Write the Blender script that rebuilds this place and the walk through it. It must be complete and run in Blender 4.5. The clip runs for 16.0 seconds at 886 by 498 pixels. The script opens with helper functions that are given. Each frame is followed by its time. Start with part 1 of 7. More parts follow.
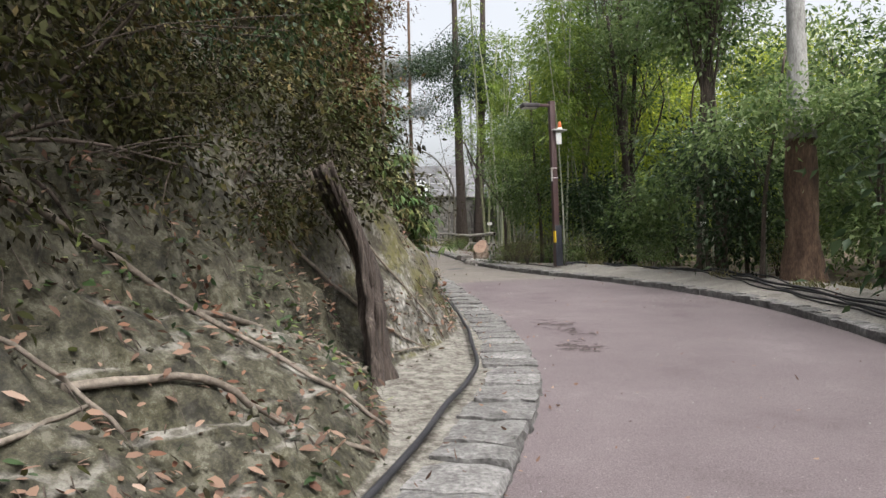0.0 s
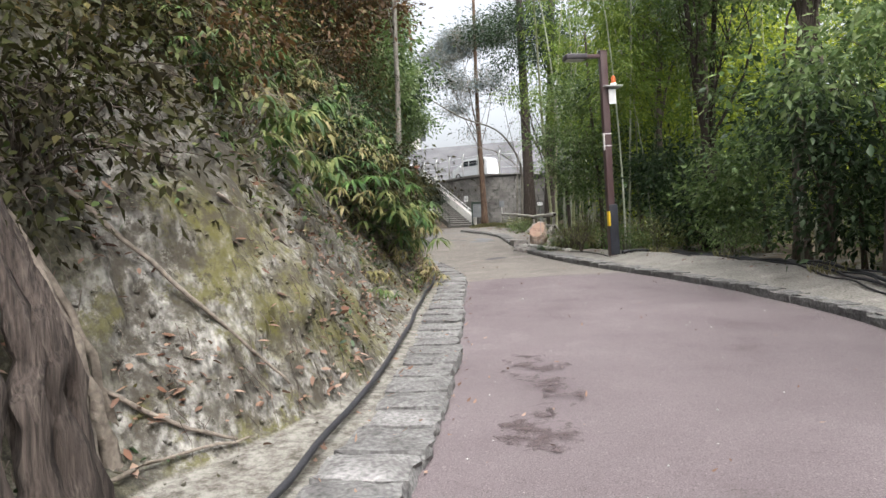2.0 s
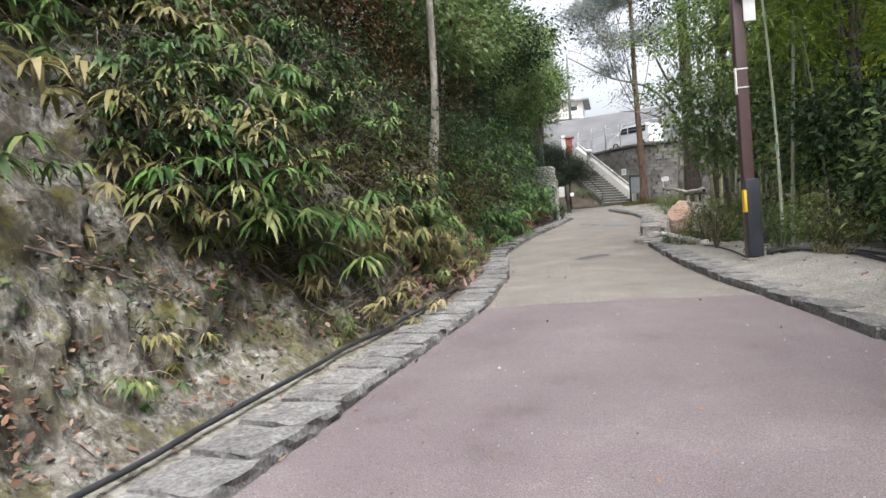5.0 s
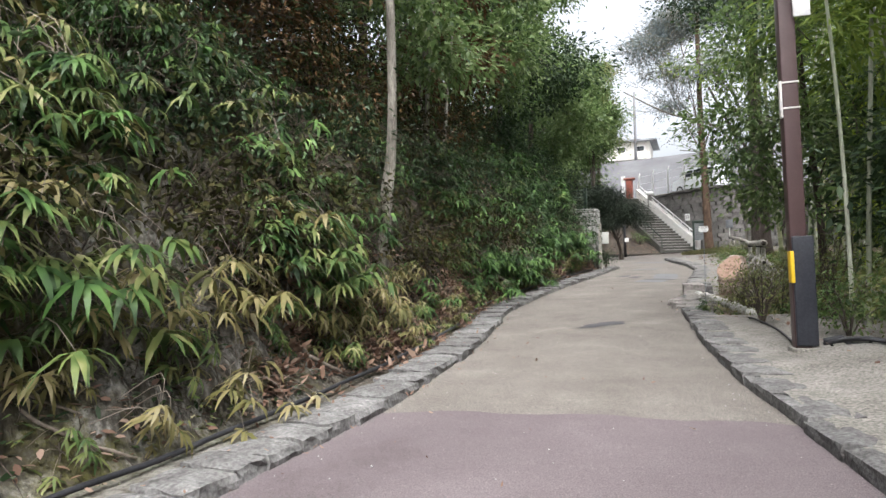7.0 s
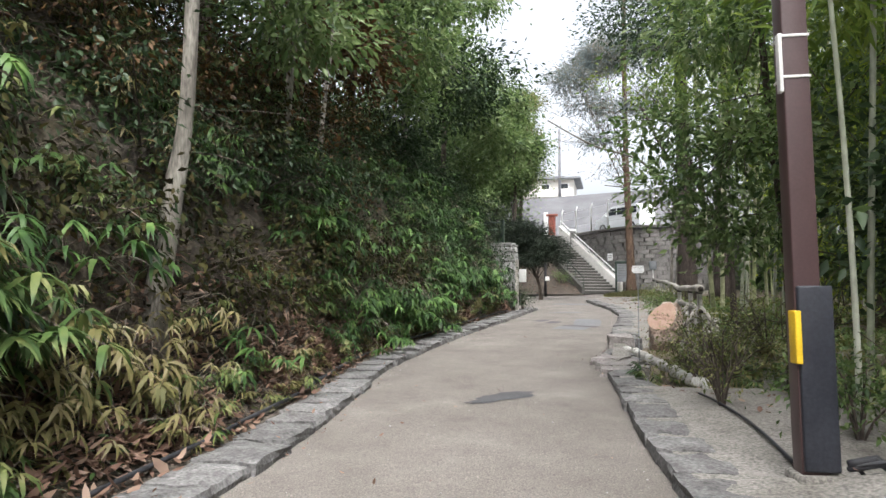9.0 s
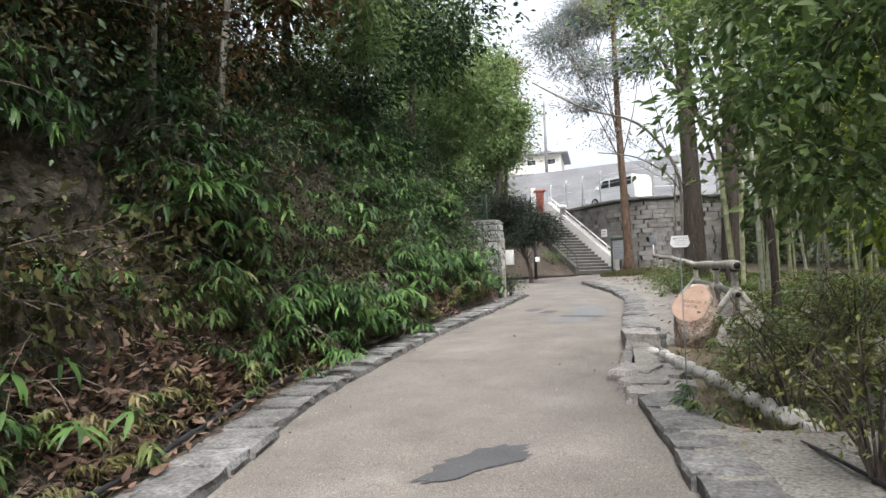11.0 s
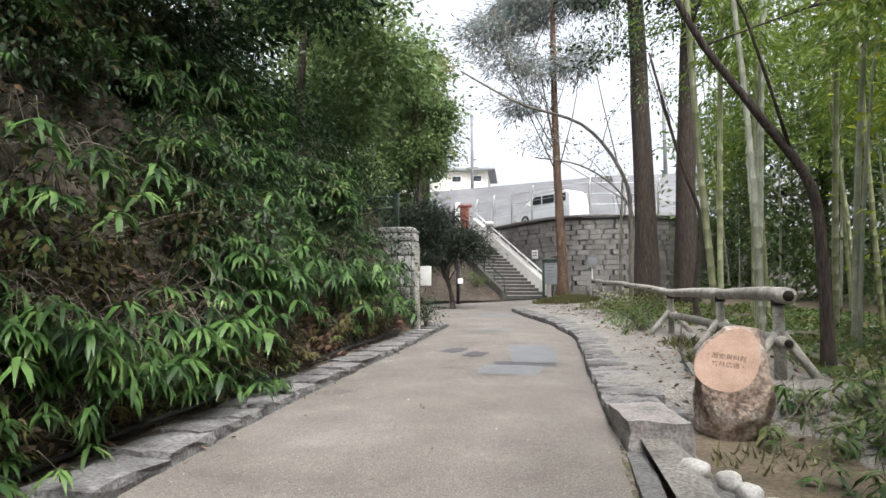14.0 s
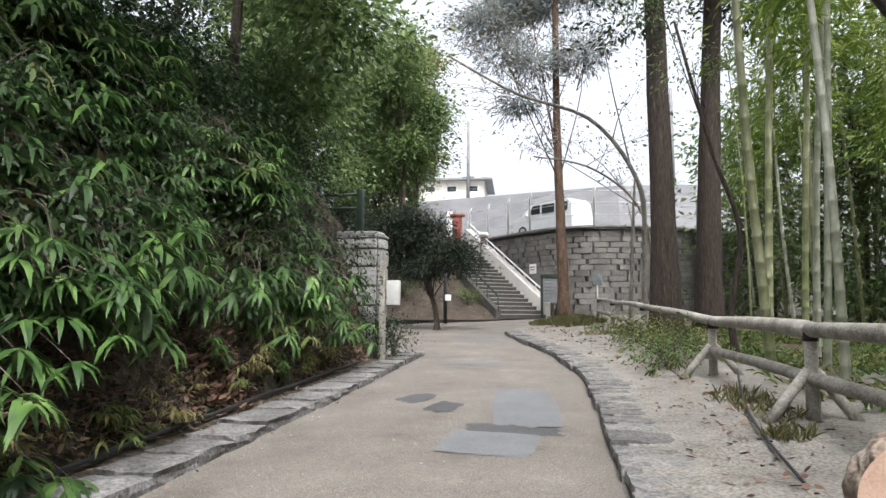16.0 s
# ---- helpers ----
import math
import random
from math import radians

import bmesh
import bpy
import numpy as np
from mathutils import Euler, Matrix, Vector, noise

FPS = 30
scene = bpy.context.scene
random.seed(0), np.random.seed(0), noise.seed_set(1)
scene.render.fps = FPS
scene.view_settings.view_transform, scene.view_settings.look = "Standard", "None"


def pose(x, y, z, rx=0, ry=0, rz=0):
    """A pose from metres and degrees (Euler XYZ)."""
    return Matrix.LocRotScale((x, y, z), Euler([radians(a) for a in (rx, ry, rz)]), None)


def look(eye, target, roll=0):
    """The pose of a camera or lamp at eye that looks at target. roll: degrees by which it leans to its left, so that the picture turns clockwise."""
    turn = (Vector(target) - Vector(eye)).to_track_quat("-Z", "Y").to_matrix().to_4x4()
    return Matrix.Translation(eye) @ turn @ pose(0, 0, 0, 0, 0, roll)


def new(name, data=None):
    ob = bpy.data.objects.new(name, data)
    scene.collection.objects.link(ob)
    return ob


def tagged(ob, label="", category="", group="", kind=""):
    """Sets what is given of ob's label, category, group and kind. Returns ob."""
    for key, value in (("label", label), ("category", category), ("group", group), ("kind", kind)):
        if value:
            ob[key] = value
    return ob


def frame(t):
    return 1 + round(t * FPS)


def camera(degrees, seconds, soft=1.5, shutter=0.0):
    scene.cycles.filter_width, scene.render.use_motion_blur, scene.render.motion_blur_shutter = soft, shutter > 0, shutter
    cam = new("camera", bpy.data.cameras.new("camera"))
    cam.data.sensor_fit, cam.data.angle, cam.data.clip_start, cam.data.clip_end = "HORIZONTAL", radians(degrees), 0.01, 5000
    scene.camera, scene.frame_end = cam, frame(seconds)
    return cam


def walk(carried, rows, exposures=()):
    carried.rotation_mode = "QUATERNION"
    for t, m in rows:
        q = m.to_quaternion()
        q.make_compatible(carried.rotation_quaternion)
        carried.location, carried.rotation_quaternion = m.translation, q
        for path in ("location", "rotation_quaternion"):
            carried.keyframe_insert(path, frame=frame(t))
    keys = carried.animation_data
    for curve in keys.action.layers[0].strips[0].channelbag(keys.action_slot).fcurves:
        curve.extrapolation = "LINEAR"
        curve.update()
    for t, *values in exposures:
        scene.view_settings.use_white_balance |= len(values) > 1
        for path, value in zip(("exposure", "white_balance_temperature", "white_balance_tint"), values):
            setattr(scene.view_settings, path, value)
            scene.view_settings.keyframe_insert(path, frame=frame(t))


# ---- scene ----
cam = camera(68.0, 16.0)
PATH = [
    (0, (0.388, 1.891, 0.325), (0.438, 3.89, 0.345), -1.3),
    (0.5, (0.915, 2.72, 0.365), (1.035, 4.715, 0.421), -2.9),
    (1, (1.382, 3.42, 0.413), (1.439, 5.419, 0.41), -0.9),
    (1.5, (1.711, 4.253, 0.459), (1.619, 6.25, 0.491), -1.2),
    (2, (2.02, 5.062, 0.514), (1.787, 7.048, 0.48), -2.4),
    (2.5, (2.302, 5.722, 0.59), (1.823, 7.664, 0.594), -6.2),
    (3, (2.581, 6.572, 0.623), (2.101, 8.513, 0.666), -2.6),
    (3.5, (2.908, 7.474, 0.675), (2.364, 9.398, 0.73), -2.6),
    (4, (3.191, 8.415, 0.699), (2.612, 10.328, 0.653), -3.5),
    (4.5, (3.506, 9.045, 0.731), (2.845, 10.932, 0.688), -3.9),
    (5, (3.742, 9.864, 0.762), (2.966, 11.706, 0.685), -3.8),
    (7.5, (4.272, 13.772, 0.967), (3.292, 15.515, 1.024), -0.9),
    (8, (4.083, 14.698, 0.998), (3.138, 16.46, 0.951), 0.4),
    (8.5, (3.848, 15.374, 1.022), (3.046, 17.201, 1.156), 1.8),
    (11, (2.849, 19.145, 1.155), (2.121, 21.005, 1.251), -2.0),
    (11.5, (2.638, 19.744, 1.175), (1.949, 21.621, 1.233), -2.0),
    (12, (2.449, 20.476, 1.184), (1.855, 22.385, 1.243), -3.0),
    (12.5, (2.191, 21.291, 1.223), (1.648, 23.214, 1.284), -1.6),
    (13, (2.006, 22.096, 1.25), (1.346, 23.978, 1.399), -4.0),
    (13.5, (1.879, 22.859, 1.22), (1.349, 24.782, 1.362), -3.8),
    (14, (1.731, 23.638, 1.21), (1.229, 25.567, 1.367), -0.4),
    (14.5, (1.615, 24.394, 1.276), (1.287, 26.364, 1.376), -0.9),
    (15, (1.589, 25.234, 1.245), (1.134, 27.176, 1.396), -1.4),
    (15.5, (1.497, 25.934, 1.331), (1.14, 27.891, 1.541), -3.3),
    (16, (1.414, 26.734, 1.38), (0.916, 28.66, 1.58), 0.4),
]
walk(cam, [(t, look(eye, target, roll)) for t, eye, target, roll in PATH], [(0.0, 1.0, 6420, 10), (1.5, 1.16, 6380, 10), (3.0, 1.48, 6230, 10), (4.2, 1.35, 6230, 10), (8.0, 1.4, 6230, 10), (12.5, 1.45, 6230, 10), (16.0, 1.35, 6250, 10)])

# ---- daylight: bright overcast, soft sun ----
world = bpy.data.worlds.new("sky")
scene.world = world
world.use_nodes = True
wn = world.node_tree
sky = wn.nodes.new("ShaderNodeTexSky")
sky.sky_type, sky.sun_disc = "NISHITA", False
SUN_UP, SUN_TURN = 60.0, 150.0
sky.sun_elevation, sky.sun_rotation = radians(SUN_UP), radians(SUN_TURN)
sky.air_density, sky.dust_density, sky.ozone_density = 1.0, 9.0, 0.5
veil = wn.nodes.new("ShaderNodeHueSaturation")
veil.inputs["Saturation"].default_value, veil.inputs["Value"].default_value = 0.22, 1.3
wn.links.new(sky.outputs[0], veil.inputs["Color"])
wn.links.new(veil.outputs[0], wn.nodes["Background"].inputs[0])
wn.nodes["Background"].inputs[1].default_value = 0.15
sun = new("sun", bpy.data.lights.new("sun", "SUN"))
sun.data.energy, sun.data.angle, sun.data.color = 0.8, radians(40), (1.0, 0.95, 0.88)
sun.matrix_world = look((0, 0, 0), (-math.sin(radians(SUN_TURN)) * math.cos(radians(SUN_UP)), -math.cos(radians(SUN_TURN)) * math.cos(radians(SUN_UP)), -math.sin(radians(SUN_UP))))
tagged(sun, kind="structure")

# ---- materials ----
def ramp_node(nt, cols):
    r = nt.nodes.new("ShaderNodeValToRGB")
    el = r.color_ramp.elements
    n = len(cols)
    for i, c in enumerate(cols):
        e = el[i] if i < 2 else el.new(1.0)
        e.position = i / max(1, n - 1)
        e.color = (*c, 1)
    for i in range(n):
        el[i].position = 0.25 + 0.5 * i / max(1, n - 1)
    return r


def surface(name, cols, scale=3.0, rough=0.85, bump=0.3, fine=40.0, metal=0.0, grain=0.25, stretch=(1, 1, 1), spec=0.3, per_object=0.0, grit=None):
    """A surface of blotches (scale) and grain (fine), with relief."""
    m = bpy.data.materials.new(name)
    m.use_nodes = True
    nt = m.node_tree
    N, L = nt.nodes, nt.links
    b = N["Principled BSDF"]
    b.inputs["Roughness"].default_value, b.inputs["Metallic"].default_value = rough, metal
    b.inputs["Specular IOR Level"].default_value = spec
    g = N.new("ShaderNodeNewGeometry")
    mp = N.new("ShaderNodeMapping")
    mp.inputs["Scale"].default_value = stretch
    L.new(g.outputs["Position"], mp.inputs["Vector"])
    a = N.new("ShaderNodeTexNoise")
    a.inputs["Scale"].default_value, a.inputs["Detail"].default_value, a.inputs["Roughness"].default_value = scale, 6, 0.62
    f = N.new("ShaderNodeTexNoise")
    f.inputs["Scale"].default_value, f.inputs["Detail"].default_value = fine, 3
    L.new(mp.outputs[0], a.inputs["Vector"])
    L.new(mp.outputs[0], f.inputs["Vector"])
    r = ramp_node(nt, cols)
    L.new(a.outputs[0], r.inputs[0])
    fr = N.new("ShaderNodeMapRange")
    fr.inputs["From Min"].default_value, fr.inputs["From Max"].default_value = 0.3, 0.7
    fr.inputs["To Min"].default_value, fr.inputs["To Max"].default_value = 1 - grain, 1 + grain
    L.new(f.outputs[0], fr.inputs["Value"])
    mul = N.new("ShaderNodeMix")
    mul.data_type, mul.blend_type = "RGBA", "MULTIPLY"
    mul.inputs[0].default_value = 1.0
    L.new(r.outputs[0], mul.inputs[6])
    L.new(fr.outputs[0], mul.inputs[7])
    out = mul.outputs[2]
    if grit:
        for size, reach, lo, hi in grit:
            vo = N.new("ShaderNodeTexVoronoi")
            vo.inputs["Scale"].default_value = size
            L.new(mp.outputs[0], vo.inputs["Vector"])
            tone = N.new("ShaderNodeMapRange")
            tone.inputs["To Min"].default_value, tone.inputs["To Max"].default_value = lo, hi
            L.new(vo.outputs["Color"], tone.inputs["Value"])
            near = N.new("ShaderNodeMapRange")
            near.inputs["From Min"].default_value, near.inputs["From Max"].default_value = reach, reach * 0.6
            L.new(vo.outputs["Distance"], near.inputs["Value"])
            mg = N.new("ShaderNodeMix")
            mg.data_type, mg.blend_type = "RGBA", "MULTIPLY"
            L.new(near.outputs[0], mg.inputs[0])
            L.new(out, mg.inputs[6])
            L.new(tone.outputs[0], mg.inputs[7])
            out = mg.outputs[2]
    if per_object:
        oi = N.new("ShaderNodeObjectInfo")
        pr = N.new("ShaderNodeMapRange")
        pr.inputs["To Min"].default_value, pr.inputs["To Max"].default_value = 1 - per_object, 1 + per_object
        L.new(oi.outputs["Random"], pr.inputs["Value"])
        m2 = N.new("ShaderNodeMix")
        m2.data_type, m2.blend_type = "RGBA", "MULTIPLY"
        m2.inputs[0].default_value = 1.0
        L.new(out, m2.inputs[6])
        L.new(pr.outputs[0], m2.inputs[7])
        out = m2.outputs[2]
    L.new(out, b.inputs["Base Color"])
    if bump:
        add = N.new("ShaderNodeMath")
        add.operation = "MULTIPLY_ADD"
        add.inputs[1].default_value = 0.4
        L.new(f.outputs[0], add.inputs[0])
        L.new(a.outputs[0], add.inputs[2])
        bp = N.new("ShaderNodeBump")
        bp.inputs["Strength"].default_value, bp.inputs["Distance"].default_value = bump, 0.03
        L.new(add.outputs[0], bp.inputs["Height"])
        L.new(bp.outputs[0], b.inputs["Normal"])
    return m


def leaf_material(name, cols, rough=0.5, through_light=0.3, spec=0.3, clump=0.9, single=0.55):
    """Leaves: each its own shade, a little light shining through."""
    m = bpy.data.materials.new(name)
    m.use_nodes = True
    nt = m.node_tree
    N, L = nt.nodes, nt.links
    b, o = N["Principled BSDF"], N["Material Output"]
    b.inputs["Roughness"].default_value = rough
    b.inputs["Specular IOR Level"].default_value = spec
    g = N.new("ShaderNodeNewGeometry")
    n = N.new("ShaderNodeTexNoise")
    n.inputs["Scale"].default_value, n.inputs["Detail"].default_value = clump, 2
    L.new(g.outputs["Position"], n.inputs["Vector"])
    mx = N.new("ShaderNodeMath")
    mx.operation = "MULTIPLY_ADD"
    mx.inputs[1].default_value = single
    L.new(g.outputs["Random Per Island"], mx.inputs[0])
    s = N.new("ShaderNodeMath")
    s.operation = "MULTIPLY_ADD"
    s.inputs[1].default_value, s.inputs[2].default_value = 0.9 + 2.0 * (0.55 - single), -0.22 - 0.75 * (0.55 - single)
    L.new(n.outputs[0], s.inputs[0])
    L.new(s.outputs[0], mx.inputs[2])
    r = ramp_node(nt, cols)
    k = len(cols)
    for i in range(k):
        r.color_ramp.elements[i].position = 0.1 + 0.8 * i / max(1, k - 1)
    L.new(mx.outputs[0], r.inputs[0])
    L.new(r.outputs[0], b.inputs["Base Color"])
    t = N.new("ShaderNodeBsdfTranslucent")
    L.new(r.outputs[0], t.inputs[0])
    x = N.new("ShaderNodeMixShader")
    x.inputs[0].default_value = through_light
    L.new(b.outputs[0], x.inputs[1])
    L.new(t.outputs[0], x.inputs[2])
    L.new(x.outputs[0], o.inputs[0])
    return m


RED = surface("red_asphalt", [(0.07, 0.055, 0.058), (0.098, 0.08, 0.084), (0.111, 0.0915, 0.0955), (0.138, 0.116, 0.121)], 0.9, 0.9, 0.4, 120, grain=0.42, grit=((75, 0.42, 0.6, 1.45), (14, 0.10, 0.7, 2.2)))
TAN = surface("tan_asphalt", [(0.075, 0.066, 0.057), (0.115, 0.103, 0.091), (0.135, 0.121, 0.108), (0.172, 0.157, 0.143)], 1.1, 0.92, 0.45, 105, grain=0.5, grit=((65, 0.45, 0.4, 1.65), (30, 0.3, 0.55, 1.5), (16, 0.1, 0.45, 2.1)))
PATCH = surface("asphalt_patch", [(0.098, 0.1, 0.106), (0.135, 0.137, 0.143)], 2.5, 0.9, 0.4, 140, grain=0.35, grit=((80, 0.4, 0.7, 1.35),))
PALESTONE = surface("pale_worn_stone", [(0.1, 0.09, 0.084), (0.185, 0.17, 0.16), (0.25, 0.233, 0.222)], 4, 0.88, 0.8, 40, grain=0.35, per_object=0.12)
MOSS = surface("lane_edge_moss", [(0.06, 0.055, 0.028), (0.095, 0.085, 0.04), (0.12, 0.105, 0.06)], 7, 0.95, 0.6, 60, grain=0.5)
STAIN = surface("dark_stain", [(0.045, 0.032, 0.031), (0.068, 0.05, 0.05), (0.105, 0.083, 0.085)], 14, 0.85, 0.4, 110, grain=0.36)
KERB = surface("kerb_stone", [(0.045, 0.043, 0.04), (0.10, 0.097, 0.094), (0.138, 0.134, 0.131), (0.205, 0.2, 0.195)], 5.5, 0.92, 1.0, 34, grain=0.4, per_object=0.2)
GRANITE = surface("granite", [(0.17, 0.168, 0.163), (0.26, 0.255, 0.248), (0.34, 0.335, 0.325)], 6, 0.85, 0.6, 60, grain=0.25, per_object=0.14)
PEBBLE = surface("pale_cobble", [(0.22, 0.21, 0.195), (0.36, 0.35, 0.325), (0.46, 0.45, 0.425)], 5, 0.8, 0.4, 60, per_object=0.15)
SAND = surface("sandy_soil", [(0.08, 0.073, 0.062), (0.15, 0.14, 0.124), (0.18, 0.169, 0.152), (0.25, 0.236, 0.212)], 2.2, 0.95, 1.0, 38, grain=0.45, grit=((45, 0.4, 0.75, 1.25), (13, 0.09, 0.6, 1.5)))
CONCRETE = surface("pale_concrete", [(0.22, 0.213, 0.2), (0.29, 0.28, 0.265), (0.34, 0.33, 0.31)], 1.2, 0.9, 0.35, 60, grain=0.22)
SOIL = surface("forest_soil", [(0.035, 0.028, 0.02), (0.075, 0.06, 0.04), (0.12, 0.095, 0.065), (0.07, 0.075, 0.035)], 1.3, 0.95, 0.8, 30, grain=0.4)
LEAFSOIL = surface("leafy_brown_earth", [(0.022, 0.018, 0.014), (0.045, 0.036, 0.028), (0.075, 0.06, 0.047)], 2.0, 0.95, 1.0, 20, grain=0.5)
ROCK = surface("boulder_rock", [(0.12, 0.08, 0.062), (0.26, 0.2, 0.16), (0.4, 0.355, 0.31)], 6, 0.92, 1.0, 28, grain=0.5)
ROCKFACE = surface("cut_stone_face", [(0.26, 0.165, 0.12), (0.33, 0.22, 0.165), (0.38, 0.265, 0.205)], 5, 0.75, 0.15, 90, grain=0.15)
ENGRAVED = surface("engraved_letters", [(0.10, 0.06, 0.045), (0.16, 0.10, 0.075)], 8, 0.9, 0.1)
BARK = surface("dark_bark", [(0.03, 0.024, 0.02), (0.07, 0.055, 0.045), (0.12, 0.10, 0.085)], 3, 0.95, 1.0, 18, grain=0.4, stretch=(3, 3, 0.5))
CEDARBARK = surface("cedar_bark", [(0.015, 0.012, 0.01), (0.042, 0.032, 0.027), (0.052, 0.041, 0.035), (0.10, 0.082, 0.07)], 5, 0.95, 1.0, 16, grain=0.6, stretch=(4, 4, 0.35))
PINEBARK = surface("pine_bark", [(0.035, 0.022, 0.016), (0.085, 0.054, 0.037), (0.16, 0.11, 0.078)], 3, 0.95, 1.0, 16, grain=0.35, stretch=(2.5, 2.5, 0.7))
TALLBARK = surface("pale_grey_bark", [(0.16, 0.155, 0.145), (0.25, 0.245, 0.235), (0.36, 0.355, 0.345)], 3, 0.95, 0.8, 20, grain=0.3, stretch=(3, 3, 0.6))
GREYBARK = surface("grey_bark", [(0.075, 0.066, 0.055), (0.15, 0.137, 0.117), (0.26, 0.243, 0.21)], 3, 0.95, 0.8, 20, grain=0.35, stretch=(3, 3, 0.6))
ROOTBARK = surface("root_bark", [(0.08, 0.066, 0.053), (0.145, 0.122, 0.10), (0.21, 0.182, 0.15)], 4, 0.95, 0.8, 30, grain=0.3)
LOG = surface("weathered_log", [(0.14, 0.13, 0.115), (0.28, 0.262, 0.235), (0.42, 0.40, 0.365)], 3, 0.85, 0.7, 25, grain=0.25, stretch=(1.5, 1.5, 1.5))
HOLLOWSHADE = surface("log_hollow_shade", [(0.008, 0.006, 0.005), (0.025, 0.018, 0.013)], 9, 0.95, 0.6, 40)
CULM = surface("bamboo_culm", [(0.11, 0.13, 0.055), (0.2, 0.21, 0.115), (0.30, 0.30, 0.205)], 1.4, 0.5, 0.15, 25, grain=0.15, stretch=(1, 1, 0.5), per_object=0.3)
PALECULM = surface("pale_bamboo_culm", [(0.16, 0.18, 0.12), (0.26, 0.27, 0.205), (0.36, 0.365, 0.31)], 1.4, 0.55, 0.15, 25, grain=0.15, stretch=(1, 1, 0.5), per_object=0.2)
POSTBROWN = surface("brown_painted_steel", [(0.060, 0.034, 0.034), (0.075, 0.044, 0.043)], 4, 0.45, 0.05, 60, grain=0.08, spec=0.45)
LAMPDARK = surface("dark_lamp_housing", [(0.045, 0.04, 0.042), (0.065, 0.058, 0.06)], 4, 0.45, 0.05, 60, grain=0.1)
BLACK = surface("black_rubber", [(0.012, 0.012, 0.014), (0.03, 0.03, 0.034)], 5, 0.6, 0.15, 60, grain=0.2)
COVER = surface("black_cover_sheet", [(0.015, 0.016, 0.022), (0.032, 0.034, 0.042)], 3, 0.5, 0.2, 40, grain=0.2)
YELLOW = surface("yellow_tape", [(0.62, 0.40, 0.02), (0.72, 0.48, 0.03)], 6, 0.5, 0.05, 60, grain=0.1)
WHITE = surface("white_paint", [(0.66, 0.66, 0.65), (0.78, 0.78, 0.77)], 4, 0.5, 0.05, 60, grain=0.06)
WHITEBAND = surface("white_band", [(0.55, 0.53, 0.5), (0.7, 0.68, 0.65)], 6, 0.6, 0.05, 60, grain=0.1)
SIGNGREY = surface("grey_sign_board", [(0.42, 0.42, 0.40), (0.5, 0.5, 0.48)], 6, 0.6, 0.05, 60, grain=0.1)
BOARDGREY = surface("weathered_notice_panel", [(0.13, 0.14, 0.15), (0.2, 0.21, 0.22)], 5, 0.6, 0.05, 60, grain=0.15)
RUST = surface("red_brown_paint", [(0.18, 0.05, 0.035), (0.26, 0.085, 0.06)], 5, 0.6, 0.1, 60)
GREENIRON = surface("dark_green_iron", [(0.015, 0.026, 0.02), (0.03, 0.045, 0.035)], 5, 0.5, 0.1, 60)
STEEL = surface("galvanised_steel", [(0.42, 0.43, 0.43), (0.56, 0.57, 0.57)], 6, 0.4, 0.05, 60, metal=0.6, grain=0.1)
BLOCK = surface("retaining_block", [(0.10, 0.094, 0.088), (0.16, 0.152, 0.143), (0.225, 0.215, 0.205)], 1.4, 0.92, 0.8, 25, grain=0.35, per_object=0.16)
MORTAR = surface("joint_mortar", [(0.10, 0.094, 0.088), (0.15, 0.142, 0.133)], 3, 0.95, 0.3, 30)
UPPERWALL = surface("grey_concrete_wall", [(0.105, 0.105, 0.112), (0.145, 0.145, 0.152), (0.19, 0.19, 0.198)], 0.5, 0.9, 0.3, 14, grain=0.15, stretch=(1, 1, 3))
ROAD = surface("road_asphalt", [(0.045, 0.045, 0.047), (0.07, 0.07, 0.072)], 1.5, 0.9, 0.3, 80)
STEP = surface("step_stone", [(0.045, 0.042, 0.038), (0.08, 0.076, 0.069)], 3, 0.9, 0.4, 30)
VANBODY = surface("white_car_paint", [(0.70, 0.72, 0.74), (0.76, 0.78, 0.8)], 2, 0.25, 0.0, 60, grain=0.02, spec=0.5)
GLASSDARK = surface("dark_car_glass", [(0.02, 0.025, 0.03), (0.03, 0.035, 0.04)], 2, 0.08, 0.0, 60, grain=0.02, spec=0.6)
TYRE = surface("tyre_rubber", [(0.015, 0.015, 0.015), (0.03, 0.03, 0.03)], 6, 0.8, 0.1, 60)
HUB = surface("wheel_rim", [(0.35, 0.35, 0.36), (0.45, 0.45, 0.46)], 6, 0.35, 0.0, 60, metal=0.7)
LAMPGLASS = surface("clear_lamp_lens", [(0.5, 0.5, 0.48), (0.6, 0.6, 0.58)], 6, 0.2, 0.0, 60)
HOUSEWALL = surface("house_plaster", [(0.52, 0.50, 0.46), (0.62, 0.60, 0.56)], 1, 0.9, 0.1, 30, grain=0.06)
ROOF = surface("grey_roof_tile", [(0.15, 0.16, 0.17), (0.24, 0.25, 0.26)], 1, 0.7, 0.4, 12, grain=0.25)
ORANGE = surface("orange_cap", [(0.55, 0.12, 0.04), (0.65, 0.18, 0.06)], 5, 0.5, 0.05, 60)


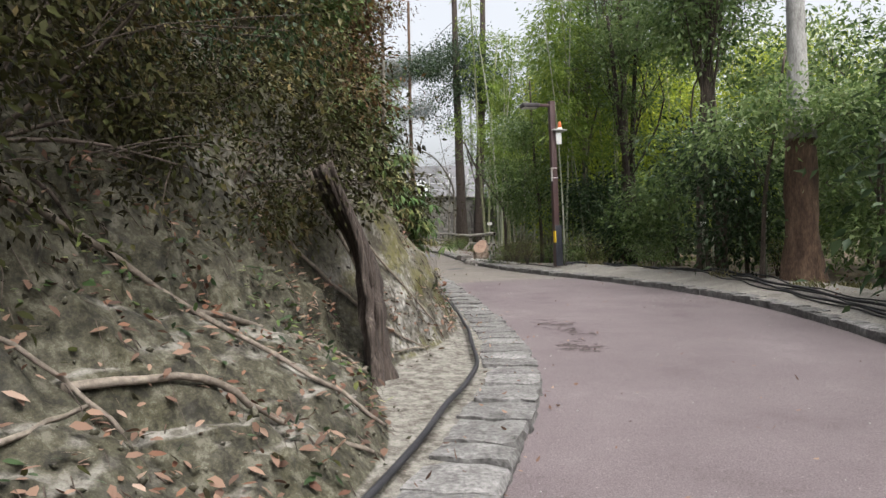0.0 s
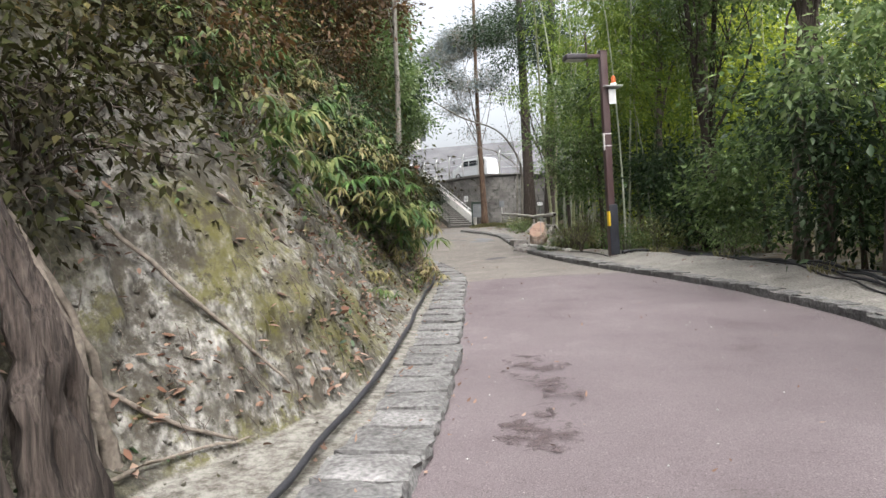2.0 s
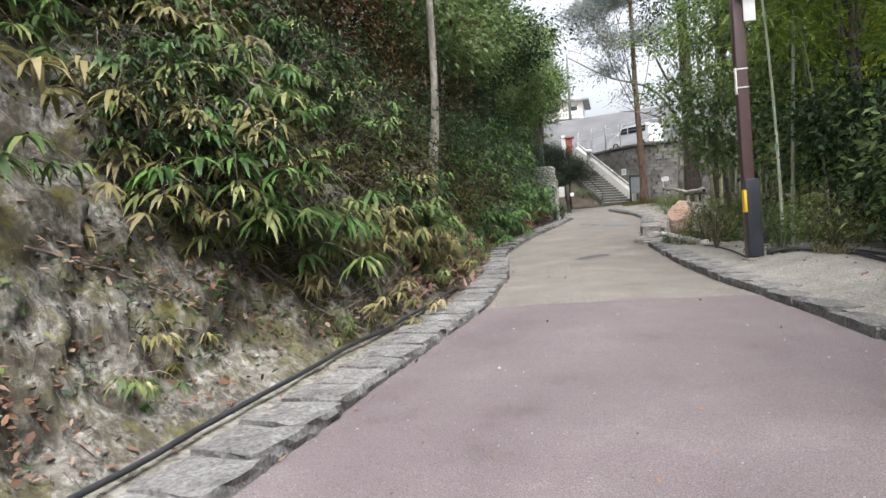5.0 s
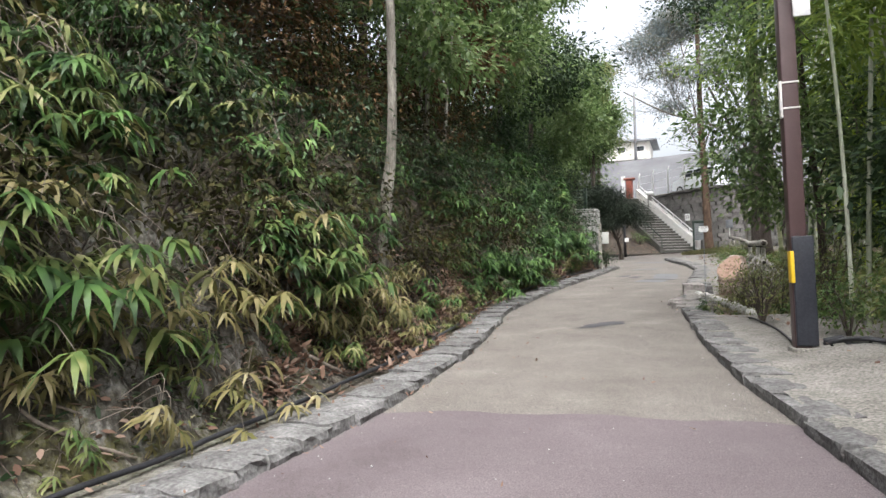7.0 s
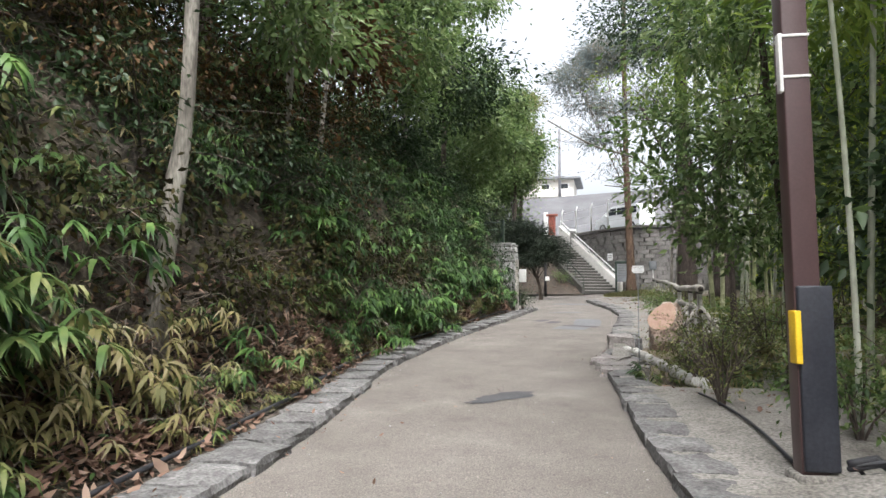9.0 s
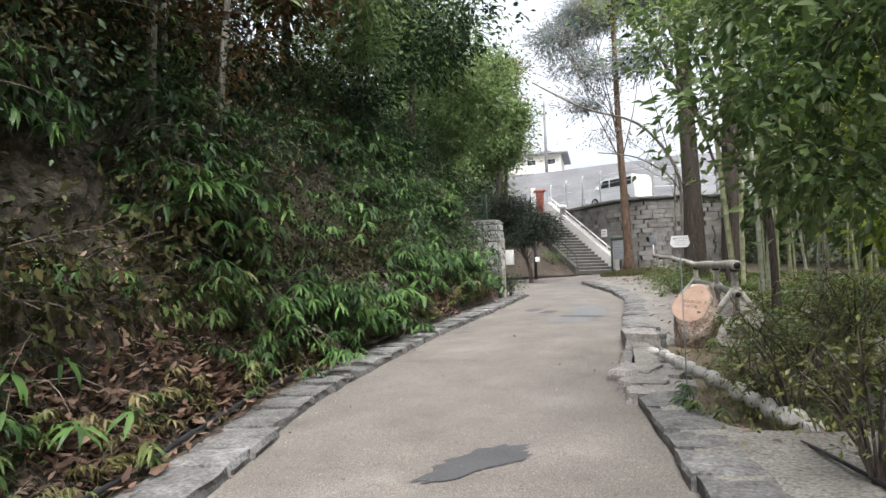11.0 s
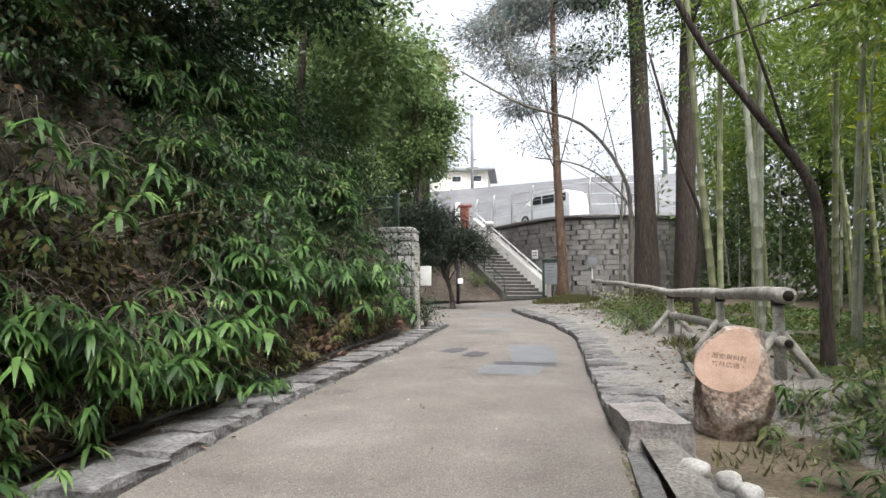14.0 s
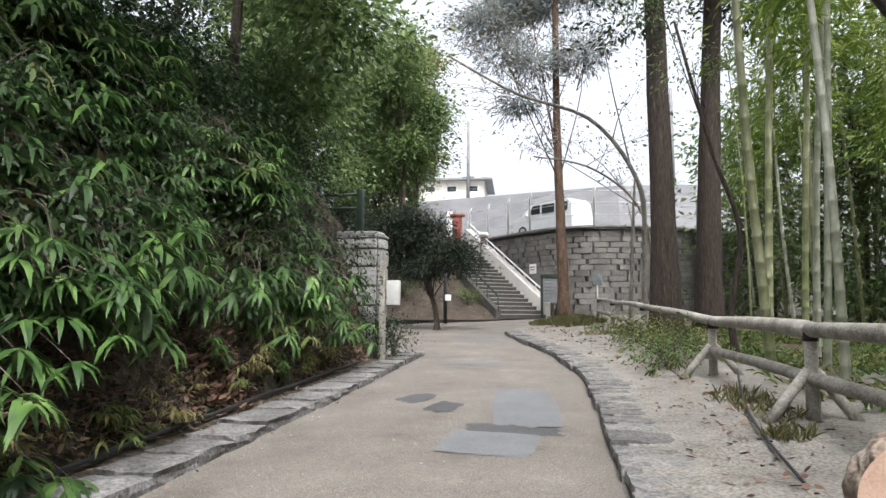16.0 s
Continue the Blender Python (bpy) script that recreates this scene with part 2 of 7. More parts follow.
def ragged(m, scale, lo, hi):
    """Breaks a thin stain up into ragged patches, through which the ground shows."""
    N, L = m.node_tree.nodes, m.node_tree.links
    g = N.new("ShaderNodeNewGeometry")
    n = N.new("ShaderNodeTexNoise")
    n.inputs["Scale"].default_value, n.inputs["Detail"].default_value, n.inputs["Roughness"].default_value = scale, 6, 0.7
    L.new(g.outputs["Position"], n.inputs["Vector"])
    mr = N.new("ShaderNodeMapRange")
    mr.inputs["From Min"].default_value, mr.inputs["From Max"].default_value, mr.inputs["To Max"].default_value = lo, hi, 0.85
    L.new(n.outputs[0], mr.inputs["Value"])
    L.new(mr.outputs[0], N["Principled BSDF"].inputs["Alpha"])


ragged(STAIN, 5.0, 0.49, 0.62)
ragged(MOSS, 9.0, 0.44, 0.58)


def clay_material():
    """Eroded clay: pale and grey, streaked downwards, with moss and dark earth in patches."""
    m = surface("eroded_clay", [(0.03, 0.027, 0.021), (0.075, 0.069, 0.058), (0.20, 0.192, 0.176), (0.10, 0.093, 0.08)], 3.2, 0.95, 1.0, 18, grain=0.6, stretch=(1.5, 1.5, 0.6))
    nt = m.node_tree
    N, L = nt.nodes, nt.links
    b = N["Principled BSDF"]
    src = b.inputs["Base Color"].links[0].from_socket
    g = N.new("ShaderNodeNewGeometry")
    for sc, col, lo, hi in ((0.75, (0.076, 0.07, 0.016), 0.48, 0.60), (2.6, (0.075, 0.07, 0.018), 0.52, 0.59), (1.25, (0.035, 0.03, 0.022), 0.50, 0.60), (4.5, (0.045, 0.038, 0.028), 0.51, 0.60), (13.0, (0.035, 0.03, 0.02), 0.54, 0.60)):
        off = N.new("ShaderNodeVectorMath")
        off.inputs[1].default_value = (sc * 7, 3, 1)
        L.new(g.outputs["Position"], off.inputs[0])
        n = N.new("ShaderNodeTexNoise")
        n.inputs["Scale"].default_value, n.inputs["Detail"].default_value, n.inputs["Roughness"].default_value = sc, 8, 0.78
        L.new(off.outputs[0], n.inputs["Vector"])
        mr = N.new("ShaderNodeMapRange")
        mr.inputs["From Min"].default_value, mr.inputs["From Max"].default_value = lo, hi
        mr.inputs["To Max"].default_value = 0.85
        L.new(n.outputs[0], mr.inputs["Value"])
        x = N.new("ShaderNodeMix")
        x.data_type = "RGBA"
        L.new(mr.outputs[0], x.inputs[0])
        L.new(src, x.inputs[6])
        x.inputs[7].default_value = (*col, 1)
        src = x.outputs[2]
    # darker leafy earth before and after the bare clay, shade of overhang and recesses put in; sand where the ground
    # lies gently
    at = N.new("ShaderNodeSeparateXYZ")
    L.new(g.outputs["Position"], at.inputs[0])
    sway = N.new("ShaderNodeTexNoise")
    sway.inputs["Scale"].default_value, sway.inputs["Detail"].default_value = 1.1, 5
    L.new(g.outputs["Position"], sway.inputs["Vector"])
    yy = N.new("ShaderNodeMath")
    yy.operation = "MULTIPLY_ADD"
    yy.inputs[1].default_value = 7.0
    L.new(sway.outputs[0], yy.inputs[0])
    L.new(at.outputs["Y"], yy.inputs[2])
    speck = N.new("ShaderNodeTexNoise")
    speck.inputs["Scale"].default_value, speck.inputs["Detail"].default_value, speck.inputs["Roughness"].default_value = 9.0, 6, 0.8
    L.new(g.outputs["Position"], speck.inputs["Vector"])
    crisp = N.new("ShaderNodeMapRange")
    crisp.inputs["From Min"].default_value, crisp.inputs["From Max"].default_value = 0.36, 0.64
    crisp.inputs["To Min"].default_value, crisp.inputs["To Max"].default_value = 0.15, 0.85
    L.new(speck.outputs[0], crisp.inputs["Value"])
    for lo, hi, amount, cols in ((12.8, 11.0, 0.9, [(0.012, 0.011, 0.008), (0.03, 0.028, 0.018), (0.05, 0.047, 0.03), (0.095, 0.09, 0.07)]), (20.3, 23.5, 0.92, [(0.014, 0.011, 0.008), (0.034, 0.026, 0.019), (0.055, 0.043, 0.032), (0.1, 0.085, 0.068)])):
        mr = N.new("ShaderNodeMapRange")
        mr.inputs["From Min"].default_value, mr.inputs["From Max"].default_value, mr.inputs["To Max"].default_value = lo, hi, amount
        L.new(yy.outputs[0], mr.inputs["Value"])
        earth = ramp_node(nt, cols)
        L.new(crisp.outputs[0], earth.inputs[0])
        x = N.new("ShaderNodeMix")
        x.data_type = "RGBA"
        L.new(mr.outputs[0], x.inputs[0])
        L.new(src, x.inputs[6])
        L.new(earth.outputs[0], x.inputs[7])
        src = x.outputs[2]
    up = N.new("ShaderNodeSeparateXYZ")
    L.new(g.outputs["Normal"], up.inputs[0])
    flat = N.new("ShaderNodeMapRange")
    flat.inputs["From Min"].default_value, flat.inputs["From Max"].default_value, flat.inputs["To Max"].default_value = 0.82, 0.95, 0.9
    L.new(up.outputs["Z"], flat.inputs["Value"])
    before = N.new("ShaderNodeMapRange")
    before.inputs["From Min"].default_value, before.inputs["From Max"].default_value = 22.0, 18.0
    L.new(yy.outputs[0], before.inputs["Value"])
    both = N.new("ShaderNodeMath")
    both.operation = "MULTIPLY"
    L.new(flat.outputs[0], both.inputs[0])
    L.new(before.outputs[0], both.inputs[1])
    sand = ramp_node(nt, [(0.06, 0.054, 0.044), (0.135, 0.127, 0.111), (0.205, 0.195, 0.176)])
    L.new(crisp.outputs[0], sand.inputs[0])
    x = N.new("ShaderNodeMix")
    x.data_type = "RGBA"
    L.new(both.outputs[0], x.inputs[0])
    L.new(src, x.inputs[6])
    L.new(sand.outputs[0], x.inputs[7])
    L.new(x.outputs[2], b.inputs["Base Color"])
    return m


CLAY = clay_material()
LEAF_SASA = leaf_material("bamboo_grass_leaf", [(0.01, 0.024, 0.008), (0.034, 0.074, 0.019), (0.095, 0.172, 0.045), (0.22, 0.31, 0.105)], 0.45, 0.28, 0.25, 3.2, 0.25)
LEAF_DRY = leaf_material("yellowing_bamboo_grass_leaf", [(0.06, 0.065, 0.02), (0.13, 0.12, 0.04), (0.22, 0.185, 0.085), (0.30, 0.27, 0.17)], 0.6, 0.3)
LEAF_MIX = leaf_material("fading_bamboo_grass_leaf", [(0.024, 0.045, 0.014), (0.06, 0.104, 0.029), (0.15, 0.168, 0.055), (0.36, 0.33, 0.2)], 0.5, 0.3, 0.25, 3.2, 0.3)
LEAF_DARK = leaf_material("dark_evergreen_leaf", [(0.011, 0.022, 0.01), (0.028, 0.05, 0.02), (0.058, 0.09, 0.04)], 0.45, 0.3, 0.22)
LEAF_GREEN = leaf_material("evergreen_leaf", [(0.027, 0.053, 0.021), (0.08, 0.13, 0.041), (0.142, 0.2, 0.07), (0.21, 0.26, 0.12)], 0.35, 0.5)
LEAF_OLIVE = leaf_material("olive_shrub_leaf", [(0.05, 0.065, 0.018), (0.095, 0.115, 0.032), (0.15, 0.16, 0.05), (0.21, 0.19, 0.085)], 0.5, 0.35)
# the sapling's own lime, also bright enough to imitate sun on deep trees
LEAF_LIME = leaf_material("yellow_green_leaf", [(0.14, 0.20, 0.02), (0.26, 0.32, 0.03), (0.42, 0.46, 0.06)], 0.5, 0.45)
LEAF_BAMBOO = leaf_material("bamboo_leaf", [(0.066, 0.116, 0.02), (0.138, 0.2, 0.034), (0.225, 0.285, 0.06)], 0.5, 0.5)
# browns darkened towards black, shade of the overhead trees put into the colour
LEAF_BROWN = leaf_material("shaded_brown_leaf", [(0.009, 0.008, 0.005), (0.022, 0.019, 0.009), (0.032, 0.036, 0.011), (0.058, 0.04, 0.017)], 0.75, 0.25, 0.08)
LEAF_GOLD = leaf_material("fading_olive_leaf", [(0.022, 0.024, 0.009), (0.05, 0.052, 0.017), (0.095, 0.085, 0.025), (0.16, 0.11, 0.035)], 0.55, 0.3)
LEAF_AUTUMN = leaf_material("autumn_leaf", [(0.03, 0.02, 0.011), (0.065, 0.037, 0.017), (0.115, 0.06, 0.02), (0.065, 0.062, 0.02)], 0.6, 0.3)
# needle colours paled and blued to carry the bright haze of distance
LEAF_HAZYPINE = leaf_material("hazy_pine_needles", [(0.2, 0.16, 0.12), (0.18, 0.2, 0.18), (0.2, 0.25, 0.27)], 0.6, 0.55)
LEAF_CONIFER = leaf_material("conifer_needles", [(0.007, 0.013, 0.008), (0.014, 0.024, 0.012), (0.024, 0.034, 0.017)], 0.6, 0.15)
LEAF_DEAD = leaf_material("dead_leaf", [(0.055, 0.033, 0.024), (0.115, 0.066, 0.046), (0.19, 0.12, 0.086), (0.28, 0.205, 0.16)], 0.8, 0.15)
LEAF_RUST = leaf_material("rusty_dead_leaf", [(0.055, 0.025, 0.017), (0.10, 0.044, 0.026), (0.15, 0.075, 0.045), (0.24, 0.17, 0.12)], 0.7, 0.15)
GRASS = leaf_material("dry_verge_grass", [(0.10, 0.11, 0.04), (0.17, 0.165, 0.07), (0.25, 0.225, 0.13)], 0.6, 0.3)

# ---- building helpers ----
RNG = np.random.default_rng(7)


def part(name, bm, material, parent=None, label="", smooth=True):
    me = bpy.data.meshes.new(name)
    bm.to_mesh(me)
    bm.free()
    me.materials.append(material)
    if smooth:
        me.polygons.foreach_set("use_smooth", [True] * len(me.polygons))
    ob = new(name, me)
    if parent is not None:
        ob.parent = parent
    if label:
        tagged(ob, label)
    return ob


def raw(name, verts, faces, material, parent=None, label="", smooth=False):
    me = bpy.data.meshes.new(name)
    v = np.asarray(verts, dtype=np.float32)
    f = np.asarray(faces, dtype=np.int32)
    n, k = f.shape
    me.vertices.add(len(v))
    me.vertices.foreach_set("co", v.ravel())
    me.loops.add(n * k)
    me.loops.foreach_set("vertex_index", f.ravel())
    me.polygons.add(n)
    me.polygons.foreach_set("loop_start", np.arange(0, n * k, k, dtype=np.int32))
    me.update(calc_edges=True)
    if smooth:
        me.polygons.foreach_set("use_smooth", [True] * n)
    me.materials.append(material)
    ob = new(name, me)
    if parent is not None:
        ob.parent = parent
    if label:
        tagged(ob, label)
    return ob


def thing(name, label, category, m=None, group="", kind=""):
    ob = new(name)
    if m is not None:
        ob.matrix_basis = m
    return tagged(ob, label, category, group, kind)


def box_bm(sx, sy, sz, at=(0, 0, 0), bevel=0.0, bm=None, turn=None):
    bm = bm or bmesh.new()
    made = bmesh.ops.create_cube(bm, size=1.0)["verts"]
    m = Matrix.Translation(at) @ (turn or Matrix()) @ Matrix.Diagonal((sx, sy, sz, 1))
    bmesh.ops.transform(bm, matrix=m, verts=made)
    if bevel:
        edges = list({e for v in made for e in v.link_edges})
        bmesh.ops.bevel(bm, geom=edges, offset=bevel, segments=2, affect="EDGES", profile=0.6)
    return bm


def tube_bm(points, radii, sides=10, bm=None, cap=True, wobble=0.0, seed=0):
    """A tapered tube along points."""
    bm = bm or bmesh.new()
    pts = [Vector(p) for p in points]
    rings = []
    ref = Vector((0.31, 0.95, 0.05))
    for i, p in enumerate(pts):
        d = (pts[min(i + 1, len(pts) - 1)] - pts[max(i - 1, 0)]).normalized()
        a = d.cross(ref)
        if a.length < 0.1:
            a = d.cross(Vector((1, 0, 0)))
        a.normalize()
        b = d.cross(a)
        ring = []
        for k in range(sides):
            w = 2 * math.pi * k / sides
            q = a * math.cos(w) + b * math.sin(w)
            r = radii[i] * (1 + wobble * noise.noise(p * 1.7 + q * 1.3 + Vector((seed, 0, 0))))
            ring.append(bm.verts.new(p + q * r))
        rings.append(ring)
    for r0, r1 in zip(rings, rings[1:]):
        for k in range(sides):
            bm.faces.new((r0[k], r0[(k + 1) % sides], r1[(k + 1) % sides], r1[k]))
    if cap:
        bm.faces.new(list(reversed(rings[0])))
        bm.faces.new(rings[-1])
    return bm


def smooth_line(pts, n):
    """n points along a Catmull-Rom line through pts."""
    p = [Vector(pts[0])] + [Vector(q) for q in pts] + [Vector(pts[-1])]
    out = []
    m = len(pts) - 1
    for j in range(n):
        s = j / (n - 1) * m
        i = min(int(s), m - 1)
        t = s - i
        a, b, c, d = p[i], p[i + 1], p[i + 2], p[i + 3]
        out.append(0.5 * ((2 * b) + (c - a) * t + (2 * a - 5 * b + 4 * c - d) * t * t + (3 * b - a - 3 * c + d) * t ** 3))
    return out


def along(keys):
    """A smooth function through (y, value) keys."""
    ys = np.array([k[0] for k in keys], float)
    vs = np.array([k[1] for k in keys], float)
    sl = np.gradient(vs, ys)

    def f(y):
        y = np.clip(y, ys[0], ys[-1])
        i = np.clip(np.searchsorted(ys, y, side="right") - 1, 0, len(ys) - 2)
        h = ys[i + 1] - ys[i]
        t = (y - ys[i]) / h
        return (2 * t**3 - 3 * t**2 + 1) * vs[i] + (t**3 - 2 * t**2 + t) * h * sl[i] + (3 * t**2 - 2 * t**3) * vs[i + 1] + (t**3 - t**2) * h * sl[i + 1]
    return f


def nz(x, y, z=0.0):
    return noise.noise(Vector((x, y, z)))


# ---- the plan: the lane climbs gently along y and swings left ----
gz = along([(-30, -2.2), (-8, -1.5), (9, -0.76), (17.7, -0.36), (24, -0.15), (31, 0.19), (38.6, 0.52), (51, 1.1), (58, 1.38), (70, 1.4)])
left_edge = along([(-30, -16), (-8, -5.2), (-2, -2.2), (2, -0.4), (5.35, 0.8), (7.4, 1.33), (9, 1.46), (11.1, 1.42), (13, 1.3), (15, 1.16), (16.4, 1.08), (17.7, 0.95), (19.8, 0.56), (22.3, -0.1), (25.2, -1.0), (29, -1.5), (32, -1.73), (34.5, -1.9), (37.7, -2.14), (39.6, -2.3)])
right_edge = along([(-30, -11), (-8, -0.2), (-2, 2.0), (2, 3.5), (6, 4.75), (9, 5.4), (12, 5.68), (15, 5.25), (17.6, 4.42), (20.2, 3.57), (22.2, 3.02), (24.5, 2.5), (26, 2.13), (28, 1.86), (30.3, 1.6), (32.7, 1.36), (35, 1.15), (37, 0.9), (38.8, 0.5), (40.5, 0.05), (43, -0.85), (45.6, -1.65)])
KERB_W = 0.5


def toe(y):
    """How far the bank's foot stands from the kerb's back."""
    return 0.22 + 0.1 * nz(0, y * 0.6) + (0.72 * math.exp(-((y - 7.6) / 1.25) ** 2))


def apron(y):
    """Depth of the gentle earth apron before the bank steepens."""
    return 1.25 * math.exp(-((y - 5.3) / 2.0) ** 2) + 0.45 * math.exp(-((y - 20.0) / 3.2) ** 2) + 0.5 * math.exp(-((y - 13.4) / 1.7) ** 2)


def bank_rise(u, y):
    """Height of the bank above the lane at u metres behind its foot."""
    if u < 0:
        return 0.1
    a = apron(y)
    if u < a:
        return 0.1 + 0.8 * u
    u -= a
    s = 1.75 + 1.1 * min(1.0, max(0.0, (y - 13) / 10))
    h = 4.6 if y > 10 else 3.6 + 0.1 * max(0, y)
    return 0.1 + 0.8 * a + h * (1 - math.exp(-s * u / h - 0.5 * (s * u / h) ** 2)) + 0.3 * max(0.0, u - h / s)


def grid_sheet(name, fx, us, ys, material, parent=None, label="", smooth=True):
    """A sheet whose rows run along ys and columns along us; fx(u, y) gives the place."""
    nu = len(us)
    v = [fx(u, y) for y in ys for u in us]
    idx = np.arange(len(ys) * nu).reshape(len(ys), nu)
    f = np.stack([idx[:-1, :-1], idx[:-1, 1:], idx[1:, 1:], idx[1:, :-1]], -1).reshape(-1, 4)
    return raw(name, v, f, material, parent, label, smooth)


# ---- large structure ----
def ground_height(x, y):
    yy = min(max(y, -30), 70)
    base = float(gz(yy)) - 0.14
    lx = float(left_edge(min(yy, 39.6))) - KERB_W
    if yy < 39.6 and x < lx - 14:
        base += 7.5 + 0.04 * min(60, lx - 14 - x)
    elif yy < 39.6 and x < lx - 1:
        base += 0.35 * (lx - 1 - x) - 0.6
    elif x < -12:
        base += min(7.5, (-12 - x) * 0.4)
    if y > 58 and x < 30:
        base = max(base, 1.2)
    return base


xs = np.concatenate([np.linspace(-900, -70, 6), np.linspace(-60, 60, 90), np.linspace(70, 900, 6)])
ys = np.concatenate([np.linspace(-900, -50, 6), np.linspace(-40, 75, 96), np.linspace(90, 1200, 7)])
tagged(grid_sheet("ground", lambda x, y: (x, y, ground_height(x, y)), xs, ys, SOIL), "dark forest soil with leaf litter", "ground", kind="structure")


def seam_y(x):
    return 17.72 + 0.2 * (x - 0.9) + 0.05 * math.sin(x * 5)


def lane_point(u, y):
    a, b = float(left_edge(y)), float(right_edge(y))
    x = a - 0.06 + u * (b - a + 0.12)
    return (x, y, float(gz(y)) + 0.03 * math.sin(math.pi * u) + 0.008 * nz(x * 0.8, y * 0.8))


def red_point(u, s):
    y = -30 + s * (17.72 + 30)
    a, b = float(left_edge(y)), float(right_edge(y))
    x = a - 0.06 + u * (b - a + 0.12)
    y = -30 + s * (seam_y(x) + 30)
    return lane_point(u, y)


tagged(grid_sheet("road_red", red_point, np.linspace(0, 1, 13), np.linspace(0, 1, 120) ** 0.8, RED), "worn dull red asphalt lane", "road", kind="structure")


def tan_point(u, s):
    x0 = 0.9 + u * 3.5
    y = seam_y(x0) + s * (39.6 - seam_y(x0))
    return lane_point(u, y)


tagged(grid_sheet("road_tan", tan_point, np.linspace(0, 1, 13), np.linspace(0, 1, 70), TAN), "tan coloured asphalt lane with fine grit", "road", kind="structure")


def plaza_point(u, y):
    b = float(right_edge(min(y, 45.6))) + 0.06 + max(0, y - 45.6) * 0.15
    a = -2.7 - min(1, (y - 39.6) / 2.0) ** 0.7 * 9
    return (a + u * (b - a), y, float(gz(y)) + 0.006 * nz(u * 9, y * 0.8))


tagged(grid_sheet("road_far", plaza_point, np.linspace(0, 1, 13), np.linspace(39.6, 57.6, 30), TAN), "tan asphalt widening before the stairs", "road", kind="structure")


def bank_point(u, y):
    x0 = float(left_edge(y)) - KERB_W - toe(y)
    z0 = float(gz(y))
    r = bank_rise(u, y)
    if u < 0:
        f = -u / 0.95
        return (x0 + f * (toe(y) + 0.14), y, z0 + 0.1 - 0.03 * f + 0.03 * nz(y * 3, u * 3) * (1 - f))
    rough = min(1.0, max(0.0, u) * 2.5)
    n1 = nz(y * 0.55, u * 0.5, 3) * 0.28
    n2 = nz(y * 2.3, r * 1.6, 9) * 0.17
    n3 = nz(y * 5.0, r * 4.0, 5) * 0.085 + nz(y * 11.0, r * 9.0, 6) * 0.035
    n4 = abs(nz(y * 3.5, r * 0.7, 31)) * 0.12
    push = (n1 + n2 + n3 - n4) * rough
    ap = apron(y)
    lumps = (0.09 * nz(y * 2.2, u * 2.2, 21) + 0.07 * nz(y * 5.5, u * 5.5, 22) + 0.04 * nz(y * 12, u * 12, 23)) * min(1.0, u * 4) * min(1.0, ap * 2) if u < ap + 0.3 else 0.0
    return (x0 - u + push * (1 if u < 2.5 else 0.5), y + n3 * rough, z0 + r + 0.12 * n2 * rough + lumps)


us = np.concatenate([[-0.95, -0.5, -0.25, -0.1], np.linspace(0, 1.4, 56), np.linspace(1.45, 3, 20), np.linspace(3.4, 15, 16)])
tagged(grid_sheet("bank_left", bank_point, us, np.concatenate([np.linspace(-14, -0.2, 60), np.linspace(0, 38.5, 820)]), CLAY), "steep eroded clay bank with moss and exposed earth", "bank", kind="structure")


def verge_width(y):
    return 0.35 if y < 20 else 0.35 + min(0.55, (y - 20) * 0.12)


def verge_point(u, y):
    b = float(right_edge(min(y, 45.6))) + max(0, y - 45.6) * 0.15
    x = b + u
    z = float(gz(y)) + (0.105 if u < 0.5 else 0.115)
    hump = 0.12 * math.exp(-((u - 1.5) / 0.7) ** 2) * (1 if 9 < y < 21 else 0.2)
    hump += 0.06 * min(1, max(0, u - 1.0)) * min(1, max(0, (y - 28) / 3)) * (1 + 0.3 * nz(x, y))
    hump -= 0.34 * min(1.0, max(0.0, (u - 0.35) / 0.35)) * math.exp(-(max(0, u - 1.4) / 1.0) ** 2) * min(1, max(0, (y - 24.5) / 1.0)) * min(1, max(0, (30.9 - y) / 0.9))
    return (x, y, z + hump + 0.05 * min(1, u) * nz(x * 1.3, y * 1.3) + 0.015 * min(1, u * 2) * nz(x * 6, y * 6) - max(0, u - 5) * 0.02)


us = np.concatenate([np.linspace(0.12, 3.0, 30), np.linspace(3.3, 30, 30)])
tagged(grid_sheet("verge_right", lambda u, y: verge_point(u, y), us[:32], np.linspace(-14, 57.4, 420), SAND), "trodden sandy verge beside the lane", "verge", kind="structure")
tagged(grid_sheet("forest_floor_right", lambda u, y: verge_point(u, y), us[29:], np.linspace(-14, 57.4, 120), SOIL), "dark leaf-littered grove floor", "ground", kind="structure")


def verge_z(x, y):
    return verge_point(max(0.12, x - float(right_edge(min(y, 45.6)))), y)[2]


def bank_at(y, rise):
    """Place on the bank's face at about this height above the lane."""
    lo, hi = 0.0, 14.0
    for _ in range(24):
        mid = (lo + hi) / 2
        if bank_rise(mid, y) < rise:
            lo = mid
        else:
            hi = mid
    return Vector(bank_point(lo, y))


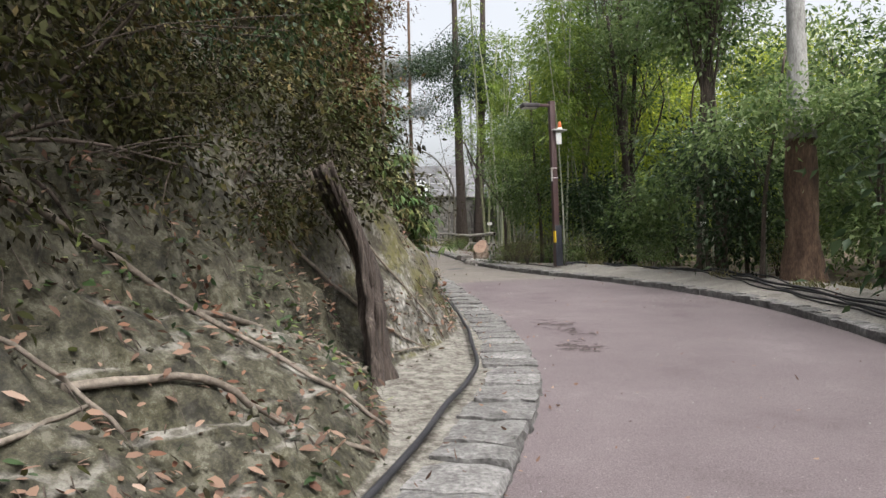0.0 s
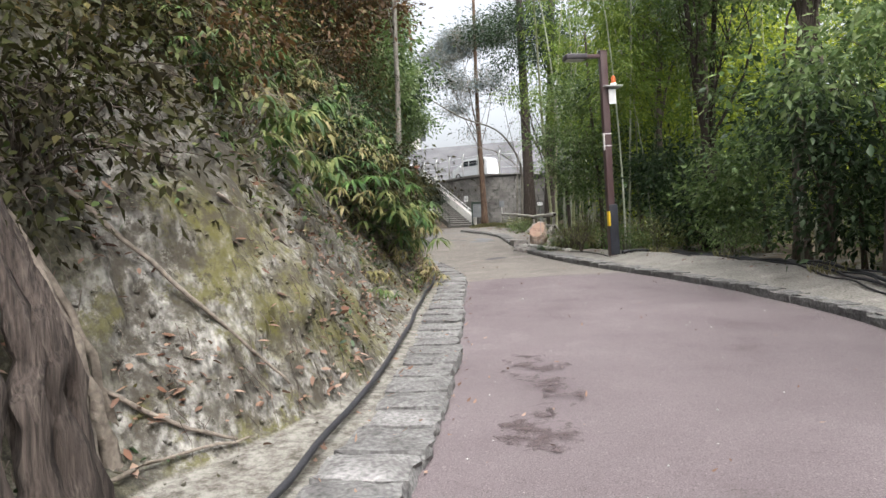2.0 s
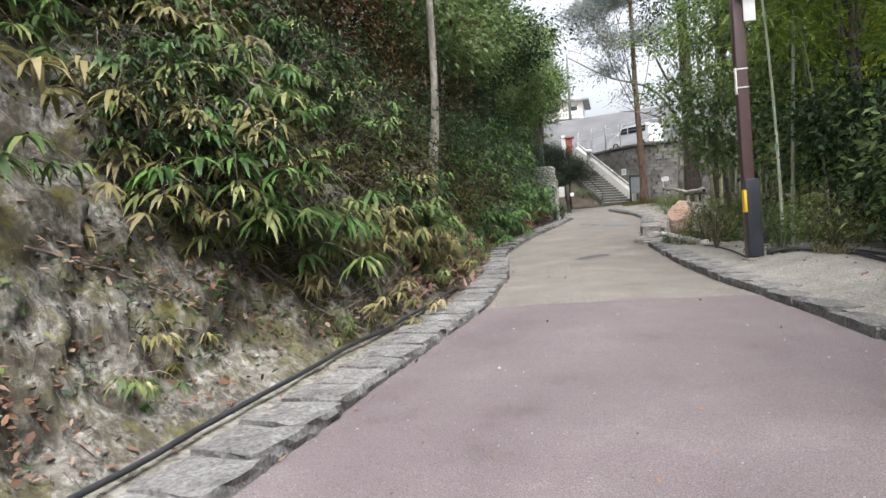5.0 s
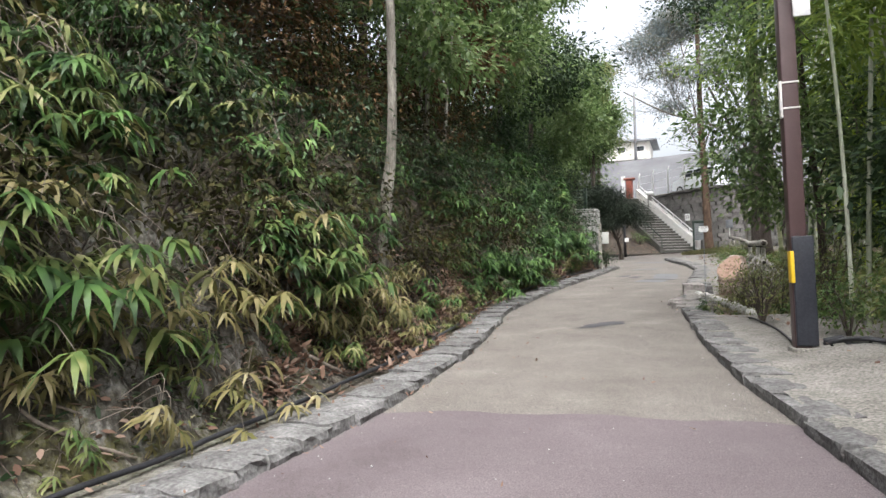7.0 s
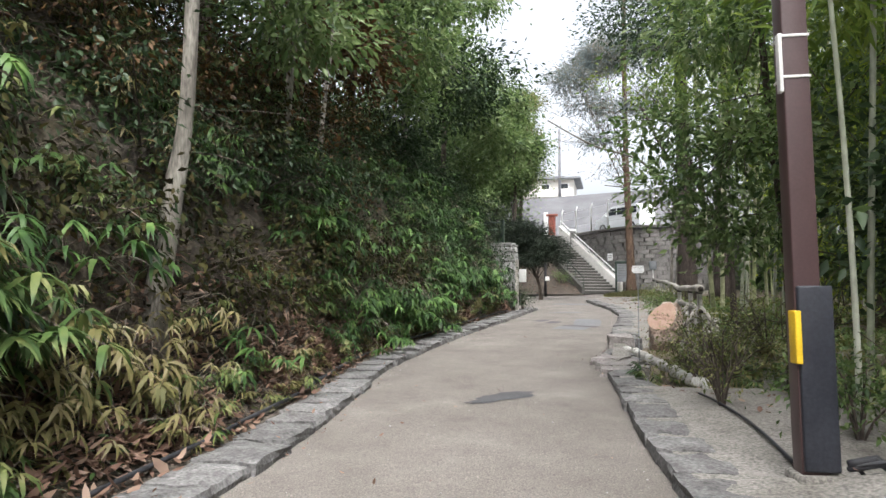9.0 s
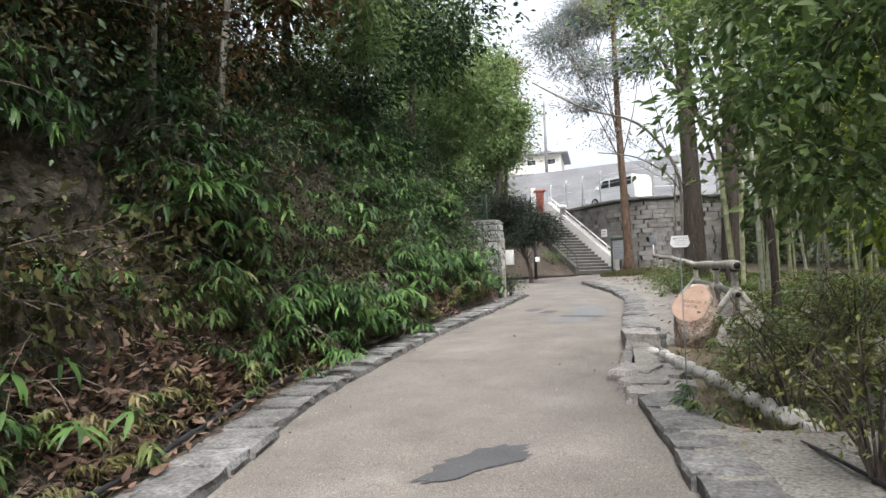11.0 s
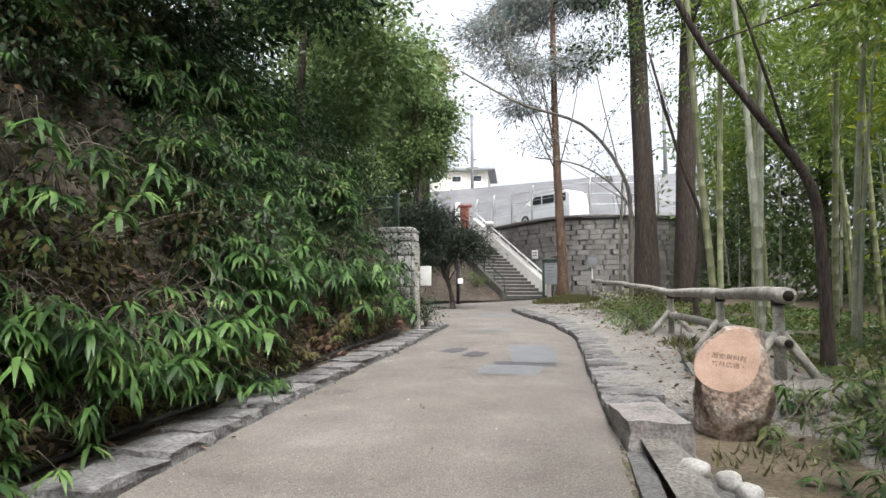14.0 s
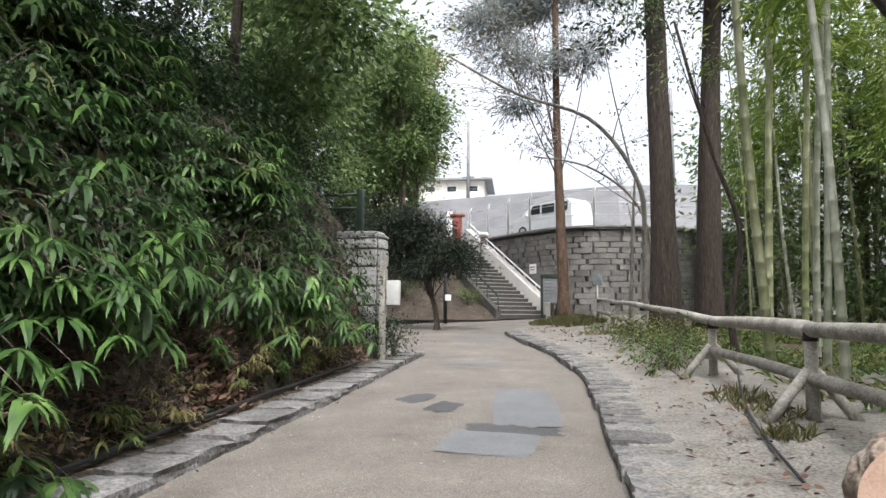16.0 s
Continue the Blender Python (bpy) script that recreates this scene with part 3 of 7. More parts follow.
# irregular flat patches and stains in the lane
def blot(name, x, y, rx, ry, material, label, lift=0.006, ang=0.0, seed=0, square=0.0):
    n = 80
    ring = []
    for i in range(n):
        w = 2 * math.pi * i / n
        r = 1 + 0.4 * nz(math.cos(w) * 1.5 + seed, math.sin(w) * 1.5, seed) + 0.2 * nz(math.cos(w) * 5, math.sin(w) * 5 + seed) + 0.08 * nz(math.cos(w) * 12, math.sin(w) * 12 + seed)
        r = r * (1 - square) + square * (1 + 0.12 * nz(math.cos(w) * 4 + seed, math.sin(w) * 4)) / max(abs(math.cos(w)), abs(math.sin(w)))
        px, py = rx * r * math.cos(w), ry * r * math.sin(w)
        ring.append((x + px * math.cos(ang) - py * math.sin(ang), y + px * math.sin(ang) + py * math.cos(ang)))
    bm = bmesh.new()

    def lane_z(px, py):
        a, b = float(left_edge(min(py, 39.6))), float(right_edge(py))
        q = min(1, max(0, (px - a) / (b - a)))
        return float(gz(py)) + (0.03 * math.sin(math.pi * q) if py < 39.6 else 0.0) + 0.012 + lift
    c = bm.verts.new((x, y, lane_z(x, y)))
    inner = [bm.verts.new((x + (px - x) * 0.6, y + (py - y) * 0.6, lane_z(x + (px - x) * 0.6, y + (py - y) * 0.6))) for px, py in ring]
    outer = [bm.verts.new((px, py, lane_z(px, py) - 0.003)) for px, py in ring]
    for i in range(n):
        j = (i + 1) % n
        bm.faces.new((c, inner[i], inner[j]))
        bm.faces.new((inner[i], outer[i], outer[j], inner[j]))
    return tagged(part(name, bm, material), label, "road patch", kind="structure")


blot("road_stain", 2.1, 9.2, 0.26, 0.34, STAIN, "dark damp stain on the red asphalt", 0.0, 0.3, 1)
blot("road_stain", 2.1, 10.8, 0.3, 0.5, STAIN, "dark damp stain on the red asphalt", 0.003, 0.2, 5)
blot("road_stain", 2.28, 10.0, 0.16, 0.45, STAIN, "dark damp stain on the red asphalt", 0.006, -0.2, 8)
blot("road_patch", 1.33, 23.62, 0.2, 0.5, ROAD, "grey asphalt repair on the tan lane", 0.0, -0.5, 3)
blot("road_patch", 0.36, 32.45, 0.41, 0.42, PATCH, "large grey asphalt repair on the tan lane", 0.0, 0.0, 11, 0.85)
blot("road_patch", 0.42, 34.3, 0.36, 1.15, PATCH, "large grey asphalt repair on the tan lane", 0.004, 0.16, 17, 0.8)
blot("road_patch", 0.5, 33.05, 0.45, 0.22, ROAD, "dark asphalt joint between two grey repairs", -0.003, 0.0, 19, 0.3)
blot("manhole_patch", -0.9, 34.5, 0.22, 0.34, ROAD, "dark small asphalt repair on the tan lane", 0.0, 0.0, 21)
blot("manhole_patch", -0.44, 34.0, 0.19, 0.36, ROAD, "dark small asphalt repair on the tan lane", 0.0, 0.0, 23)
blot("moss_strip", 1.84, 27.9, 0.05, 0.9, MOSS, "yellowish moss along the lane's edge", 0.0, 0.08, 33)
blot("road_crack_repair", -0.95, 38.2, 0.6, 0.22, PATCH, "thin grey repair across the lane", 0.0, 0.05, 27)
blot("road_crack_repair", -1.9, 43.5, 0.8, 0.35, PATCH, "thin grey repair across the lane", 0.0, 0.0, 29)

# ---- far end: retaining wall, stairs, upper road ----
WALL_LINE = [Vector((-6.3, 60.3, 0)), Vector((-2.4, 56.15, 0)), Vector((-1.1, 55.0, 0)), Vector((0.3, 54.5, 0)), Vector((1.9, 54.6, 0)), Vector((4.2, 55.9, 0)), Vector((13.0, 65.0, 0))]
ROAD_Z = 5.05


def wall_spot(s):
    """Place and direction s metres along the retaining wall."""
    for a, b in zip(WALL_LINE, WALL_LINE[1:]):
        d = (b - a).length
        if s <= d or b is WALL_LINE[-1]:
            return a + (b - a) * (s / d), (b - a).normalized()
        s -= d


bm = bmesh.new()
for a, b in zip(WALL_LINE, WALL_LINE[1:]):
    d = (b - a).normalized()
    n = Vector((-d.y, d.x, 0))
    q = [a + n * 0.06, b + n * 0.06, b + n * 0.8, a + n * 0.8]
    lo = [bm.verts.new((p.x, p.y, 0.6)) for p in q]
    hi = [bm.verts.new((p.x, p.y, ROAD_Z - 0.05)) for p in q]
    bm.faces.new(hi)
    for i in range(4):
        bm.faces.new((lo[i], lo[(i + 1) % 4], hi[(i + 1) % 4], hi[i]))
wall_far = tagged(part("wall_retaining", bm, MORTAR, smooth=False), "tall retaining wall of coursed grey-brown stone blocks", "retaining wall", kind="structure")


def rough_block(sx, sy, sz, seed, amount=0.06, cuts=1):
    """A hewn block whose front and edges are uneven; its back face sits at y = 0."""
    bm = bmesh.new()
    bmesh.ops.create_cube(bm, size=1.0)
    if cuts:
        bmesh.ops.subdivide_edges(bm, edges=bm.edges, cuts=cuts, use_grid_fill=True)
    for v in bm.verts:
        p = Vector((v.co.x * sx, v.co.y * sy, v.co.z * sz))
        k = noise.noise_vector(p * 3.1 + Vector((seed * 3.7, seed, 0)))
        e = sum(abs(abs(c) - 0.5) < 1e-4 for c in v.co)
        p += k * amount * min(sx, sy, sz) * 2 - p * (0.05 * max(0, e - 1))
        v.co = p
    return bm


def block_mesh(name, sx, sy, sz, seed, material, amount=0.06, cuts=1):
    bm = rough_block(sx, sy, sz, seed, amount, cuts)
    me = bpy.data.meshes.new(name)
    bm.to_mesh(me)
    bm.free()
    me.materials.append(material)
    return me


blocks = [block_mesh("block", 1.0, 0.14, 0.228, i, BLOCK, 0.04, 0) for i in range(5)]
rng = random.Random(5)
z = 1.15
while z < ROAD_Z - 0.2:
    s = -rng.random() * 0.4
    while s < 13.5:
        L = rng.uniform(0.5, 1.0)
        c, d = wall_spot(max(0.05, s + L / 2))
        ob = new("block", rng.choice(blocks))
        ob.parent = wall_far
        ob.matrix_basis = Matrix.Translation((c.x, c.y, z + 0.115)) @ Matrix.Rotation(math.atan2(d.y, d.x), 4, "Z") @ Matrix.Diagonal((L - 0.015, 1, 1.04, 1))
        s += L
    z += 0.235
bm = bmesh.new()
for a, b in zip(WALL_LINE, WALL_LINE[1:]):
    d = (b - a).normalized()
    box_bm((b - a).length + 0.06, 0.44, 0.1, ((a.x + b.x) / 2, (a.y + b.y) / 2, ROAD_Z + 0.03), 0.02, bm, Matrix.Rotation(math.atan2(d.y, d.x), 4, "Z"))
tagged(part("wall_coping", bm, BLOCK, smooth=False), "grey stone coping along the wall top", "coping", kind="structure")

bm = bmesh.new()
q = [WALL_LINE[0] + Vector((-9, 9.5, 0))] + [p + Vector((0.05, 0.5, 0)) for p in WALL_LINE] + [Vector((30, 60, 0)), Vector((30, 70, 0)), Vector((2, 66, 0)), Vector((-16, 73, 0))]
bm.faces.new([bm.verts.new((p.x, p.y, ROAD_Z)) for p in q])
tagged(part("road_upper", bm, ROAD, smooth=False), "upper road behind the retaining wall", "road", kind="structure")
bm = bmesh.new()
up = [Vector((-34, 76, 0)), Vector((-16, 72, 0)), Vector((2, 66.5, 0)), Vector((34, 70, 0))]
for i, (a, b) in enumerate(zip(up, up[1:])):
    v = [bm.verts.new((a.x, a.y, 4.8)), bm.verts.new((b.x, b.y, 4.8)), bm.verts.new((b.x - 0.2, b.y + 1.6, 10.0 - 0.3 * (i + 1))), bm.verts.new((a.x - 0.2, a.y + 1.6, 10.0 - 0.3 * i))]
    bm.faces.new(v)
    w = [bm.verts.new((b.x - 0.2, b.y + 30, 10.8)), bm.verts.new((a.x - 0.2, a.y + 30, 11.0))]
    bm.faces.new((v[3], v[2], w[0], w[1]))
tagged(part("wall_upper", bm, UPPERWALL, smooth=False), "sloped grey concrete wall above the upper road", "wall", kind="structure")

# stairs
FD = Vector((-0.70, 0.714, 0)).normalized()
FS = Vector((-FD.y, FD.x, 0))
P0 = Vector((-1.2, 54.55, 1.25))
STEPS, RISE, TREAD = 22, 0.172, 0.285
stairs = thing("stairs", "long flight of dark stone steps climbing to the upper road", "stairs", kind="structure")
fr = Matrix.Rotation(math.atan2(FD.y, FD.x), 4, "Z")
step_me = bpy.data.meshes.new("step")
bm = box_bm(TREAD + 0.25, 2.3, RISE + 0.0, (0, 0, 0), 0.015)
bm.to_mesh(step_me)
bm.free()
step_me.materials.append(STEP)
# pale treads over dark risers also put the steps' light contrast into colour
tread_me = bpy.data.meshes.new("tread")
bm = box_bm(0.3, 2.28, 0.035, (-0.14, 0, RISE / 2 + 0.004), 0.008)
bm.to_mesh(tread_me)
bm.free()
tread_me.materials.append(CONCRETE)
for i in range(STEPS):
    c = P0 + FD * (TREAD * i + 0.25) + FS * 1.3 + Vector((0, 0, RISE * (i + 0.5)))
    ob = new("step", step_me)
    ob.parent = stairs
    ob.matrix_basis = Matrix.Translation(c) @ fr
    tread = new("tread", tread_me)
    tread.parent = ob


def slope_beam(name, off, w, h, lift, material, label, parent):
    a = P0 + FS * off + Vector((0, 0, lift))
    b = a + FD * (TREAD * STEPS) + Vector((0, 0, RISE * STEPS))
    bm = bmesh.new()
    for p in (a, b):
        for sx, sz in ((-1, -1), (1, -1), (1, 1), (-1, 1)):
            bm.verts.new(p + FS * (sx * w / 2) + Vector((0, 0, sz * h / 2)))
    bm.verts.ensure_lookup_table()
    v = bm.verts
    for i in range(4):
        bm.faces.new((v[i], v[(i + 1) % 4], v[4 + (i + 1) % 4], v[4 + i]))
    bm.faces.new((v[3], v[2], v[1], v[0]))
    bm.faces.new((v[4], v[5], v[6], v[7]))
    return part(name, bm, material, parent, label, smooth=False)


slope_beam("parapet", 0.05, 0.3, 0.72, 0.34, WHITEBAND, "pale concrete parapet", stairs)
slope_beam("parapet", 2.55, 0.22, 0.40, 0.16, STEP, "dark low side kerb", stairs)
handrail = thing("stair_handrail", "pale painted steel pipe handrail along the stair parapet", "handrail")
for off, lift, r in ((0.05, 1.02, 0.035), (0.05, 0.82, 0.025)):
    a = P0 + FS * off + Vector((0, 0, lift))
    b = a + FD * (TREAD * STEPS) + Vector((0, 0, RISE * STEPS))
    part("rail", tube_bm([a, b], [r, r], 8), WHITE, handrail)
for i in range(9):
    a = P0 + FS * 0.05 + FD * (TREAD * STEPS * i / 8) + Vector((0, 0, RISE * STEPS * i / 8 + 0.55))
    part("post", tube_bm([a, a + Vector((0, 0, 0.5))], [0.025, 0.025], 8), WHITE, handrail)
rail2 = thing("side_handrail", "thin dark steel handrail beside the steps", "handrail")
a = P0 + FS * 2.55 + Vector((0, 0, 0.9))
part("rail", tube_bm([a, a + FD * (TREAD * 14) + Vector((0, 0, RISE * 14))], [0.03, 0.03], 8), GREENIRON, rail2)
for i in range(6):
    b = P0 + FS * 2.55 + FD * (TREAD * 14 * i / 5) + Vector((0, 0, RISE * 14 * i / 5 + 0.3))
    part("post", tube_bm([b, b + Vector((0, 0, 0.6))], [0.025, 0.025], 8), GREENIRON, rail2)
top = P0 + FD * (TREAD * STEPS) + Vector((0, 0, RISE * STEPS))
newel = thing("stair_newel", "pale rounded concrete newel at a stair landing", "newel post", Matrix.Translation(P0 + FD * (TREAD * 17) + FS * 0.02 + Vector((0, 0, RISE * 17))))
part("shaft", box_bm(0.34, 0.34, 1.0, (0, 0, 0.5), 0.03), CONCRETE, newel)
part("cap", box_bm(0.44, 0.62, 0.22, (0.0, -0.1, 1.1), 0.09), WHITE, newel, "white rounded cap")

# hillside left of the stairs
def slope_point(u, v):
    p = P0 + FS * (2.65 + u) + FD * v
    rise = RISE / TREAD * max(0.0, v) * (1.0 if u < 1 else max(0.55, 1 - (u - 1) * 0.06))
    return (p.x, p.y, 1.2 + rise + 0.25 * min(1, max(0, v)) * (nz(p.x * 0.6, p.y * 0.6) + 0.3))


tagged(grid_sheet("slope_by_stairs", slope_point, np.linspace(0, 16, 24), np.linspace(-0.3, 8, 22), LEAFSOIL), "leaf-strewn earth slope beside the stairs", "slope", kind="structure")
bm = bmesh.new()
for i in range(12):
    x = -11.5 + i * 0.72
    box_bm(0.70, 0.22, 0.2, (x, 54.3 + 0.02 * i, float(gz(54.3)) + 0.04), 0.02, bm)
tagged(part("kerb_far", bm, STEP), "low dark kerb before the leafy slope", "kerb", kind="structure")

# chain fence on the wall
fence = thing("road_fence", "white-posted wire fence on top of the retaining wall", "fence")
for i in range(9):
    c, d = wall_spot(0.6 + i * 1.75)
    b = Vector((c.x, c.y, ROAD_Z + 0.1)) + Vector((-d.y, d.x, 0)) * 0.2
    part("post", tube_bm([b, b + Vector((0, 0, 1.5)), b + Vector((0.1, -0.15, 1.75))], [0.05, 0.05, 0.04], 8), WHITE, fence, "white steel post")
for h in (0.5, 1.0, 1.5):
    pts = []
    for i in range(9):
        c, d = wall_spot(0.6 + i * 1.75)
        pts.append(Vector((c.x, c.y, ROAD_Z + 0.1 + h)) + Vector((-d.y, d.x, 0)) * 0.2)
    part("wire", tube_bm(pts, [0.012] * 9, 5), STEEL, fence)
gatepost = thing("red_gate_post", "red-brown painted post with a pale plate at the stair head", "post", Matrix.Translation((-6.55, 60.6, ROAD_Z)))
part("shaft", box_bm(0.42, 0.3, 1.6, (0, 0, 0.8), 0.02), RUST, gatepost)
part("cap", box_bm(0.75, 0.4, 0.14, (0, 0, 1.63), 0.02), RUST, gatepost)
part("plate", box_bm(0.3, 0.04, 1.9, (-0.42, -0.1, 0.9), 0.01), WHITE, gatepost, "pale upright plate")

# notice board and wall sign
board = thing("notice_board", "grey notice panel in a dark frame", "notice board", pose(-1.05, 53.95, float(gz(53.95)), 0, 0, 12))
for x in (-0.36, 0.36):
    part("post", box_bm(0.11, 0.1, 1.85, (x, 0, 0.92), 0.01), GREENIRON, board)
part("panel", box_bm(0.62, 0.04, 1.0, (0, 0, 1.2), 0.005), BOARDGREY, board, "grey printed panel")
part("frame", box_bm(0.84, 0.12, 0.14, (0, 0, 1.78), 0.01), GREENIRON, board)
for i in range(5):
    part("text_line", box_bm(0.45, 0.006, 0.03, (-0.03, -0.024, 1.6 - i * 0.14)), MORTAR, board)
c, d = wall_spot(6.4)
ws = thing("wall_sign", "small white sign fixed to the retaining wall", "sign", Matrix.Translation((c.x, c.y, 3.42)) @ Matrix.Rotation(math.atan2(d.y, d.x), 4, "Z"))
part("plate", box_bm(0.42, 0.03, 0.42, (0, -0.14, 0), 0.005), WHITE, ws)
part("text_line", box_bm(0.3, 0.006, 0.04, (0, -0.158, 0.08)), MORTAR, ws)
part("text_line", box_bm(0.3, 0.006, 0.04, (0, -0.158, -0.04)), MORTAR, ws)
gs = thing("grove_sign", "grey rectangular sign on a thin post by the pine", "sign", Matrix.Translation((0.9, 50.0, verge_z(0.9, 50.0))))
part("post", tube_bm([(0, 0, 0), (0, 0, 1.35)], [0.03, 0.03], 8), SIGNGREY, gs)
part("plate", box_bm(0.34, 0.03, 0.42, (0, -0.03, 1.4), 0.01), BOARDGREY, gs)
bp = thing("black_post", "slim black post with a small white tag", "post", Matrix.Translation((-4.55, 50.2, float(gz(50.2)))))
part("shaft", tube_bm([(0, 0, 0), (0, 0, 2.4)], [0.075, 0.07], 10), BLACK, bp)
part("tag", box_bm(0.22, 0.03, 0.22, (0.12, -0.07, 0.95), 0.005), WHITE, bp, "small white tag")


# van
def build_van():
    van = thing("parked_van", "white compact van parked on the upper road", "van")
    prof = [(-2.05, 0.32), (-2.08, 0.75), (-1.95, 0.98), (-1.45, 1.12), (-0.75, 1.68), (-0.4, 1.78), (1.7, 1.76), (1.98, 1.55), (2.05, 0.9), (2.05, 0.32)]
    bm = bmesh.new()
    sides = []
    for y, k in ((-0.82, 0.97), (-0.74, 1.0), (0.74, 1.0), (0.82, 0.97)):
        sides.append([bm.verts.new((x * k, y if z < 1.15 else y * 0.9, z)) for x, z in prof])
    n = len(prof)
    for s0, s1 in zip(sides, sides[1:]):
        for i in range(n):
            bm.faces.new((s0[i], s0[(i + 1) % n], s1[(i + 1) % n], s1[i]))
    bm.faces.new(list(reversed(sides[0])))
    bm.faces.new(sides[-1])
    bmesh.ops.recalc_face_normals(bm, faces=bm.faces)
    body = part("body", bm, VANBODY, van, smooth=False)
    for sy in (-1, 1):
        for x0, x1 in ((-0.95, -0.1), (0.02, 0.85), (0.95, 1.7)):
            bm = bmesh.new()
            slant = 0.38 if x0 < -0.5 else 0.0
            q = [(x0, 1.15), (x1, 1.15), (x1, 1.6), (x0 + slant, 1.6)]
            f = [bm.verts.new((x, sy * (0.775 if z < 1.3 else 0.765), z)) for x, z in q]
            bm.faces.new(f if sy < 0 else list(reversed(f)))
            r = bmesh.ops.extrude_face_region(bm, geom=bm.faces[:])
            bmesh.ops.translate(bm, vec=(0, sy * 0.03, 0), verts=[v for v in r["geom"] if isinstance(v, bmesh.types.BMVert)])
            part("window", bm, GLASSDARK, van, "dark side window", smooth=False)
        part("door_handle", box_bm(0.16, 0.03, 0.035, (0.02, sy * 0.83, 0.98), 0.008), VANBODY, van)
        part("mirror", box_bm(0.1, 0.16, 0.14, (-0.95, sy * 0.9, 1.15), 0.03), VANBODY, van)
        for x in (-1.3, 1.3):
            w = part("wheel", tube_bm([(x, sy * 0.64, 0.3), (x, sy * 0.84, 0.3)], [0.3, 0.3], 20), TYRE, van)
            part("rim", tube_bm([(x, sy * 0.83, 0.3), (x, sy * 0.86, 0.3)], [0.19, 0.17], 16), HUB, w)
        part("headlight", box_bm(0.14, 0.3, 0.17, (-2.0, sy * 0.55, 0.84), 0.03), LAMPGLASS, van)
    part("windscreen", box_bm(0.02, 1.25, 0.72, (-1.12, 0, 1.42), 0.005, turn=Matrix.Rotation(radians(51), 4, "Y")), GLASSDARK, van)
    part("bumper", box_bm(0.14, 1.6, 0.2, (-2.08, 0, 0.45), 0.05), VANBODY, van)
    return van


van = build_van()
van.matrix_basis = pose(-1.3, 57.6, ROAD_Z, 0, 0, -36) @ Matrix.Scale(0.9, 4)


# houses beyond
def house(name, label, x, y, z, w, d, h, turn, hip=1.6, floors=2):
    hs = thing(name, label, "house", pose(x, y, z, 0, 0, turn))
    part("wall", box_bm(w, d, h, (0, 0, h / 2)), HOUSEWALL, hs, smooth=False)
    bm = bmesh.new()
    ov = 0.7
    lo = [bm.verts.new((sx * (w / 2 + ov), sy * (d / 2 + ov), h)) for sx, sy in ((-1, -1), (1, -1), (1, 1), (-1, 1))]
    mid = [bm.verts.new((sx * (w / 2 + ov), sy * (d / 2 + ov), h + 0.15)) for sx, sy in ((-1, -1), (1, -1), (1, 1), (-1, 1))]
    ridge = [bm.verts.new((-w * 0.25, 0, h + hip)), bm.verts.new((w * 0.25, 0, h + hip))]
    bm.faces.new(list(reversed(lo)))
    for i in range(4):
        bm.faces.new((lo[i], lo[(i + 1) % 4], mid[(i + 1) % 4], mid[i]))
    bm.faces.new((mid[0], mid[1], ridge[1], ridge[0]))
    bm.faces.new((mid[2], mid[3], ridge[0], ridge[1]))
    bm.faces.new((mid[1], mid[2], ridge[1]))
    bm.faces.new((mid[3], mid[0], ridge[0]))
    part("roof", bm, ROOF, hs, "grey hipped tile roof", smooth=False)
    for f in range(floors):
        for i in range(3):
            wx = -w / 2 + w * (i + 0.5) / 3
            wz = h / floors * (f + 0.55)
            win = part("window", box_bm(w / 6, 0.1, h / floors * 0.42, (wx, -d / 2 - 0.02, wz), 0.01), WHITE, hs)
            part("pane", box_bm(w / 6 - 0.16, 0.06, h / floors * 0.42 - 0.16, (wx, -d / 2 - 0.06, wz)), GLASSDARK, win)
    part("balcony", box_bm(w * 0.9, 0.9, 0.8, (0, -d / 2 - 0.45, h / floors + 0.2), 0.02), HOUSEWALL, hs)
    return hs


house("house", "pale two-storey house with a grey hipped roof on the rise", -12.3, 84, 9.5, 5.6, 6, 3.4, 8, 1.3)
house("house", "pale house half hidden by trees on the rise", -19.5, 86, 9.5, 5, 6, 3.6, 14, 1.2)
house("house", "low house with a grey tiled roof on the rise", -2.5, 88, 9.0, 7, 7, 1.4, 4, 1.0, 1)
house("house", "low house with a grey tiled roof on the rise", 7.5, 84, 8.4, 8, 7, 1.8, -6, 1.2, 1)
for i, (x, y, z0, h) in enumerate([(-10.1, 79.5, 9.4, 8.2), (5.6, 74, 8.8, 8.5)]):
    up_pole = thing("utility_pole", "grey concrete utility pole with a crossarm", "utility pole", Matrix.Translation((x, y, z0)), group="utility poles")
    part("shaft", tube_bm([(0, 0, 0), (0, 0, h)], [0.16, 0.11], 10), UPPERWALL, up_pole)
    part("crossarm", box_bm(1.0, 0.1, 0.1, (0, 0, h * 0.42), 0.01), UPPERWALL, up_pole)

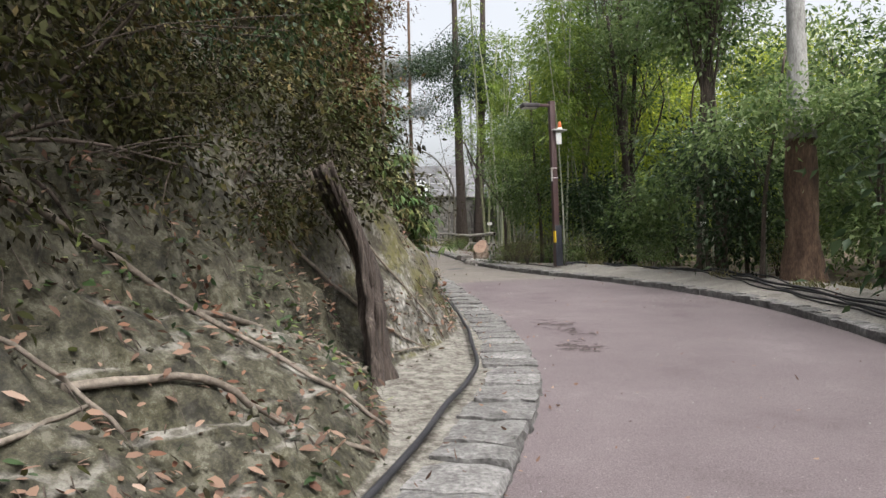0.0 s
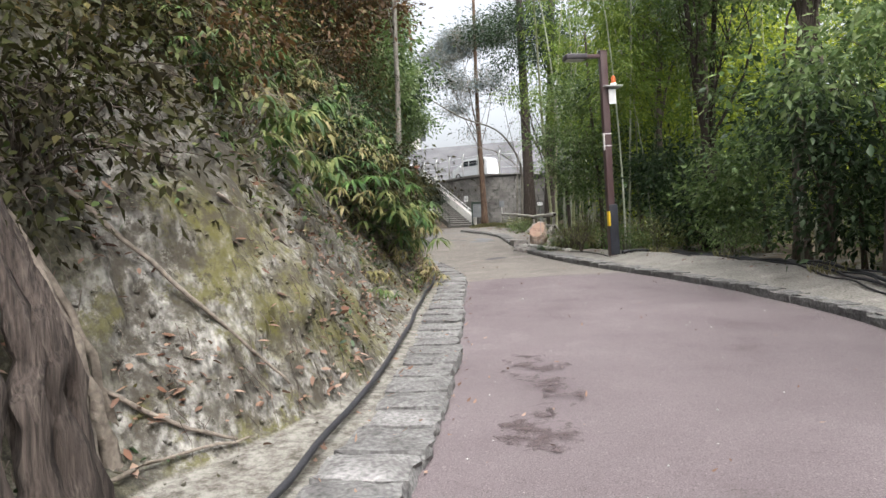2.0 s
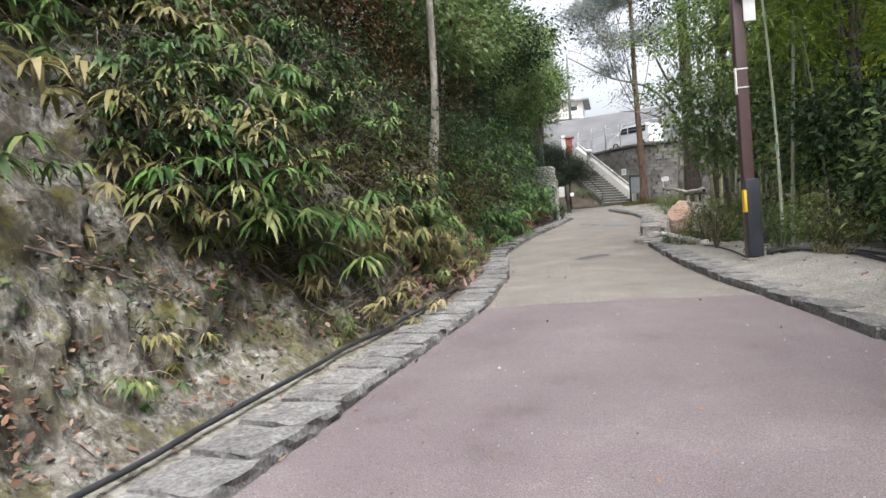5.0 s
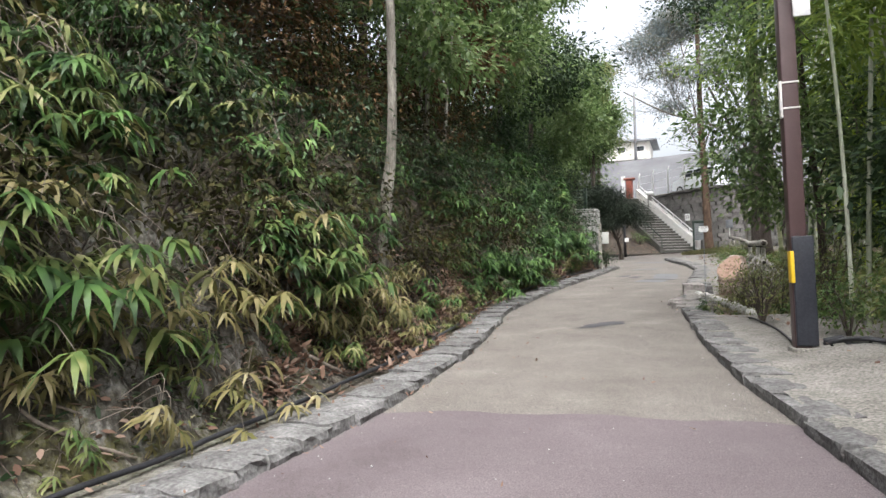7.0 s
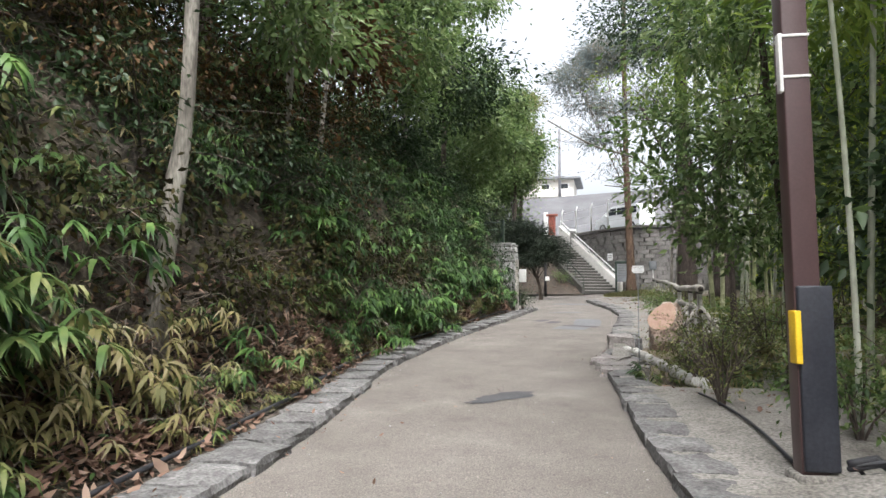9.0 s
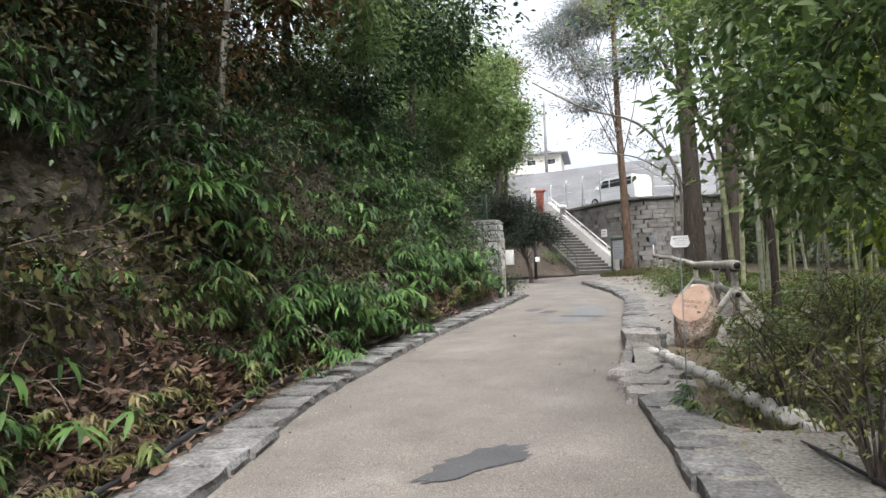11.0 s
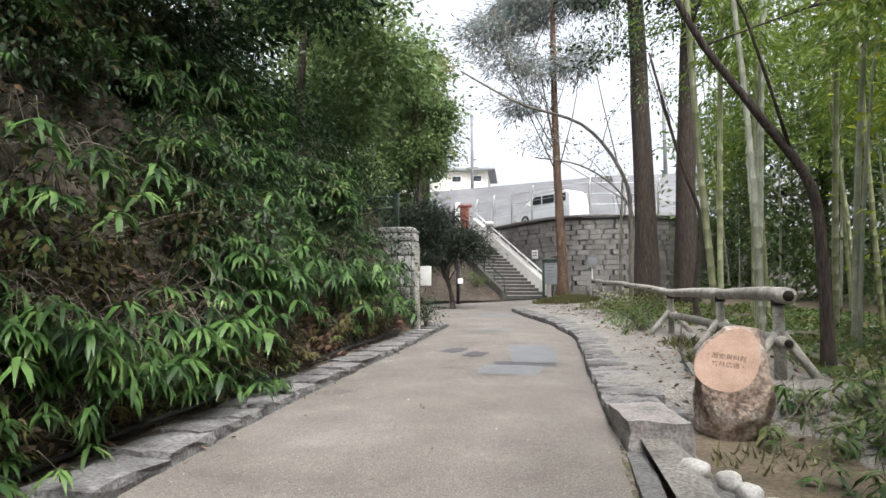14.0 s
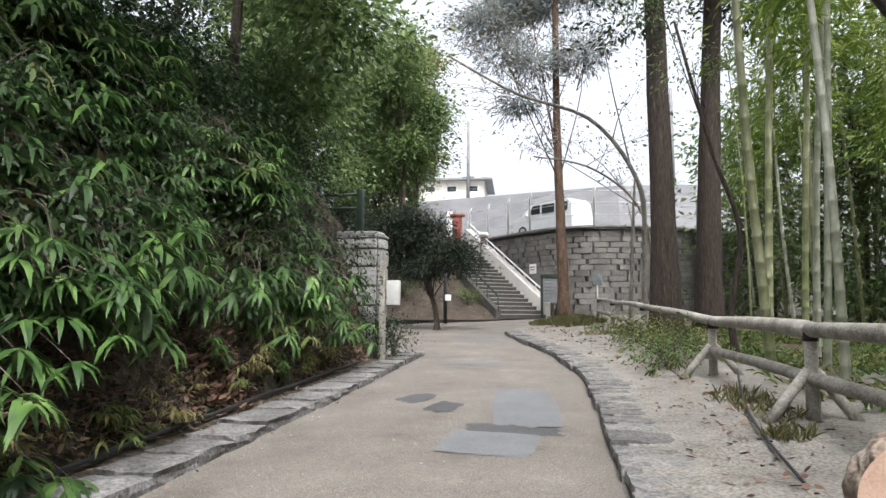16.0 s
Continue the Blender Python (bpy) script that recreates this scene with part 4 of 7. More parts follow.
# stone gate wall at the bank's end
gate_wall = tagged(part("wall_stone_end", box_bm(1.72, 0.44, 2.5, (-3.74, 38.62, 1.62)), MORTAR, smooth=False), "short end wall of squared pale granite blocks", "stone wall", kind="structure")
gb = [block_mesh("granite_block", 1.0, 0.12, 1.0, i + 20, GRANITE, 0.12, 1) for i in range(4)]
gs_side = [block_mesh("granite_block", 0.12, 1.0, 1.0, i + 30, GRANITE, 0.12, 1) for i in range(3)]
rng = random.Random(11)
z = 0.42
while z < 2.85:
    h = 0.2 if z > 2.62 else rng.uniform(0.34, 0.46)
    h = min(h, 2.9 - z)
    x = -4.62
    while x < -2.9:
        w = min(rng.uniform(0.36, 0.6), -2.88 - x)
        if -2.88 - (x + w) < 0.2:
            w = -2.88 - x
        ob = new("granite_block", rng.choice(gb))
        ob.parent = gate_wall
        ob.matrix_basis = Matrix.Translation((x + w / 2, 38.39, z + h / 2)) @ Matrix.Diagonal((w - 0.02, 1, h - 0.02, 1))
        x += w
    ob = new("granite_block", rng.choice(gs_side))
    ob.parent = gate_wall
    ob.matrix_basis = Matrix.Translation((-2.87, 38.64, z + h / 2)) @ Matrix.Diagonal((1, 0.42, h - 0.02, 1))
    z += h
gb_top = new("granite_block", block_mesh("granite_block", 1.78, 0.52, 0.1, 44, GRANITE, 0.2, 2))
gb_top.parent = gate_wall
gb_top.matrix_basis = Matrix.Translation((-3.74, 38.62, 2.91))
rail = thing("iron_railing", "dark green iron railing above the stone end wall", "railing")
for x, h in ((-3.32, 0.86), (-4.22, 0.95)):
    part("post", box_bm(0.12, 0.12, h, (x, 38.6, 2.95 + h / 2), 0.015), GREENIRON, rail)
for zz in (3.72, 3.45):
    part("rail", tube_bm([(-4.22, 38.6, zz), (-3.32, 38.6, zz)], [0.03, 0.03], 8), GREENIRON, rail)
    part("rail", tube_bm([(-4.22, 38.6, zz + 0.05), (-5.4, 38.0, zz + 0.6), (-7.2, 37.4, zz + 1.2)], [0.03] * 3, 8), GREENIRON, rail)

# wooden marker post with grey box
mk = thing("marker_post", "weathered wooden post with a pale grey box", "post", Matrix.Translation((-2.6, 37.95, float(gz(37.95)) + 0.06)))
part("shaft", box_bm(0.1, 0.1, 1.78, (0, 0, 0.89), 0.012), LOG, mk)
part("box", box_bm(0.24, 0.12, 0.44, (0.2, 0, 1.22), 0.015), SIGNGREY, mk, "pale grey box")
part("bracket", box_bm(0.1, 0.03, 0.04, (0.07, -0.03, 1.3)), STEEL, mk)

# ---- lamp post ----
lamp = thing("lamp_post", "brown square steel lamp post with a black wrapped base", "lamp post", Matrix.Translation((4.2, 21.0, -0.12)) @ Matrix.Rotation(radians(-0.8), 4, "Y") @ Matrix.Rotation(radians(14), 4, "Z"))
part("pole", box_bm(0.165, 0.165, 4.86, (0, 0, 2.43), 0.012), POSTBROWN, lamp)
part("cap", box_bm(0.18, 0.18, 0.03, (0, 0, 4.87), 0.008), POSTBROWN, lamp)
part("base_cover", box_bm(0.215, 0.225, 1.18, (0.035, 0.0, 0.66), 0.015), COVER, lamp, "black sheet cover round the base")
part("warning_tape", box_bm(0.04, 0.12, 0.34, (-0.083, -0.075, 0.92), 0.008), YELLOW, lamp, "yellow warning strip")
for zz in (2.92, 2.64):
    part("band", box_bm(0.178, 0.178, 0.02, (0, 0, zz), 0.004), WHITEBAND, lamp, "white steel strap")
part("strap_plate", box_bm(0.025, 0.06, 0.4, (-0.095, -0.055, 2.74), 0.004), WHITEBAND, lamp)
part("arm", box_bm(0.5, 0.09, 0.09, (-0.3, 0, 4.76), 0.012), POSTBROWN, lamp)
head = part("lamp_head", box_bm(0.52, 0.32, 0.13, (-0.68, 0, 4.74), 0.035), LAMPDARK, lamp, "flat dark lamp housing")
part("lens", box_bm(0.4, 0.24, 0.02, (-0.7, 0, 4.67), 0.006), LAMPGLASS, head, "clear lens on the underside")
part("speaker_shelf", box_bm(0.44, 0.34, 0.035, (0.16, -0.05, 4.02), 0.006), SIGNGREY, lamp, "small grey shelf")
part("warning_cap", tube_bm([(0.2, -0.08, 4.04), (0.2, -0.08, 4.1), (0.2, -0.08, 4.24), (0.2, -0.08, 4.28)], [0.062, 0.06, 0.05, 0.02], 12), ORANGE, lamp, "orange and white warning light")
part("light_base", tube_bm([(0.2, -0.08, 4.03), (0.2, -0.08, 4.1)], [0.075, 0.075], 12), WHITE, lamp)
part("plate", box_bm(0.17, 0.03, 0.34, (0.14, -0.12, 3.78), 0.006), WHITE, lamp, "white notice plate")
part("footing", box_bm(0.3, 0.3, 0.1, (0.03, 0, 0.0), 0.03), SAND, lamp)


# ---- stone things on the verge ----
def cut_boulder():
    bd = thing("inscribed_boulder", "rough brown boulder with a smooth carved orange face", "boulder", pose(2.70, 30.06, 0.14, 0, 0, 4) @ Matrix.Scale(0.82, 4))
    bm = bmesh.new()
    bmesh.ops.create_icosphere(bm, subdivisions=5, radius=1.0)
    nrm = Vector((-0.24, -0.86, 0.42)).normalized()
    for v in bm.verts:
        d = v.co.normalized()
        p = Vector((d.x * 0.44 + 0.05 + d.z * 0.04, d.y * 0.44, d.z * 0.54 + 0.45))
        p.z -= max(0.0, -d.z) * 0.42
        p += d * 0.10 * noise.noise(d * 1.6 + Vector((3, 1, 0)))
        v.co = p
    chip = random.Random(8)
    for i in range(14):
        a = chip.uniform(0, 6.28)
        way = Vector((math.cos(a), math.sin(a), chip.uniform(-0.5, 0.75))).normalized()
        reach = max((v.co - Vector((0, 0, 0.48))).dot(way) for v in bm.verts)
        hold = Vector((0, 0, 0.48)) + way * (reach - chip.uniform(0.03, 0.09))
        for v in bm.verts:
            over = (v.co - hold).dot(way)
            if over > 0:
                v.co -= way * over * 0.92
    for v in bm.verts:
        d = v.co - Vector((0, 0, 0.48))
        d.normalize()
        v.co += d * (0.05 * noise.noise(v.co * 7) + 0.03 * noise.noise(v.co * 16))
    centre = Vector((-0.03, -0.17, 0.64))
    geom = bm.verts[:] + bm.edges[:] + bm.faces[:]
    cut = bmesh.ops.bisect_plane(bm, geom=geom, plane_co=centre, plane_no=nrm, clear_outer=True)
    rim = [e for e in cut["geom_cut"] if isinstance(e, bmesh.types.BMEdge)]
    bmesh.ops.holes_fill(bm, edges=rim)
    part("rock", bm, ROCK, bd)
    # the polished face
    rot = nrm.to_track_quat("Z", "Y").to_matrix().to_4x4()
    face = bmesh.new()
    ring, ring2 = [], []
    for i in range(36):
        w = 2 * math.pi * i / 36
        r = 1 + 0.06 * math.sin(3 * w + 1) + 0.05 * math.cos(2 * w)
        ex, ey = 0.365 * r * math.cos(w), 0.315 * r * math.sin(w)
        ex, ey = ex * 0.57 - ey * 0.82, ex * 0.82 + ey * 0.57
        ring.append(face.verts.new((ex, ey, 0.006)))
        ring2.append(face.verts.new((ex * 0.97, ey * 0.97, -0.12)))
    face.faces.new(ring)
    for i in range(36):
        j = (i + 1) % 36
        face.faces.new((ring2[i], ring2[j], ring[j], ring[i]))
    m = Matrix.Translation(centre) @ rot
    bmesh.ops.transform(face, matrix=m, verts=face.verts)
    part("cut_face", face, ROCKFACE, bd, "smooth orange cut face", smooth=False)
    # two carved lines
    up = Vector((0, 0, 1)) - nrm * nrm.z
    up.normalize()
    side = up.cross(nrm)
    turn = Matrix((side, up, nrm)).transposed().to_4x4()
    for words, lift, shift in (("・歴史資料館", 0.02, -0.03), ("竹林広場・", -0.075, 0.0)):
        c = bpy.data.curves.new("carved_line", "FONT")
        c.body, c.size, c.align_x, c.extrude = words, 0.07, "CENTER", 0.001
        c.materials.append(ENGRAVED)
        o = new("carved_line", c)
        o.parent = bd
        o.matrix_basis = Matrix.Translation(centre + nrm * 0.0075 + up * lift + side * shift) @ turn @ Matrix.Rotation(radians(-7), 4, "Z")
    return bd


cut_boulder()


def stone(name, label, x, y, z, sx, sy, sz, seed, material, turn=0.0, group="", soft=0.1):
    bm = bmesh.new()
    bmesh.ops.create_cube(bm, size=1.0)
    bmesh.ops.subdivide_edges(bm, edges=bm.edges, cuts=3, use_grid_fill=True)
    for v in bm.verts:
        c = v.co.copy()
        d = c.normalized()
        r = c * (1 - 0.78 * soft) + d * 0.5 * soft
        p = Vector((r.x * sx, r.y * sy, r.z * sz))
        p += noise.noise_vector(c * 2.2 + Vector((seed, seed * 2, 0))) * 0.10 * min(sx, sy, sz * 2) + noise.noise_vector(c * 6 + Vector((seed, 0, 0))) * 0.03 * min(sx, sy)
        v.co = p * 1.08
    ob = part(name, bm, material, smooth=soft > 0.3)
    ob.matrix_basis = pose(x, y, z, 0, 0, turn)
    return tagged(ob, label, "stone", group)


stone("corner_stone", "squared pale pinkish block ending the flagged edge", 1.95, 29.2, float(gz(29.2)) + 0.03, 0.42, 0.8, 0.36, 3, PALESTONE, 10, "", 0.04)
for i, (x, y, sx, sy, tz) in enumerate([(2.1, 26.92, 0.42, 0.56, 0.11), (2.47, 26.78, 0.26, 0.44, 0.08), (2.24, 26.34, 0.44, 0.5, 0.1), (2.6, 26.3, 0.26, 0.42, 0.07), (2.36, 25.86, 0.46, 0.42, 0.09)]):
    stone("flat_stone", "large pale flat paving stone with broken edges", x, y, float(gz(y)) + tz - 0.1, sx, sy, 0.2, 40 + i, PALESTONE, -12 + 5 * i, "flat stones by the channel", 0.05)
for i, (x, y, sy) in enumerate([(2.16, 28.5, 0.3), (2.27, 27.95, 0.42), (2.42, 27.45, 0.4), (2.58, 27.0, 0.36)]):
    stone("channel_stone", "dark upright stone lining the water channel", x, y, float(gz(y)) - 0.08, 0.14, sy, 0.22, 71 + i, KERB, 14, "stones lining the channel", 0.06)
stone("channel_slab", "narrow grey edging slab between lane and channel", 1.9, 28.05, float(gz(28.05)) - 0.03, 0.12, 1.35, 0.14, 79, KERB, 4, "", 0.03)
rng = random.Random(21)
COBBLES = [(2.2, 28.2), (2.37, 27.98), (2.44, 27.76), (2.54, 27.46), (2.67, 27.16), (2.78, 26.86), (2.9, 26.58), (3.0, 26.28), (3.12, 25.98), (3.22, 25.66), (3.34, 25.36), (3.46, 25.06), (3.56, 24.76)]
for i, (x, y) in enumerate(COBBLES):
    s = rng.uniform(0.105, 0.15) if i not in (1, 2) else 0.11
    stone("cobble", "rounded pale cobble edging the planting", x, y, float(gz(y)) + 0.075, s * 0.95, s * (rng.uniform(1.25, 1.75) if i not in (1, 2) else 1.15), s * 0.9, 90 + i, PEBBLE, 20 + rng.uniform(-22, 26), "cobbles edging the planting", 1.0)

# white flower sign
fs = thing("plant_label", "small white plant name plate on a thin grey stake", "plant label", pose(2.68, 25.5, verge_z(2.68, 25.5) + 0.07, 0, 0, 8))
part("stake", tube_bm([(0, 0.015, -0.24), (0, 0.015, 1.45)], [0.006, 0.006], 8), BOARDGREY, fs)
bm = bmesh.new()
hexa = [(-0.085, -0.02), (-0.06, -0.055), (0.06, -0.055), (0.085, -0.02), (0.075, 0.055), (-0.07, 0.055)]
f0 = [bm.verts.new((x, 0, z)) for x, z in hexa]
f1 = [bm.verts.new((x, 0.012, z)) for x, z in hexa]
bm.faces.new(f0)
bm.faces.new(list(reversed(f1)))
for i in range(6):
    bm.faces.new((f0[i], f1[i], f1[(i + 1) % 6], f0[(i + 1) % 6]))
bmesh.ops.recalc_face_normals(bm, faces=bm.faces)
bmesh.ops.transform(bm, matrix=pose(0, 0, 1.43, -18, 0, 0), verts=bm.verts)
plate = part("plate", bm, WHITE, fs, "white enamel plate", smooth=False)


# ---- log fence ----
FENCE = [(3.36, 31.1), (3.12, 33.3), (2.72, 36.4), (2.05, 42.0), (1.4, 46.2), (0.95, 49.6)]
log_fence = thing("log_fence", "weathered round-log rail fence with crossed braces", "fence")


def fence_z(i, h):
    x, y = FENCE[i]
    return Vector((x, y, verge_z(x, y) + h))


tops = [0.86, 0.79, 0.73, 0.73, 0.73, 0.73]
for i in range(len(FENCE) - 1):
    a, b = fence_z(i, tops[i]), fence_z(i + 1, tops[i + 1])
    d = (b - a).normalized()
    if i == 0:
        a = a - d * 0.3
    r0 = 0.085 if i < 2 else 0.07
    lg = part("rail", tube_bm(smooth_line([a, a.lerp(b, 0.4) + Vector((0, 0, 0.02)), b + d * 0.12], 8), [r0 * (1 - 0.03 * k) for k in range(8)], 12, wobble=0.12, seed=i), LOG, log_fence)
    # solid dark disc stands in for the shade inside the hollow log
    if i == 0:
        part("log_hollow_shade", tube_bm([a - d * 0.004, a - d * 0.001], [r0 * 0.66, r0 * 0.66], 12), HOLLOWSHADE, lg, "dark disc for the shade inside the hollow end")
    if i != 2:
        a2, b2 = fence_z(i, tops[i] * 0.45), fence_z(i + 1, tops[i + 1] * 0.45)
        if i == 0:
            a2 = a2 - d * 0.25
        lg = part("rail", tube_bm(smooth_line([a2, a2.lerp(b2, 0.5) + Vector((0, 0, 0.015)), b2 + d * 0.15], 8), [0.062] * 8, 10, wobble=0.12, seed=i + 9), LOG, log_fence)
        if i == 0:
            part("log_hollow_shade", tube_bm([a2 - d * 0.004, a2 - d * 0.001], [0.043, 0.043], 12), HOLLOWSHADE, lg, "dark disc for the shade inside the hollow end")
for i in range(len(FENCE)):
    b = fence_z(i, 0)
    d = (Vector((*FENCE[min(i + 1, 5)], 0)) - Vector((*FENCE[max(i - 1, 0)], 0))).normalized()
    n = Vector((-d.y, d.x, 0))
    part("post", tube_bm([b - Vector((0, 0, 0.2)), b + Vector((0, 0, tops[i] - 0.03))], [0.06, 0.055], 10, wobble=0.1, seed=i), LOG, log_fence)
    if i in (0, 1, 2):
        for s in (-1, 1):
            part("brace", tube_bm([b + n * 0.42 * s - Vector((0, 0, 0.08)), b + n * 0.03 * s + Vector((0, 0, tops[i] * 0.55))], [0.05, 0.045], 10, wobble=0.1, seed=i + s), LOG, log_fence)
    part("lashing", tube_bm([b + Vector((0, 0, tops[i] - 0.1)), b + Vector((0, 0, tops[i] - 0.02))], [0.068, 0.068], 10), BLACK, log_fence, "dark twine lashing")


# ---- hoses and cables ----
def lay(name, label, pts, r, material=BLACK, sides=8, cat="hose"):
    return tagged(part(name, tube_bm(pts, [r] * len(pts), sides), material), label, cat)


pts = []
for y in np.arange(4.2, 37.0, 0.22):
    x = float(left_edge(y)) - KERB_W - 0.10 + 0.06 * nz(y * 0.7, 4)
    pts.append((x, y, float(gz(y)) + 0.155 + 0.02 * nz(y * 1.3, 8)))
pts = [(pts[0][0] - 0.9, 2.6, pts[0][2] - 0.02), (pts[0][0] - 0.4, 3.5, pts[0][2] - 0.01)] + pts
lay("drain_hose", "black rubber hose lying along the bank's foot", pts, 0.021)
CABLE = [(4.4, 20.95), (4.9, 21.0), (5.5, 20.6), (6.0, 19.7), (6.25, 18.5), (6.45, 17.4), (6.55, 15.6), (6.55, 13.6), (6.4, 11.4), (6.15, 9.4), (5.9, 7.6), (5.4, 5.4)]
for k in range(5):
    pts = []
    for j, p in enumerate(smooth_line([(x, y, 0) for x, y in CABLE], 70)):
        x = p.x + (0.09 * (k - 2) + 0.16 * nz(p.y * 0.9, k * 3.3)) * min(1.0, j / 6)
        y = p.y + 0.12 * nz(p.y * 0.7, k * 5.1) * min(1.0, j / 6)
        pts.append((x, y, verge_z(x, y) + 0.022 + 0.014 * k + 0.05 * max(0.0, nz(y * 0.8, k * 2.0))))
    lay("power_cable", "black cable snaking over the sandy verge", pts, (0.014, 0.02, 0.015, 0.024, 0.013)[k], cat="cable")
pts = smooth_line([(4.15, 21.2, verge_z(4.15, 21.2) + 0.03), (3.9, 22.6, verge_z(3.9, 22.6) + 0.03), (3.5, 24.0, verge_z(3.5, 24.0) + 0.03), (3.25, 25.2, verge_z(3.25, 25.2) + 0.03)], 16)
lay("power_cable", "black cable leading from the lamp post into the shrubs", pts, 0.014, cat="cable")
pts = smooth_line([(2.75, 34.8, verge_z(2.75, 34.8) + 0.25), (2.6, 33.4, verge_z(2.6, 33.4) + 0.05), (2.55, 31.6, verge_z(2.55, 31.6) + 0.03), (2.75, 30.3, verge_z(2.75, 30.3) + 0.03)], 18)
lay("power_cable", "thin black cable running under the log fence", pts, 0.012, cat="cable")

# slim stakes on the verge
for x, y, h, cap in ((7.0, 17.4, 1.15, True), (7.75, 18.6, 0.9, False), (7.9, 18.4, 0.95, False), (7.6, 15.7, 1.35, True)):
    st = thing("white_stake", "slim pale stake standing in the verge", "stake", Matrix.Translation((x, y, verge_z(x, y))), group="pale stakes")
    part("shaft", tube_bm([(0, 0, 0), (0, 0, h)], [0.03, 0.028], 8), PALECULM, st)
    if cap:
        part("cap", box_bm(0.1, 0.1, 0.13, (0, 0, h), 0.02), WHITE, st, "white cap")

tx = bpy.data.curves.new("plate_text", "FONT")
tx.body, tx.size, tx.align_x, tx.extrude = "モチツツジ", 0.026, "CENTER", 0.0005
tx.materials.append(ENGRAVED)
tob = new("plate_text", tx)
tob.parent = fs
tob.matrix_basis = pose(0, 0, 1.43, -18, 0, 0) @ pose(0, -0.002, 0.018, 90, 0, 0)
for k, (zz, w) in enumerate(((0.006, 0.10), (-0.014, 0.07), (-0.034, 0.10))):
    bm = box_bm(w, 0.002, 0.004, (0, -0.002, zz))
    bmesh.ops.transform(bm, matrix=pose(0, 0, 1.43, -18, 0, 0), verts=bm.verts)
    part("text_line", bm, SIGNGREY, fs, smooth=False)


# ---- leaves ----
def leaf_arrays(base, way, up, length, width, droop=0.0, segs=1):
    """Vertices and triangles of leaves from arrays: base, direction, upper side, length, width."""
    n = len(base)
    way = way / np.linalg.norm(way, axis=1, keepdims=True)
    side = np.cross(way, up)
    side /= np.linalg.norm(side, axis=1, keepdims=True) + 1e-9
    nor = np.cross(side, way)
    L, W = length[:, None], width[:, None]
    if segs == 1:
        v = np.stack([base, base + way * L * 0.45 + side * W * 0.5 + nor * W * 0.12, base + way * L + nor * (-droop * L), base + way * L * 0.45 - side * W * 0.5 + nor * W * 0.12], 1)
        f = np.array([[0, 1, 2], [0, 2, 3]])
        k = 4
    else:
        dn = np.array([0, 0, -1.0])
        m1 = base + way * L * 0.3 + dn * (droop * 0.10) * L
        m2 = base + way * L * 0.7 + dn * (droop * 0.45) * L
        tip = base + way * L * 0.96 + dn * (droop * 0.95) * L
        v = np.stack([base, m1 + side * W * 0.5, m1 - side * W * 0.5, m2 + side * W * 0.38, m2 - side * W * 0.38, tip], 1)
        f = np.array([[0, 1, 2], [1, 3, 2], [3, 4, 2], [3, 5, 4]])
        k = 6
    faces = (f[None] + (np.arange(n) * k)[:, None, None]).reshape(-1, 3)
    return v.reshape(-1, 3), faces


def unit(a):
    return a / (np.linalg.norm(a, axis=1, keepdims=True) + 1e-9)


def cloud(rng, blobs, n, size, clump=26, flat=0.0, aspect=0.45, hang=0.2, shell=0.55, loose=3.2):
    """Leaves in clumps through a set of ellipsoids (x, y, z, rx, ry, rz)."""
    vol = np.array([b[3] * b[4] * b[5] for b in blobs]) ** 0.8
    nc = max(1, n // clump)
    pick = rng.choice(len(blobs), nc, p=vol / vol.sum())
    B = np.array(blobs)[pick]
    d = unit(rng.normal(size=(nc, 3)))
    rad = rng.uniform(shell, 1.0, nc)[:, None] ** 0.7 * rng.uniform(0.75, 1.12, nc)[:, None]
    C = B[:, :3] + d * B[:, 3:] * rad
    spread = size * loose * rng.uniform(0.6, 1.4, nc)
    own = np.repeat(np.arange(nc), clump)
    m = len(own)
    off = rng.normal(size=(m, 3)) * spread[own][:, None] * np.array([1, 1, 0.55])
    base = C[own] + off
    way = unit(d[own] * 0.6 + unit(off) * 0.7 + rng.normal(size=(m, 3)) * 0.5 + np.array([0, 0, -hang]))
    up = unit(rng.normal(size=(m, 3)) * (0.6 - flat * 0.4) + np.array([0, 0, 1.0]) + d[own] * 0.4)
    L = size * rng.uniform(0.65, 1.3, m)
    return leaf_arrays(base, way, up, L, L * aspect, 0.15)


def limbs_bm(rng, bm, start, ends, r, sides=6, sag=0.15):
    for e in ends:
        a, b = Vector(start), Vector(e)
        mid = a.lerp(b, 0.5) + Vector((rng.normal() * 0.12, rng.normal() * 0.12, sag)) * (b - a).length * 0.5
        pts = smooth_line([a, mid, b], 6)
        tube_bm(pts, [r * (1 - 0.15 * i) for i in range(6)], sides, bm, wobble=0.2)
    return bm


